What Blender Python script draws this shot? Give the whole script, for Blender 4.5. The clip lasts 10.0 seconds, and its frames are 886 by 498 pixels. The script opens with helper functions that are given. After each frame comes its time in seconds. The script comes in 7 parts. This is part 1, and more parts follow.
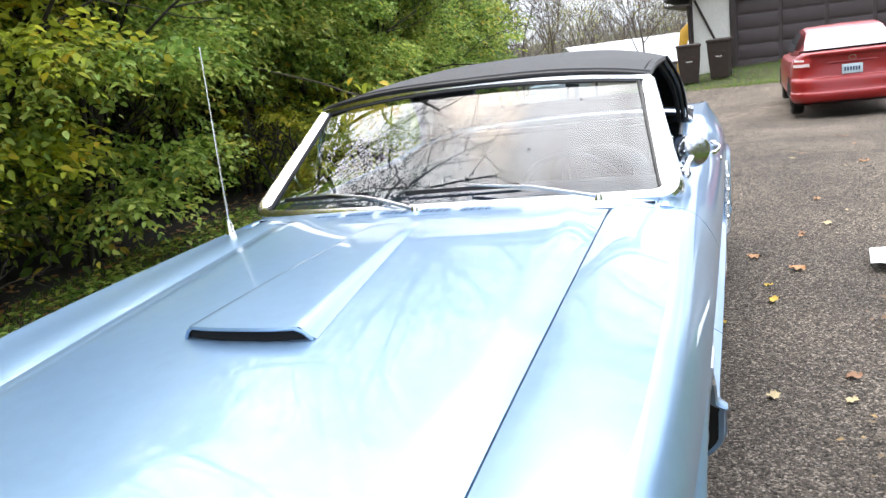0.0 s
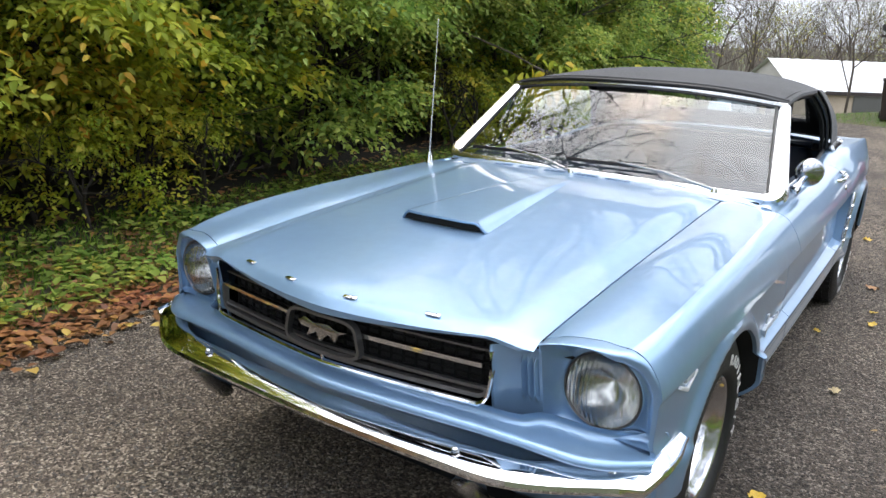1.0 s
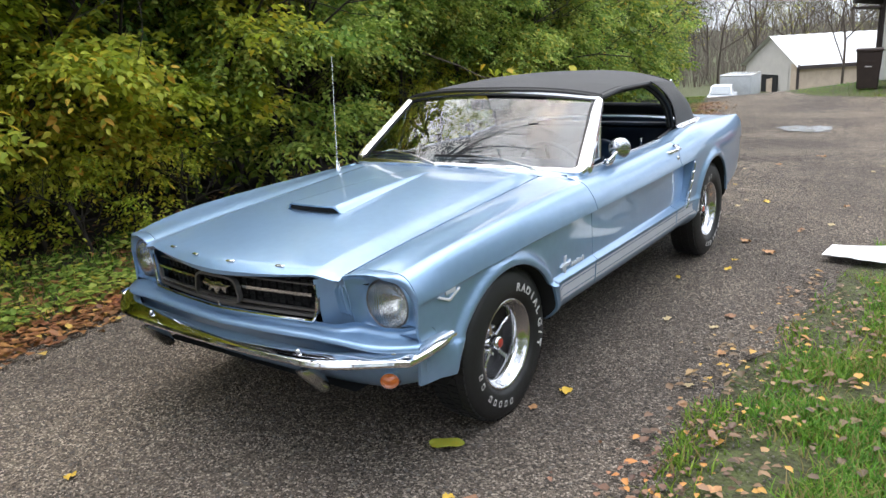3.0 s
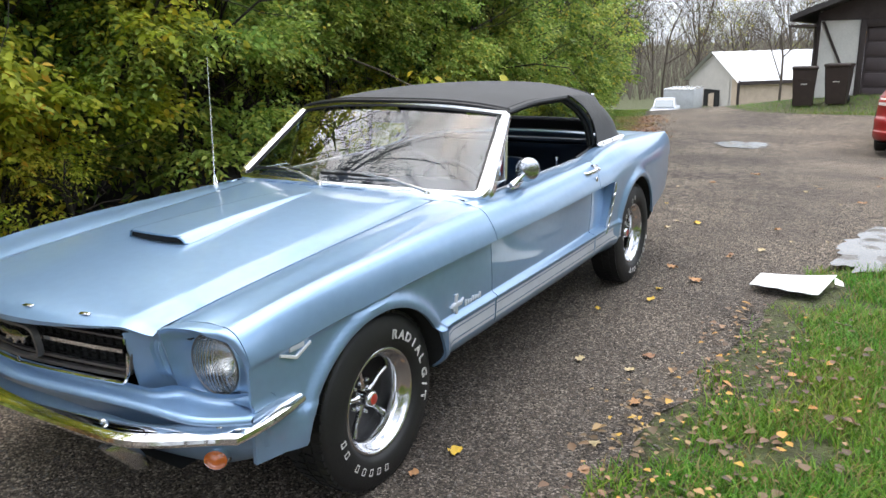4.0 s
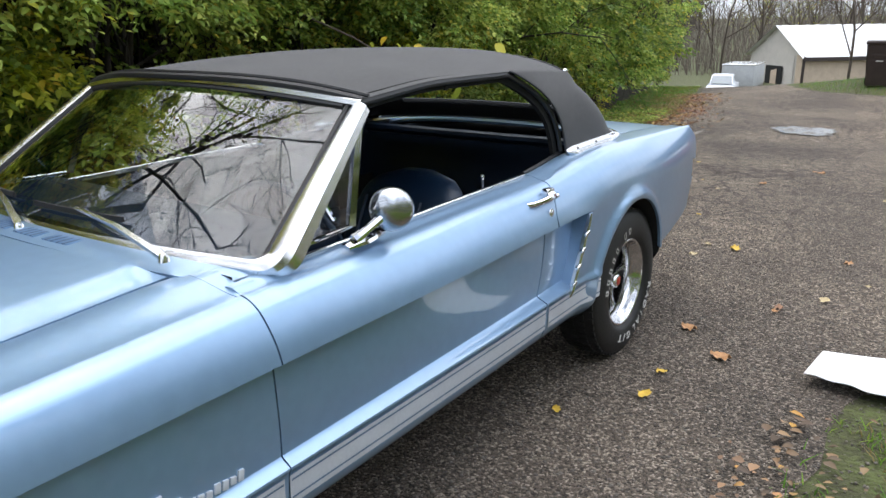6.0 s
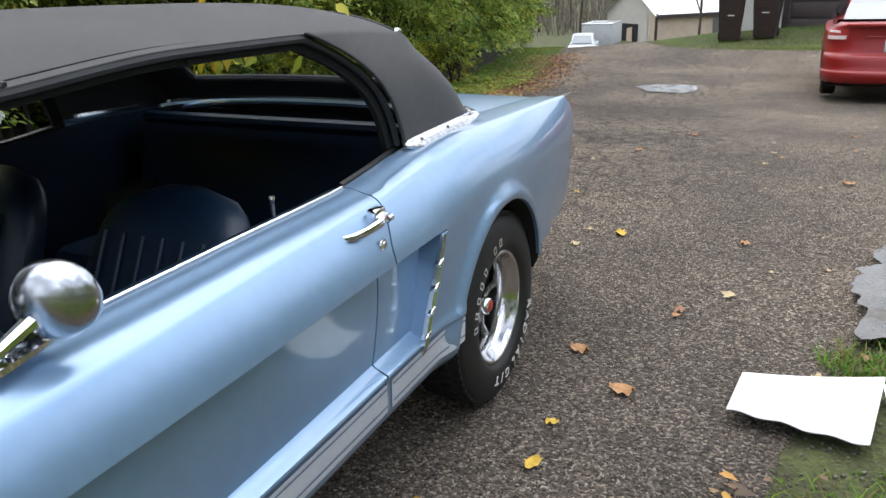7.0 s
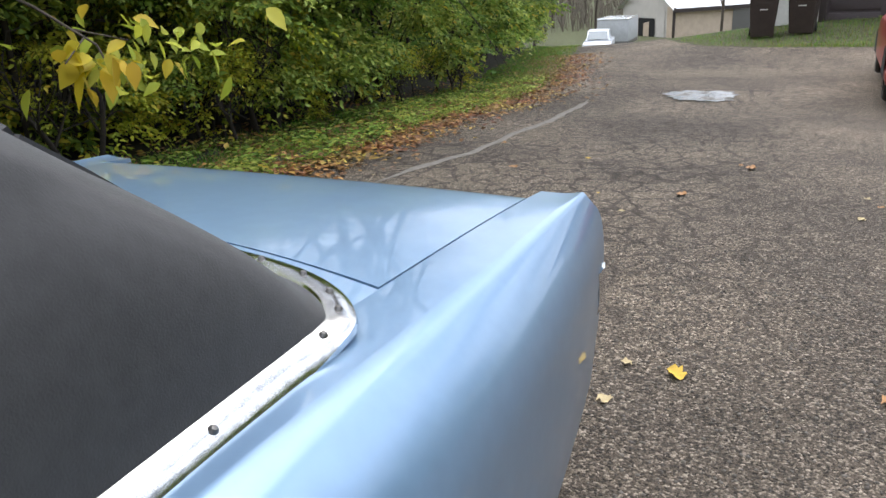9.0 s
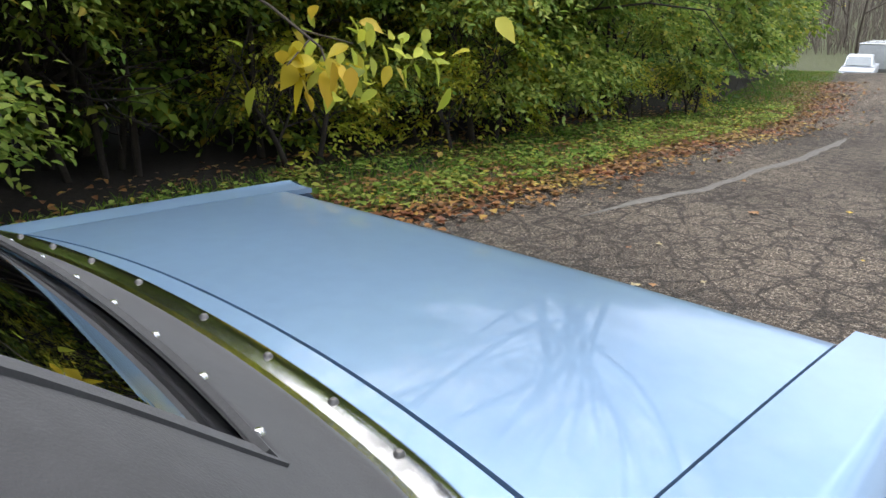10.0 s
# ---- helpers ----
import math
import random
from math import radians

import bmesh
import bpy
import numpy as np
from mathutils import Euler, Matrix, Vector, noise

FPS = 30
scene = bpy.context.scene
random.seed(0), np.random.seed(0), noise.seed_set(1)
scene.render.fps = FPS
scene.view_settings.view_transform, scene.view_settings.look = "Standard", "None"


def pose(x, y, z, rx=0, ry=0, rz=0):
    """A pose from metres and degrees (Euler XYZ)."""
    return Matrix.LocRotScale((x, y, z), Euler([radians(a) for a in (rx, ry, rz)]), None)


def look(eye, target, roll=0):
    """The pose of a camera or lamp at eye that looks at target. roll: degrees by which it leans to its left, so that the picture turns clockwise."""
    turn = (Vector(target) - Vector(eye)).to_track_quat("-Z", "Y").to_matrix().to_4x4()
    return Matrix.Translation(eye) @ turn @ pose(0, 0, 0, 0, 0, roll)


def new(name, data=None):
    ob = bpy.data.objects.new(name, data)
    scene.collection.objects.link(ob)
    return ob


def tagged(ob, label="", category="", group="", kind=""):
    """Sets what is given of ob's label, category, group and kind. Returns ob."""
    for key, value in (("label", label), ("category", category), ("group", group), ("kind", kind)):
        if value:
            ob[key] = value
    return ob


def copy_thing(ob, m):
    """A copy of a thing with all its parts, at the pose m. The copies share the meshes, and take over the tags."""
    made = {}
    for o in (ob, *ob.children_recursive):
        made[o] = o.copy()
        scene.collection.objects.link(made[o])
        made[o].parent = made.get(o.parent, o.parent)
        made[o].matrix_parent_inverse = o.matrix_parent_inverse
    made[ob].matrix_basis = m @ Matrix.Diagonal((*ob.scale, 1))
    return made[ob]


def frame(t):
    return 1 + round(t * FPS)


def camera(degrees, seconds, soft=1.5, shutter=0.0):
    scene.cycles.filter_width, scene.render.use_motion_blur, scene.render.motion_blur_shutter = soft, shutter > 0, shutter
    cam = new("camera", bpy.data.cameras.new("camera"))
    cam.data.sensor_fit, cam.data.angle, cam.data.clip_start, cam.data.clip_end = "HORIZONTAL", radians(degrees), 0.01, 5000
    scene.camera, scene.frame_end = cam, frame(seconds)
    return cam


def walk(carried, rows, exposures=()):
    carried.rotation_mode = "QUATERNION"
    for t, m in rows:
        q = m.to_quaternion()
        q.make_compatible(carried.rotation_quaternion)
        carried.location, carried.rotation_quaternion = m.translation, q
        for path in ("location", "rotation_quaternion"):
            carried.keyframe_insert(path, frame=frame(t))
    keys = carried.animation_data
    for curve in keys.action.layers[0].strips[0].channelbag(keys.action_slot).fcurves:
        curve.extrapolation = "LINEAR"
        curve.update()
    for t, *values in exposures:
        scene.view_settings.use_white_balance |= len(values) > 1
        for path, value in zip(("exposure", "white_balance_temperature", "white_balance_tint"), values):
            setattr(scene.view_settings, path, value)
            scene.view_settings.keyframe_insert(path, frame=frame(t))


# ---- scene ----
cam = camera(61.1, 10.0)
PATH = [
    (0, (0.917, -1.381, 1.357), (0.169, 0.407, 0.864), -7.6),
    (0.5, (1.038, -1.772, 1.382), (0.209, -0.057, 0.773), 3.2),
    (1, (1.243, -2.078, 1.423), (0.164, -0.485, 0.875), 2.4),
    (1.5, (1.477, -2.31, 1.47), (0.342, -0.756, 0.922), 1.8),
    (2, (1.729, -2.554, 1.483), (0.614, -0.984, 0.944), -0.8),
    (3.3, (2.343, -2.348, 1.525), (1.213, -0.784, 1.001), -3.7),
    (3.5, (2.315, -2.245, 1.501), (1.248, -0.644, 0.952), -2.6),
    (4, (2.261, -1.903, 1.499), (1.234, -0.266, 0.985), -1.5),
    (4.5, (2.195, -1.524, 1.461), (1.098, 0.08, 0.988), -1.6),
    (5, (2.162, -1.119, 1.441), (1.018, 0.431, 0.906), -1.7),
    (5.2, (2.096, -0.916, 1.433), (0.977, 0.639, 0.862), 0.1),
    (6.3, (1.899, 0.059, 1.381), (0.786, 1.61, 0.785), -1.6),
    (6.5, (1.849, 0.201, 1.365), (0.821, 1.79, 0.719), -0.6),
    (7, (1.642, 0.637, 1.332), (0.803, 2.325, 0.663), -2.0),
    (7.5, (1.514, 1.057, 1.305), (0.768, 2.775, 0.603), -2.9),
    (8, (1.427, 1.45, 1.3), (0.683, 3.133, 0.516), -1.6),
    (8.5, (1.3, 1.864, 1.303), (0.618, 3.602, 0.587), -1.5),
    (9, (1.146, 2.213, 1.303), (0.269, 3.88, 0.629), -3.0),
    (9.5, (0.994, 2.499, 1.31), (-0.164, 3.982, 0.632), 0.2),
    (10, (0.863, 2.61, 1.313), (-0.454, 3.973, 0.674), -0.7),
]
exposures = [(0.0, 0.84), (0.5, 0.66), (1.0, 0.42), (4.5, 0.50), (6.5, 0.20), (8.0, 0.25), (9.0, 0.25), (10.0, 0.32)]
walk(cam, [(t, look(eye, target, roll)) for t, eye, target, roll in PATH], exposures)

# ---- world and sun ----
SUN_ELEV, SUN_AZ = 68.0, -42.0
world = bpy.data.worlds.new("sky")
scene.world = world
world.use_nodes = True
wn, wl = world.node_tree.nodes, world.node_tree.links
wn.clear()
sky = wn.new("ShaderNodeTexSky")
sky.sky_type = "NISHITA"
sky.sun_disc = False
sky.sun_elevation, sky.sun_rotation = radians(SUN_ELEV), radians(SUN_AZ)
sky.air_density, sky.dust_density = 1.0, 2.5
wc = wn.new("ShaderNodeTexCoord")
wmap = wn.new("ShaderNodeMapping")
wmap.inputs["Scale"].default_value = (2.2, 2.2, 5.0)
cloud = wn.new("ShaderNodeTexNoise")
cloud.inputs["Scale"].default_value = 1.6
cloud.inputs["Detail"].default_value = 9
cloud.inputs["Roughness"].default_value = 0.58
cloud.inputs["Distortion"].default_value = 0.4
ramp = wn.new("ShaderNodeValToRGB")
ramp.color_ramp.elements[0].position, ramp.color_ramp.elements[0].color = 0.34, (0, 0, 0, 1)
ramp.color_ramp.elements[1].position, ramp.color_ramp.elements[1].color = 0.56, (1, 1, 1, 1)
cmix = wn.new("ShaderNodeMix")
cmix.data_type = "RGBA"
cmix.inputs["B"].default_value = (14.3, 15.3, 17.2, 1)
wbg = wn.new("ShaderNodeBackground")
wbg.inputs["Strength"].default_value = 0.14
wout = wn.new("ShaderNodeOutputWorld")
wl.new(wc.outputs["Generated"], wmap.inputs["Vector"])
wl.new(wmap.outputs[0], cloud.inputs["Vector"])
wl.new(cloud.outputs["Fac"], ramp.inputs[0])
wl.new(ramp.outputs[0], cmix.inputs["Factor"])
wl.new(sky.outputs[0], cmix.inputs["A"])
wsep = wn.new("ShaderNodeSeparateXYZ")
wup = wn.new("ShaderNodeMapRange")
wup.inputs["From Min"].default_value, wup.inputs["From Max"].default_value = 0.0, 1.0
wup.inputs["To Min"].default_value, wup.inputs["To Max"].default_value = 0.45, 1.45
wgrad = wn.new("ShaderNodeVectorMath")
wgrad.operation = "SCALE"
wl.new(wc.outputs["Generated"], wsep.inputs[0])
wl.new(wsep.outputs["Z"], wup.inputs["Value"])
wl.new(cmix.outputs["Result"], wgrad.inputs[0])
wl.new(wup.outputs[0], wgrad.inputs["Scale"])
wl.new(wgrad.outputs[0], wbg.inputs["Color"])
wl.new(wbg.outputs[0], wout.inputs[0])

sun_data = bpy.data.lights.new("sun", "SUN")
sun_data.energy, sun_data.angle, sun_data.color = 1.9, radians(80), (1.0, 0.91, 0.78)
sun = new("sun", sun_data)
sun.matrix_world = look((math.sin(radians(SUN_AZ)) * 30, math.cos(radians(SUN_AZ)) * 30, 30 * math.tan(radians(SUN_ELEV))), (0, 0, 0))

# ---- materials ----
def material(name, color, rough=0.5, metal=0.0, vary=0.0, scale=8.0, bump=0.0, bump_scale=60.0, second=None, coat=0.0, per=None, hue=0.0, specular=0.5, sheen=0.0, distance=0.01):
    """A principled material: colour broken up by noise at two scales, with fine relief."""
    m = bpy.data.materials.new(name)
    m.use_nodes = True
    n, l = m.node_tree.nodes, m.node_tree.links
    b = n["Principled BSDF"]
    b.inputs["Base Color"].default_value = (*color, 1)
    b.inputs["Roughness"].default_value = rough
    b.inputs["Metallic"].default_value = metal
    b.inputs["Coat Weight"].default_value = coat
    b.inputs["Coat Roughness"].default_value = 0.03
    b.inputs["Coat IOR"].default_value = 1.5
    b.inputs["Specular IOR Level"].default_value = specular
    b.inputs["Sheen Weight"].default_value = sheen
    co = n.new("ShaderNodeTexCoord")
    out = None
    if vary > 0 or second:
        big, fine = n.new("ShaderNodeTexNoise"), n.new("ShaderNodeTexNoise")
        big.inputs["Scale"].default_value, fine.inputs["Scale"].default_value = scale, scale * 9
        big.inputs["Detail"].default_value = fine.inputs["Detail"].default_value = 5
        add = n.new("ShaderNodeMath"); add.operation = "MULTIPLY_ADD"
        add.inputs[1].default_value, add.inputs[2].default_value = 0.5, 0.0
        sm = n.new("ShaderNodeMath"); sm.operation = "ADD"
        l.new(co.outputs["Object"], big.inputs["Vector"]); l.new(co.outputs["Object"], fine.inputs["Vector"])
        l.new(fine.outputs["Fac"], add.inputs[0]); l.new(add.outputs[0], sm.inputs[0])
        hf = n.new("ShaderNodeMath"); hf.operation = "MULTIPLY"; hf.inputs[1].default_value = 0.5
        l.new(big.outputs["Fac"], hf.inputs[0]); l.new(hf.outputs[0], sm.inputs[1])
        rp = n.new("ShaderNodeValToRGB")
        rp.color_ramp.elements[0].position, rp.color_ramp.elements[1].position = 0.36, 0.64
        lo = [c * (1 - vary) for c in color]
        hi = second or [min(1.0, c * (1 + vary)) for c in color]
        rp.color_ramp.elements[0].color, rp.color_ramp.elements[1].color = (*lo, 1), (*hi, 1)
        l.new(sm.outputs[0], rp.inputs[0])
        out = rp.outputs[0]
    if per:
        src = n.new("ShaderNodeObjectInfo").outputs["Random"] if per == "object" else n.new("ShaderNodeNewGeometry").outputs["Random Per Island"]
        hs = n.new("ShaderNodeHueSaturation")
        mr = n.new("ShaderNodeMapRange")
        mr.inputs["To Min"].default_value, mr.inputs["To Max"].default_value = 0.6, 1.4
        l.new(src, mr.inputs["Value"]); l.new(mr.outputs[0], hs.inputs["Value"])
        if hue:
            mh = n.new("ShaderNodeMapRange")
            mh.inputs["To Min"].default_value, mh.inputs["To Max"].default_value = 0.5 - hue, 0.5 + hue
            ml = n.new("ShaderNodeMath"); ml.operation = "MULTIPLY"; ml.inputs[1].default_value = 7.31
            fr = n.new("ShaderNodeMath"); fr.operation = "FRACT"
            l.new(src, ml.inputs[0]); l.new(ml.outputs[0], fr.inputs[0]); l.new(fr.outputs[0], mh.inputs["Value"])
            l.new(mh.outputs[0], hs.inputs["Hue"])
        if out is None:
            hs.inputs["Color"].default_value = (*color, 1)
        else:
            l.new(out, hs.inputs["Color"])
        out = hs.outputs[0]
    if out is not None:
        l.new(out, b.inputs["Base Color"])
    if bump > 0:
        nb, bp = n.new("ShaderNodeTexNoise"), n.new("ShaderNodeBump")
        nb.inputs["Scale"].default_value, nb.inputs["Detail"].default_value = bump_scale, 6
        bp.inputs["Strength"].default_value, bp.inputs["Distance"].default_value = bump, distance
        l.new(co.outputs["Object"], nb.inputs["Vector"]); l.new(nb.outputs["Fac"], bp.inputs["Height"]); l.new(bp.outputs[0], b.inputs["Normal"])
    return m


def leaf_material(name, low, mid, high, extra, extra_share=0.1, through_light=0.42):
    """Leaves: each one its own colour, some light passing through."""
    m = bpy.data.materials.new(name)
    m.use_nodes = True
    n, l = m.node_tree.nodes, m.node_tree.links
    b = n["Principled BSDF"]
    b.inputs["Roughness"].default_value = 0.5
    b.inputs["Specular IOR Level"].default_value = 0.35
    g = n.new("ShaderNodeNewGeometry")
    rp = n.new("ShaderNodeValToRGB")
    e = rp.color_ramp.elements
    e[0].position, e[0].color = 0.0, (*low, 1)
    e[1].position, e[1].color = 0.55, (*mid, 1)
    k = e.new(1 - extra_share - 0.03); k.color = (*high, 1)
    k = e.new(1 - extra_share); k.color = (*extra, 1)
    l.new(g.outputs["Random Per Island"], rp.inputs[0])
    co = n.new("ShaderNodeTexCoord")
    nz = n.new("ShaderNodeTexNoise")
    nz.inputs["Scale"].default_value = 1.1
    oi = n.new("ShaderNodeObjectInfo")
    ad = n.new("ShaderNodeVectorMath"); ad.operation = "ADD"
    l.new(co.outputs["Object"], ad.inputs[0]); l.new(oi.outputs["Location"], ad.inputs[1])
    l.new(ad.outputs[0], nz.inputs["Vector"])
    hs = n.new("ShaderNodeHueSaturation")
    mr = n.new("ShaderNodeMapRange")
    mr.inputs["From Min"].default_value, mr.inputs["From Max"].default_value = 0.3, 0.7
    mr.inputs["To Min"].default_value, mr.inputs["To Max"].default_value = 0.53, 0.475
    l.new(nz.outputs["Fac"], mr.inputs["Value"]); l.new(mr.outputs[0], hs.inputs["Hue"])
    l.new(rp.outputs[0], hs.inputs["Color"]); l.new(hs.outputs[0], b.inputs["Base Color"])
    t = n.new("ShaderNodeBsdfTranslucent")
    mx = n.new("ShaderNodeMixShader"); mx.inputs[0].default_value = through_light
    l.new(hs.outputs[0], t.inputs["Color"]); l.new(b.outputs[0], mx.inputs[1]); l.new(t.outputs[0], mx.inputs[2])
    l.new(mx.outputs[0], n["Material Output"].inputs["Surface"])
    return m


def glass_material(name, tint, gloss=1.0, ior=1.5, rough=0.0, flutes=0.0):
    m = bpy.data.materials.new(name)
    m.use_nodes = True
    n, l = m.node_tree.nodes, m.node_tree.links
    n.remove(n["Principled BSDF"])
    tr, gl, mx, fr = n.new("ShaderNodeBsdfTransparent"), n.new("ShaderNodeBsdfGlossy"), n.new("ShaderNodeMixShader"), n.new("ShaderNodeFresnel")
    tr.inputs["Color"].default_value = (*tint, 1)
    gl.inputs["Roughness"].default_value = rough
    fr.inputs["IOR"].default_value = ior
    if flutes:
        # pressed upright ribs in a lamp's glass
        co, wv, bp = n.new("ShaderNodeTexCoord"), n.new("ShaderNodeTexWave"), n.new("ShaderNodeBump")
        wv.inputs["Scale"].default_value = flutes
        bp.inputs["Strength"].default_value, bp.inputs["Distance"].default_value = 0.7, 0.004
        l.new(co.outputs["Object"], wv.inputs["Vector"]); l.new(wv.outputs["Fac"], bp.inputs["Height"])
        l.new(bp.outputs[0], gl.inputs["Normal"]); l.new(bp.outputs[0], fr.inputs["Normal"])
    ml = n.new("ShaderNodeMath"); ml.operation = "MULTIPLY"; ml.use_clamp = True; ml.inputs[1].default_value = gloss
    l.new(fr.outputs[0], ml.inputs[0]); l.new(ml.outputs[0], mx.inputs[0])
    l.new(tr.outputs[0], mx.inputs[1]); l.new(gl.outputs[0], mx.inputs[2]); l.new(mx.outputs[0], n["Material Output"].inputs["Surface"])
    return m


def gravel_material(name, low, high, pale, cell=70.0, moss=None, crack=False):
    """Crushed stone: cells of their own grey, pressed dust between them, tone uneven at random; crack also paints in
    the drive's light and shade.
    """
    m = bpy.data.materials.new(name)
    m.use_nodes = True
    n, l = m.node_tree.nodes, m.node_tree.links
    b = n["Principled BSDF"]
    co = n.new("ShaderNodeTexCoord")
    v1, v2 = n.new("ShaderNodeTexVoronoi"), n.new("ShaderNodeTexVoronoi")
    v1.inputs["Scale"].default_value, v2.inputs["Scale"].default_value = cell, cell * 2.7
    wob = n.new("ShaderNodeTexNoise"); wob.inputs["Scale"].default_value = cell * 0.6
    va = n.new("ShaderNodeVectorMath"); va.operation = "SCALE"; va.inputs["Scale"].default_value = 0.012
    vb = n.new("ShaderNodeVectorMath"); vb.operation = "ADD"
    l.new(co.outputs["Object"], wob.inputs["Vector"]); l.new(wob.outputs["Color"], va.inputs[0])
    l.new(va.outputs[0], vb.inputs[0]); l.new(co.outputs["Object"], vb.inputs[1])
    l.new(vb.outputs[0], v1.inputs["Vector"]); l.new(vb.outputs[0], v2.inputs["Vector"])
    sep = n.new("ShaderNodeSeparateColor"); l.new(v1.outputs["Color"], sep.inputs[0])
    rp = n.new("ShaderNodeValToRGB")
    e = rp.color_ramp.elements
    e[0].position, e[0].color = 0.0, (*low, 1)
    e[1].position, e[1].color = 0.75, (*high, 1)
    k = e.new(0.97); k.color = (*pale, 1)
    l.new(sep.outputs[0], rp.inputs[0])
    sep2 = n.new("ShaderNodeSeparateColor"); l.new(v2.outputs["Color"], sep2.inputs[0])
    fine = n.new("ShaderNodeMix"); fine.data_type = "RGBA"; fine.blend_type = "OVERLAY"; fine.inputs["Factor"].default_value = 0.42
    l.new(rp.outputs[0], fine.inputs["A"]); l.new(sep2.outputs[1], fine.inputs["B"])
    big = n.new("ShaderNodeTexNoise"); big.inputs["Scale"].default_value = 0.55; big.inputs["Detail"].default_value = 7
    l.new(co.outputs["Object"], big.inputs["Vector"])
    brp = n.new("ShaderNodeValToRGB")
    brp.color_ramp.elements[0].position, brp.color_ramp.elements[0].color = 0.35, (0.62, 0.60, 0.58, 1)
    brp.color_ramp.elements[1].position, brp.color_ramp.elements[1].color = 0.68, (1.25, 1.2, 1.12, 1)
    l.new(big.outputs["Fac"], brp.inputs[0])
    mu = n.new("ShaderNodeMix"); mu.data_type = "RGBA"; mu.blend_type = "MULTIPLY"; mu.inputs["Factor"].default_value = 1.0
    l.new(fine.outputs["Result"], mu.inputs["A"]); l.new(brp.outputs[0], mu.inputs["B"])
    out = mu.outputs["Result"]
    if crack:
        # paler stone on the hedge's side, with the light beside the car put into its colour
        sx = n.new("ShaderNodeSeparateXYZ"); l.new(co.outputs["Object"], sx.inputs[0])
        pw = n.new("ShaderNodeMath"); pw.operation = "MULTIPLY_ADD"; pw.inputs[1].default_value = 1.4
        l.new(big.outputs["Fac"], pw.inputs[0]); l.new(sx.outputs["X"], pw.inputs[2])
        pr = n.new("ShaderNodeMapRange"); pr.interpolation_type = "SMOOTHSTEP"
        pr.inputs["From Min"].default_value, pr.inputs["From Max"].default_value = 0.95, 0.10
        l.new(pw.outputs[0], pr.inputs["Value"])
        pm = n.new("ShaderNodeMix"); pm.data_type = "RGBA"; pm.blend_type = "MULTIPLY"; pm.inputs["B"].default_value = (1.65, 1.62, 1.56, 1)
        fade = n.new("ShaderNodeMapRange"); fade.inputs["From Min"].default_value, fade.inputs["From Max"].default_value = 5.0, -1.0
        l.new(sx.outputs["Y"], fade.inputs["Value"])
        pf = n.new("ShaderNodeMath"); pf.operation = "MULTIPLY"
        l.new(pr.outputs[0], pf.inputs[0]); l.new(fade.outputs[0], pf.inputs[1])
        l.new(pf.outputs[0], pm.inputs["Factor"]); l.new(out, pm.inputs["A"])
        # lighter up the drive: the darker base holds the shade round the car
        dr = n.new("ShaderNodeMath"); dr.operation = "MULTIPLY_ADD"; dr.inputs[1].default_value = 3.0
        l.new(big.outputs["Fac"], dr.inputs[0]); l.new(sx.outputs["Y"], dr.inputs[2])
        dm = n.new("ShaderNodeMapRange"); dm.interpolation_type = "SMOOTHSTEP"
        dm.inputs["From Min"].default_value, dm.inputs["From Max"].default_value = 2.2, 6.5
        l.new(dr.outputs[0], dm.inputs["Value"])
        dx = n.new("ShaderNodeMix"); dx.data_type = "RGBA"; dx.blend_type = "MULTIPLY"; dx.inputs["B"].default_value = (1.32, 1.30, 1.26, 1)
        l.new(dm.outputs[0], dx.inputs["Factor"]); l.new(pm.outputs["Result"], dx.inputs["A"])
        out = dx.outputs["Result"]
        vc = n.new("ShaderNodeTexVoronoi"); vc.feature = "DISTANCE_TO_EDGE"; vc.inputs["Scale"].default_value = 4.6
        wv = n.new("ShaderNodeTexNoise"); wv.inputs["Scale"].default_value = 5.0
        vs_ = n.new("ShaderNodeVectorMath"); vs_.operation = "SCALE"; vs_.inputs["Scale"].default_value = 0.16
        va_ = n.new("ShaderNodeVectorMath"); va_.operation = "ADD"
        l.new(co.outputs["Object"], wv.inputs["Vector"]); l.new(wv.outputs["Color"], vs_.inputs[0])
        l.new(vs_.outputs[0], va_.inputs[0]); l.new(co.outputs["Object"], va_.inputs[1]); l.new(va_.outputs[0], vc.inputs["Vector"])
        edge = n.new("ShaderNodeMapRange"); edge.inputs["From Min"].default_value, edge.inputs["From Max"].default_value = 0.02, 0.08
        edge.inputs["To Min"].default_value, edge.inputs["To Max"].default_value = 1.0, 0.0
        l.new(vc.outputs["Distance"], edge.inputs["Value"])
        where = n.new("ShaderNodeTexNoise"); where.inputs["Scale"].default_value = 0.35
        l.new(co.outputs["Object"], where.inputs["Vector"])
        wm = n.new("ShaderNodeMapRange"); wm.inputs["From Min"].default_value, wm.inputs["From Max"].default_value = 0.25, 0.42
        l.new(where.outputs["Fac"], wm.inputs["Value"])
        far_y = n.new("ShaderNodeMapRange"); far_y.inputs["From Min"].default_value, far_y.inputs["From Max"].default_value = 3.6, 5.5
        l.new(sx.outputs["Y"], far_y.inputs["Value"])
        wy = n.new("ShaderNodeMath"); wy.operation = "MULTIPLY"
        near_x = n.new("ShaderNodeMapRange"); near_x.inputs["From Min"].default_value, near_x.inputs["From Max"].default_value = 1.6, 0.2
        near_x.inputs["To Min"].default_value = 0.35
        l.new(sx.outputs["X"], near_x.inputs["Value"])
        wx = n.new("ShaderNodeMath"); wx.operation = "MULTIPLY"
        l.new(far_y.outputs[0], wx.inputs[0]); l.new(near_x.outputs[0], wx.inputs[1])
        l.new(wm.outputs[0], wy.inputs[0]); l.new(wx.outputs[0], wy.inputs[1])
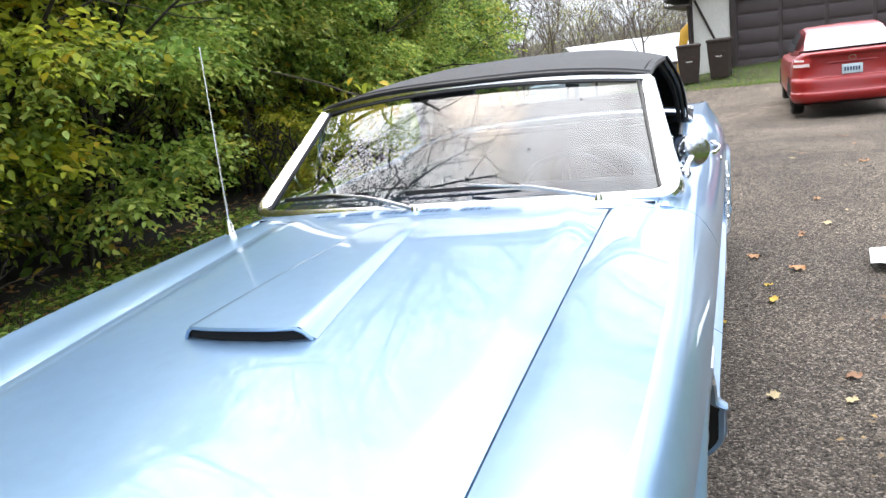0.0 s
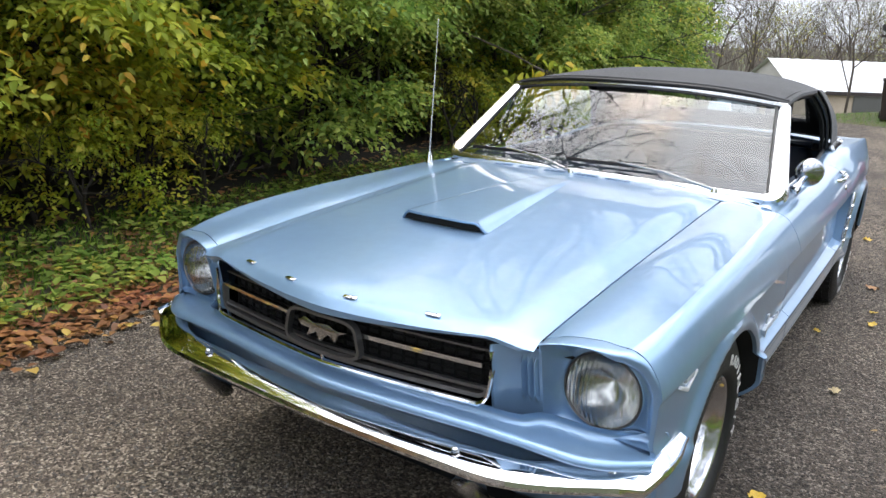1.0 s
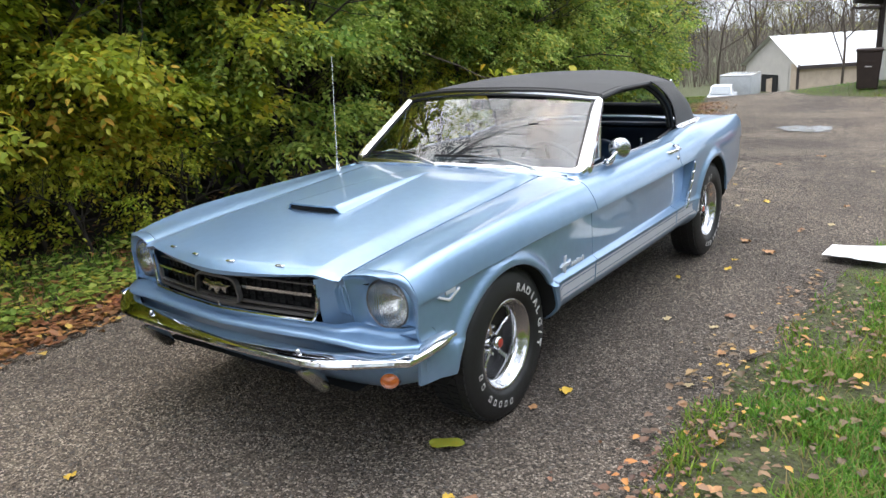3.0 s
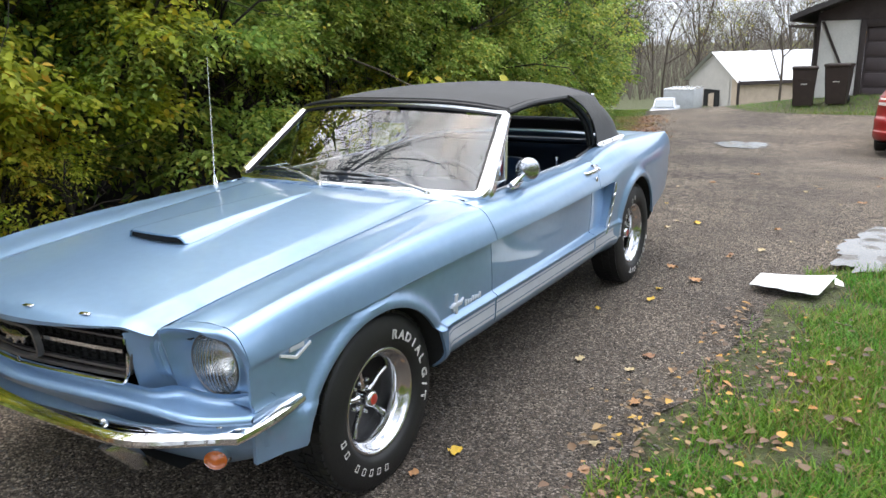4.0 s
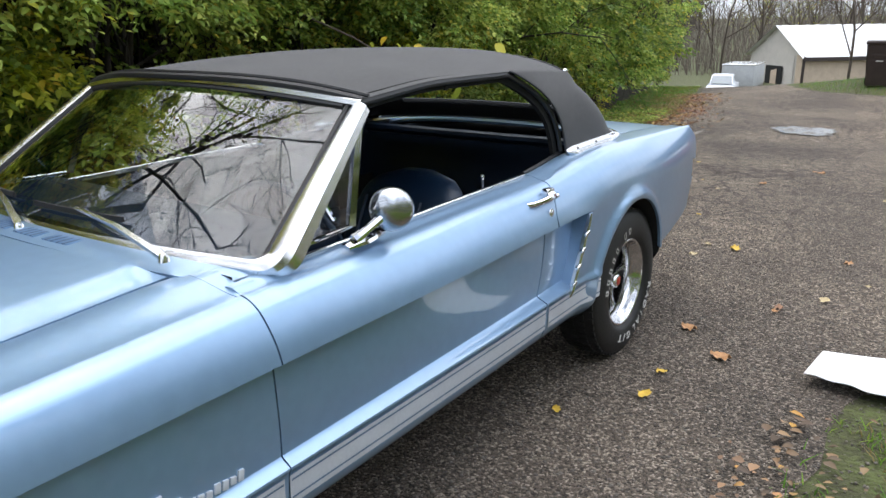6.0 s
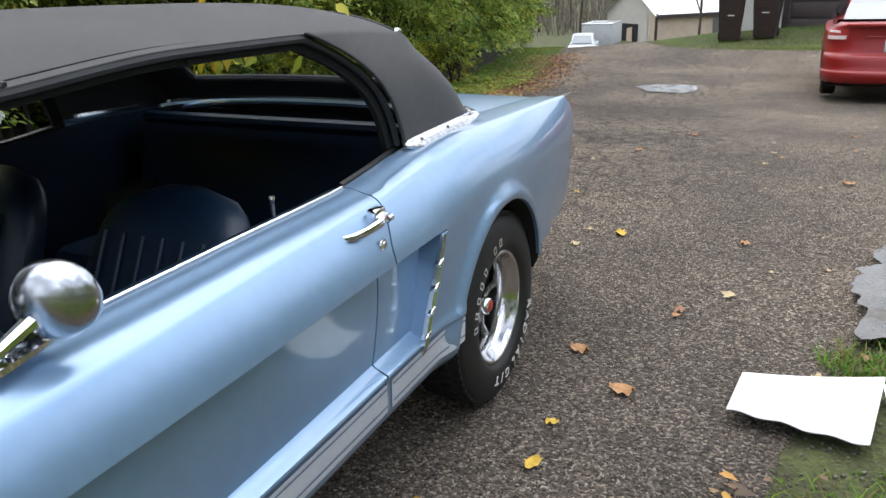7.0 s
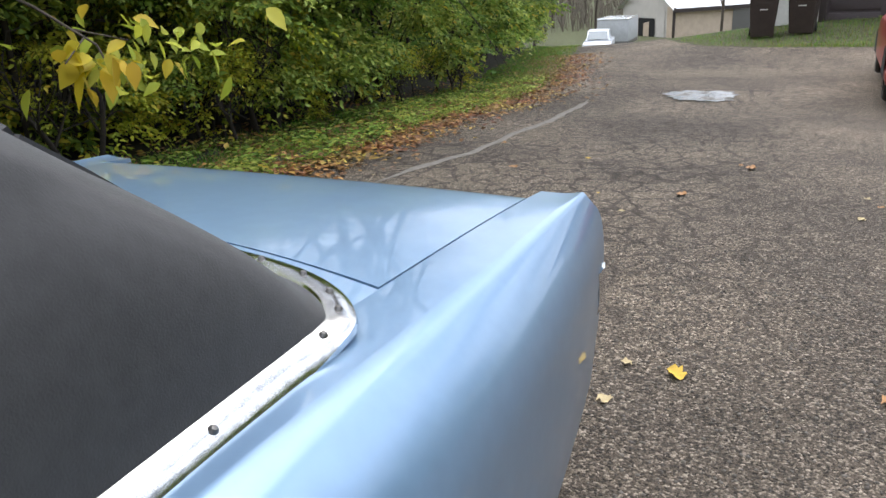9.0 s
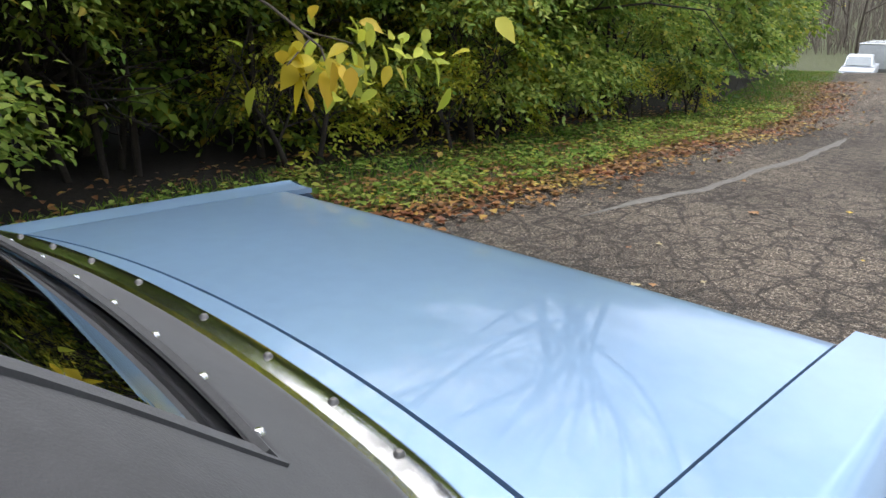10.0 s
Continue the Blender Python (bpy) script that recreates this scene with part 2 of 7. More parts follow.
        mm = n.new("ShaderNodeMath"); mm.operation = "MULTIPLY"
        l.new(edge.outputs[0], mm.inputs[0]); l.new(wy.outputs[0], mm.inputs[1])
        ck = n.new("ShaderNodeMix"); ck.data_type = "RGBA"; ck.inputs["B"].default_value = (0.035, 0.03, 0.026, 1)
        m2 = n.new("ShaderNodeMath"); m2.operation = "MULTIPLY"; m2.inputs[1].default_value = 0.75
        l.new(mm.outputs[0], m2.inputs[0]); l.new(m2.outputs[0], ck.inputs["Factor"]); l.new(out, ck.inputs["A"])
        out = ck.outputs["Result"]
    l.new(out, b.inputs["Base Color"])
    b.inputs["Roughness"].default_value = 0.85
    b.inputs["Specular IOR Level"].default_value = 0.3
    bp, bp2 = n.new("ShaderNodeBump"), n.new("ShaderNodeBump")
    bp.inputs["Strength"].default_value, bp.inputs["Distance"].default_value = 0.9, 0.010
    bp2.inputs["Strength"].default_value, bp2.inputs["Distance"].default_value = 0.7, 0.004
    bp.invert = bp2.invert = True
    l.new(v1.outputs["Distance"], bp.inputs["Height"]); l.new(v2.outputs["Distance"], bp2.inputs["Height"])
    l.new(bp.outputs[0], bp2.inputs["Normal"]); l.new(bp2.outputs[0], b.inputs["Normal"])
    return m


PAINT = material("blue_metallic_paint", (0.216, 0.343, 0.508), 0.33, 0.52, vary=0.04, scale=3.0, coat=0.8, bump=0.02, bump_scale=900, distance=0.001)
CHROME = material("chrome", (0.80, 0.81, 0.83), 0.06, 1.0, vary=0.05, scale=6)
WHEEL_CHROME = material("wheel_chrome", (0.62, 0.62, 0.63), 0.13, 1.0, vary=0.1, scale=14)
DULL_CHROME = material("scuffed_chrome", (0.62, 0.62, 0.62), 0.13, 1.0, vary=0.25, scale=60, bump=0.06, bump_scale=95, distance=0.004)
STEEL = material("brushed_stainless", (0.78, 0.78, 0.78), 0.22, 1.0, vary=0.06, scale=14)
OLDCHROME = material("dull_chrome", (0.5, 0.5, 0.5), 0.2, 1.0, vary=0.15, scale=20)
BLACK = material("black_trim", (0.012, 0.012, 0.013), 0.45, vary=0.2, scale=10)
# near black: shade of hollows, gaps and undersides is put into the colour
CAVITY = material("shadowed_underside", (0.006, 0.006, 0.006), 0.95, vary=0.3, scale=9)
CANVAS = material("black_canvas", (0.036, 0.036, 0.038), 0.82, vary=0.18, scale=5, bump=0.35, bump_scale=420, distance=0.002, sheen=0.1)
RUBBER = material("tyre_rubber", (0.010, 0.010, 0.010), 0.55, vary=0.25, scale=12, bump=0.15, bump_scale=160)
WHITE_LETTER = material("raised_white_letters", (0.62, 0.61, 0.58), 0.6, vary=0.12, scale=30)
VINYL = material("dark_blue_vinyl", (0.006, 0.018, 0.040), 0.38, vary=0.15, scale=10, bump=0.12, bump_scale=220)
CARPET = material("dark_carpet", (0.008, 0.012, 0.02), 0.95, vary=0.3, scale=20)
STRIPE = material("silver_white_stripe", (0.52, 0.55, 0.60), 0.35, 0.1, vary=0.06, scale=12, coat=0.5)
STRIPE_DARK = material("stripe_pinline", (0.10, 0.16, 0.25), 0.4, vary=0.1, scale=12)
GRILLE = material("grille_mesh_black", (0.006, 0.006, 0.006), 0.6, vary=0.3, scale=60, bump=0.8, bump_scale=260)
PEWTER = material("grey_cast_metal", (0.16, 0.155, 0.15), 0.38, 0.8, vary=0.15, scale=30)
AMBER = material("amber_lens", (0.50, 0.12, 0.02), 0.2, vary=0.1, scale=30, coat=0.6)
RED_CAP = material("red_cap", (0.45, 0.05, 0.03), 0.35, vary=0.1, scale=40)
GLASS = glass_material("window_glass", (0.66, 0.74, 0.76), 2.2)
CLEAR = glass_material("clear_vinyl", (0.72, 0.76, 0.78), 0.9)
LENS = glass_material("headlight_glass", (0.90, 0.90, 0.89), 2.6, flutes=26.0)
REFLECTOR = material("headlight_reflector", (0.86, 0.86, 0.84), 0.16, 1.0, vary=0.12, scale=20, bump=0.10, bump_scale=30)
RED_PAINT = material("red_car_paint", (0.30, 0.012, 0.012), 0.4, 0.1, vary=0.05, scale=3, coat=0.45)
TAIL_LENS = material("tail_lamp_lens", (0.45, 0.05, 0.05), 0.18, vary=0.1, scale=20, coat=0.6)
PALE_LENS = material("pale_lamp_lens", (0.75, 0.62, 0.60), 0.18, vary=0.1, scale=20, coat=0.6)
DARK_GLASS = material("tinted_glass", (0.10, 0.13, 0.15), 0.05, vary=0.1, scale=2, coat=1.0)
PLATE = material("plate_pale_blue", (0.55, 0.66, 0.70), 0.5, vary=0.08, scale=30)
PLATE_BAR = material("plate_dark_bars", (0.05, 0.07, 0.14), 0.5, vary=0.1, scale=30)
PAPER = material("white_board", (0.80, 0.80, 0.78), 0.6, vary=0.04, scale=6, bump=0.1, bump_scale=8)
BIN = material("brown_plastic", (0.032, 0.020, 0.016), 0.5, vary=0.25, scale=6, bump=0.1, bump_scale=90)
STUCCO = material("cream_stucco", (0.62, 0.60, 0.55), 0.9, vary=0.08, scale=2, bump=0.3, bump_scale=80)
TIMBER = material("dark_timber", (0.035, 0.024, 0.021), 0.7, vary=0.3, scale=5, bump=0.3, bump_scale=60)
GARAGE = material("brown_garage_door", (0.055, 0.040, 0.040), 0.55, vary=0.15, scale=4)
SHINGLE = material("dark_shingle", (0.045, 0.040, 0.038), 0.9, vary=0.3, scale=10, bump=0.4, bump_scale=60)
BARN_WALL = material("barn_steel_siding", (0.46, 0.43, 0.39), 0.7, vary=0.08, scale=1.2)
BARN_TAN = material("barn_tan_panel", (0.45, 0.36, 0.27), 0.75, vary=0.12, scale=2)
BARN_ROOF = material("white_metal_roof", (0.58, 0.59, 0.60), 0.5, vary=0.06, scale=1)
WHITE_PAINT = material("white_vehicle_paint", (0.52, 0.55, 0.60), 0.4, vary=0.05, scale=2, coat=0.6)
YELLOW = material("machine_yellow", (0.55, 0.30, 0.03), 0.5, vary=0.2, scale=3)
BARK = material("bark", (0.07, 0.055, 0.042), 0.9, vary=0.4, scale=6, bump=0.7, bump_scale=40)
# bark copy darkened: the shade inside the hedge is put into its colour
DARK_BARK = material("shaded_bark", (0.028, 0.022, 0.017), 0.9, vary=0.4, scale=6, bump=0.7, bump_scale=40)
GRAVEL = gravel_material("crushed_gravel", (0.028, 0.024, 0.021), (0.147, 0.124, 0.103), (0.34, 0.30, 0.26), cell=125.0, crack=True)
STONE = material("loose_stone", (0.136, 0.122, 0.107), 0.85, vary=0.2, scale=20, per="island", specular=0.3)
SCRUB = material("grey_brown_brush", (0.15, 0.125, 0.10), 0.9, vary=0.3, scale=0.5)
SOIL = material("leafy_soil", (0.045, 0.033, 0.022), 0.95, vary=0.45, scale=3, bump=0.8, bump_scale=40, second=(0.085, 0.075, 0.035))
TURF = material("turf", (0.060, 0.048, 0.026), 0.95, vary=0.5, scale=5, bump=1.0, bump_scale=45, second=(0.085, 0.105, 0.030), distance=0.03)
TRAILER_GREY = material("weathered_trailer", (0.36, 0.37, 0.38), 0.5, vary=0.12, scale=2)
WATER = material("puddle_water", (0.085, 0.078, 0.066), 0.04, vary=0.35, scale=6, specular=0.6, bump=0.05, bump_scale=9)
# mud and stones break the water's surface here and there
_n = WATER.node_tree.nodes
_noise, _ramp, _co = _n.new("ShaderNodeTexNoise"), _n.new("ShaderNodeMapRange"), _n.new("ShaderNodeTexCoord")
_noise.inputs["Scale"].default_value = 5.5
_noise.inputs["Detail"].default_value = 8
_ramp.inputs["From Min"].default_value, _ramp.inputs["From Max"].default_value = 0.50, 0.64
_ramp.inputs["To Min"].default_value, _ramp.inputs["To Max"].default_value = 0.05, 0.75
WATER.node_tree.links.new(_co.outputs["Object"], _noise.inputs["Vector"])
WATER.node_tree.links.new(_noise.outputs["Fac"], _ramp.inputs["Value"])
WATER.node_tree.links.new(_ramp.outputs["Result"], next(q for q in _n if q.type == "BSDF_PRINCIPLED").inputs["Roughness"])
LEAF_A = leaf_material("hedge_leaves", (0.21, 0.26, 0.03), (0.49, 0.53, 0.055), (0.70, 0.67, 0.09), (0.66, 0.50, 0.05), 0.05, 0.55)
# deeper green, which also stands in for shade inside the wood
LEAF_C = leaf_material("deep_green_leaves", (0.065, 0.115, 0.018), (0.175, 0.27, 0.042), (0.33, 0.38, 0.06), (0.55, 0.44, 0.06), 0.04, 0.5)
LEAF_B = leaf_material("yellowing_leaves", (0.26, 0.30, 0.035), (0.52, 0.54, 0.065), (0.70, 0.66, 0.10), (0.64, 0.40, 0.05), 0.12, 0.5)
LEAF_D = leaf_material("mid_green_leaves", (0.10, 0.17, 0.03), (0.30, 0.41, 0.075), (0.48, 0.54, 0.13), (0.55, 0.46, 0.07), 0.03, 0.5)
LEAF_Y = leaf_material("yellow_leaves", (0.45, 0.33, 0.03), (0.62, 0.42, 0.03), (0.50, 0.42, 0.07), (0.25, 0.27, 0.05), 0.12)
LEAF_BROWN = leaf_material("fallen_leaves", (0.12, 0.055, 0.025), (0.26, 0.12, 0.045), (0.38, 0.20, 0.06), (0.48, 0.33, 0.08), 0.09, 0.1)
LEAF_DULL = leaf_material("weathered_leaves", (0.06, 0.04, 0.025), (0.16, 0.095, 0.05), (0.30, 0.18, 0.09), (0.44, 0.24, 0.05), 0.12, 0.1)
LEAF_SPARSE = leaf_material("last_leaves", (0.05, 0.06, 0.02), (0.10, 0.10, 0.03), (0.16, 0.15, 0.05), (0.25, 0.16, 0.05), 0.1)
GRASS = leaf_material("grass_blades", (0.06, 0.13, 0.012), (0.14, 0.29, 0.025), (0.25, 0.36, 0.045), (0.26, 0.20, 0.08), 0.20)


# ---- mesh helpers ----
def part(name, bm, mat, parent=None, label="", angle=32.0):
    """Links a bmesh as one mesh object, under a thing or a part if one is given."""
    for f in bm.faces:
        f.smooth = True
    lim = radians(angle)
    for e in bm.edges:
        if len(e.link_faces) == 2 and e.calc_face_angle(0.0) > lim:
            e.smooth = False
    me = bpy.data.meshes.new(name)
    bm.to_mesh(me)
    bm.free()
    me.materials.append(mat)
    ob = new(name, me)
    if parent:
        ob.parent = parent
    if label:
        ob["label"] = label
    return ob


def thing(name, label, category, at=None, group="", kind=""):
    ob = new(name)
    ob.empty_display_size = 0.1
    if at is not None:
        ob.matrix_basis = at
    return tagged(ob, label, category, group, kind)


def raw(name, verts, faces, mat, parent=None, label=""):
    """A mesh straight from arrays, for what has very many faces."""
    me = bpy.data.meshes.new(name)
    verts, faces = np.asarray(verts, np.float32), np.asarray(faces, np.int32)
    k = faces.shape[1]
    me.vertices.add(len(verts)); me.vertices.foreach_set("co", verts.ravel())
    me.loops.add(faces.size); me.loops.foreach_set("vertex_index", faces.ravel())
    me.polygons.add(len(faces)); me.polygons.foreach_set("loop_start", np.arange(0, faces.size, k, dtype=np.int32))
    me.update(calc_edges=True)
    me.materials.append(mat)
    ob = new(name, me)
    if parent:
        ob.parent = parent
    if label:
        ob["label"] = label
    return ob


def sheet(rows, close=False, bm=None, flip=False):
    """Quads over rows of points; rows close on themselves if asked."""
    bm = bm or bmesh.new()
    vs = [[bm.verts.new(p) for p in r] for r in rows]
    n = len(rows[0])
    for a, b in zip(vs, vs[1:]):
        for i in range(n if close else n - 1):
            j = (i + 1) % n
            q = (a[i], a[j], b[j], b[i])
            try:
                bm.faces.new(q[::-1] if flip else q)
            except ValueError:
                pass
    return bm


def clean(bm, d=1e-5):
    bmesh.ops.remove_doubles(bm, verts=bm.verts[:], dist=d)
    bmesh.ops.dissolve_degenerate(bm, edges=bm.edges[:], dist=1e-6)
    return bm


def flange(bm, depth=0.012, centre=(0.0, 0.55)):
    """Turns the free edges of a panel inwards, so that it shows a thickness."""
    edges = [e for e in bm.edges if e.is_boundary]
    r = bmesh.ops.extrude_edge_only(bm, edges=edges)
    for v in (g for g in r["geom"] if isinstance(g, bmesh.types.BMVert)):
        d = Vector((centre[0] - v.co.x, 0, centre[1] - v.co.z))
        if v.co.z > 0.78 and abs(v.co.x) < 0.66:
            d = Vector((0, 0, -1))
        if d.length > 1e-6:
            v.co += d.normalized() * depth
    return bm


def cap(bm):
    bmesh.ops.holes_fill(bm, edges=[e for e in bm.edges if e.is_boundary], sides=0)
    bmesh.ops.recalc_face_normals(bm, faces=bm.faces[:])
    return bm


def frames_along(path, up=(0, 0, 1), closed=False):
    pts = [Vector(p) for p in path]
    res = []
    for i, p in enumerate(pts):
        a = pts[i - 1] if (i or closed) else pts[i]
        b = pts[(i + 1) % len(pts)] if (i + 1 < len(pts) or closed) else pts[i]
        t = (b - a).normalized()
        s = t.cross(Vector(up))
        s = s.normalized() if s.length > 1e-5 else Vector((1, 0, 0))
        res.append((p, s, s.cross(t).normalized()))
    return res


def sweep(path, section, up=(0, 0, 1), scale=None, closed=False, bm=None):
    """A closed section (side, up) drawn along a path, its ends capped."""
    rows = []
    for i, (p, s, u) in enumerate(frames_along(path, up, closed)):
        k = scale[i] if scale else 1.0
        rows.append([p + s * a * k + u * b * k for a, b in section])
    if closed:
        rows.append(rows[0])
    out = sheet(rows, close=True)
    if closed:
        clean(out)
    else:
        cap(out)
    if bm:
        tmp = bpy.data.meshes.new("tmp"); out.to_mesh(tmp); out.free(); bm.from_mesh(tmp); bpy.data.meshes.remove(tmp)
        return bm
    return out


def ring(r, n=8, squash=1.0):
    return [(r * math.cos(2 * math.pi * i / n), r * squash * math.sin(2 * math.pi * i / n)) for i in range(n)]


def revolve(profile, n=48, axis="x", bm=None, ends=False):
    """A profile of (radius, along) turned about an axis."""
    rows = []
    for r, a in profile:
        row = []
        for i in range(n):
            c, s = r * math.cos(2 * math.pi * i / n), r * math.sin(2 * math.pi * i / n)
            row.append({"x": (a, c, s), "y": (c, a, s), "z": (c, s, a)}[axis])
        rows.append(row)
    bm = sheet(rows, close=True, bm=bm)
    if ends:
        cap(bm)
    return bm


def box(x0, x1, y0, y1, z0, z1, bevel=0.0, bm=None, m=None):
    own = bmesh.new()
    r = bmesh.ops.create_cube(own, size=1.0)
    for v in own.verts:
        v.co = Vector(((x0 + x1) / 2 + v.co.x * (x1 - x0), (y0 + y1) / 2 + v.co.y * (y1 - y0), (z0 + z1) / 2 + v.co.z * (z1 - z0)))
    if bevel:
        bmesh.ops.bevel(own, geom=own.edges[:], offset=bevel, segments=2, affect="EDGES", profile=0.5)
    if m is not None:
        bmesh.ops.transform(own, matrix=m, verts=own.verts[:])
    if bm is None:
        return own
    tmp = bpy.data.meshes.new("tmp"); own.to_mesh(tmp); own.free(); bm.from_mesh(tmp); bpy.data.meshes.remove(tmp)
    return bm


def prism(outline, depth, m=None, bevel=0.0):
    """A flat outline (x, z) with a thickness along y."""
    bm = bmesh.new()
    a = [bm.verts.new((x, 0, z)) for x, z in outline]
    b = [bm.verts.new((x, depth, z)) for x, z in outline]
    bm.faces.new(a); bm.faces.new(b[::-1])
    for i in range(len(a)):
        j = (i + 1) % len(a)
        bm.faces.new((a[i], b[i], b[j], a[j]))
    bmesh.ops.recalc_face_normals(bm, faces=bm.faces[:])
    if bevel:
        bmesh.ops.bevel(bm, geom=bm.edges[:], offset=bevel, segments=2, affect="EDGES", profile=0.5)
    if m is not None:
        bmesh.ops.transform(bm, matrix=m, verts=bm.verts[:])
    return bm


def ease(knots):
    """A smooth curve through (at, value) knots that does not overshoot."""
    xs, ys = np.array([k[0] for k in knots], float), np.array([k[1] for k in knots], float)
    h, d = np.diff(xs), np.diff(ys) / np.diff(xs)
    m = np.zeros(len(xs)); m[0], m[-1] = d[0], d[-1]
    for i in range(1, len(xs) - 1):
        if d[i - 1] * d[i] > 0:
            w1, w2 = 2 * h[i] + h[i - 1], h[i] + 2 * h[i - 1]
            m[i] = (w1 + w2) / (w1 / d[i - 1] + w2 / d[i])

    def f(x):
        x = min(max(x, xs[0]), xs[-1])
        i = min(int(np.searchsorted(xs, x, side="right")) - 1, len(xs) - 2)
        t = (x - xs[i]) / h[i]
        return float((2 * t**3 - 3 * t**2 + 1) * ys[i] + (t**3 - 2 * t**2 + t) * h[i] * m[i] + (3 * t**2 - 2 * t**3) * ys[i + 1] + (t**3 - t**2) * h[i] * m[i + 1])
    return f


def steps(a, b, n):
    return [a + (b - a) * i / (n - 1) for i in range(n)]


def smooth01(t):
    t = min(max(t, 0.0), 1.0)
    return t * t * (3 - 2 * t)

# ---- the ground ----
fall = ease([(-200, 2.0), (-20, 0.35), (-3, 0.03), (0, 0.0), (4.5, -0.01), (7, -0.08), (10, -0.24), (13, -0.45), (16, -0.52), (24, -0.62), (28, -0.95), (40, -2.6), (55, -4.1), (80, -5.0), (120, -5.2), (170, -4.2), (400, 2.0)])
left_edge = ease([(-200, -1.9), (-3, -1.95), (-1, -2.0), (0.4, -2.09), (5.7, -2.45), (7.3, -2.40), (9.7, -2.68), (13.4, -2.95), (20, -4.4), (30, -7.2), (50, -14.0), (60, -18.0)])
right_edge = ease([(-200, 1.6), (-0.2, 1.50), (0.3, 1.48), (1.45, 1.58), (2.65, 1.70), (3.4, 1.82), (4.1, 2.2), (5.2, 4.2), (6.5, 9.0), (17.5, 9.0), (19.0, 6.0), (19.8, 0.0), (21, -1.8), (30, -4.4), (50, -9.5), (60, -12.5)])


def ground_z(x, y):
    z = fall(y)
    if y > 10:
        z += 0.035 * min(0.0, x + 1.0) * min(1.0, (y - 10) / 12) * (1 if y < 40 else 0.3)
    z += 0.58 * math.exp(-((x - 2.5) / 5.0) ** 2 - ((y - 24.0) / 4.5) ** 2)
    if x < left_edge(y) - 0.8:
        z += 0.10 * smooth01((left_edge(y) - 0.8 - x) / 2.0)
    if x > right_edge(y) and y < 4:
        z += 0.03 * smooth01((x - right_edge(y)) / 0.5)
    return z


def uneven(x, y, amp):
    return amp * noise.noise((x * 0.9, y * 0.9, 0.0)) + amp * 0.5 * noise.noise((x * 2.7, y * 2.7, 5.0))


gx = [-400, -200, -90, -60, -40, -30, -24, -20, -17] + steps(-15, 12, 55) + [14, 17, 20, 26, 34, 50, 80, 200, 400]
gy = [-400, -200, -90, -40, -20, -12, -8] + steps(-6, 30, 73) + [32, 35, 38, 42, 46, 50, 55, 60, 70, 80, 95, 120, 150, 200, 300, 600]
ground = part("ground", sheet([[(x, y, ground_z(x, y) - 0.007 + (uneven(x, y, 0.008) if -10 < y < 30 else 0)) for x in gx] for y in gy]), TURF)
tagged(ground, "uneven turf with autumn grass", "ground", kind="structure")

ry = steps(-40, -6, 10) + steps(-5.5, 24, 119)[0:] + steps(25, 60, 30)
rows = []
for y in ry:
    a, b = left_edge(y), right_edge(y)
    row = []
    for t in steps(0, 1, 41):
        wob = (noise.noise((y * 1.7, t * 2, 3.0)) * 0.14 + noise.noise((y * 6.0, t * 2, 9.0)) * 0.07) * (1 if t in (0, 1) else 0)
        x = a + (b - a) * t + wob
        row.append((x, y, ground_z(x, y) + uneven(x, y, 0.008) + 0.002))
    rows.append(row)
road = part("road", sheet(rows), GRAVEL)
tagged(road, "grey-brown crushed gravel driveway", "driveway", kind="structure")
lit = []
for y in steps(-12, 34, 420):
    a = left_edge(y)
    w = 0.62 + 0.2 * noise.noise((y * 0.6, 1.0, 2.0))
    lit.append([(a + 0.06 - (w + 0.06) * t + (0.16 * noise.noise((y * 2.3, t, 0)) + 0.10 * noise.noise((y * 7.0, t, 4))) * (1 - t), y, ground_z(a - w * t, y) - 0.012 + 0.026 * smooth01(t / 0.3) + 0.010 * noise.noise((y * 5, t * 4, 1.0))) for t in steps(0, 1, 9)])
tagged(part("soil_verge", sheet(lit), SOIL), "bare soil edge strewn with leaves", "soil", kind="structure")
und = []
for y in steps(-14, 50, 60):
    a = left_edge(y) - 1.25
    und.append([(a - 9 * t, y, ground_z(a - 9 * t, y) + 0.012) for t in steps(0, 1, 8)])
# soil colour darkened to stand in for the shade under the trees
tagged(part("woodland_floor", sheet(und), material("shaded_soil", (.016, .012, .008), .95, vary=.5, scale=3, bump=.8, bump_scale=40)), "leafy soil under the trees, shade put into its colour", "soil", kind="structure")


def puddle(name, cx, cy, rx, ry_, turn, label, seed):
    pts = []
    for i in range(144):
        a = 2 * math.pi * i / 144
        k = 1 + 0.34 * noise.noise((math.cos(a) * 1.4 + seed, math.sin(a) * 1.4, seed)) + 0.30 * noise.noise((math.cos(a) * 3.5, math.sin(a) * 3.5, seed)) + 0.16 * noise.noise((math.cos(a) * 11, math.sin(a) * 11, seed))
        x, y = rx * k * math.cos(a), ry_ * k * math.sin(a)
        c, s = math.cos(radians(turn)), math.sin(radians(turn))
        pts.append((cx + x * c - y * s, cy + x * s + y * c))
    z = max(ground_z(x, y) for x, y in pts) + 0.012
    bm = bmesh.new()
    bm.faces.new([bm.verts.new((x, y, z)) for x, y in pts])
    ob = part(name, bm, WATER)
    return tagged(ob, label, "puddle", kind="structure")


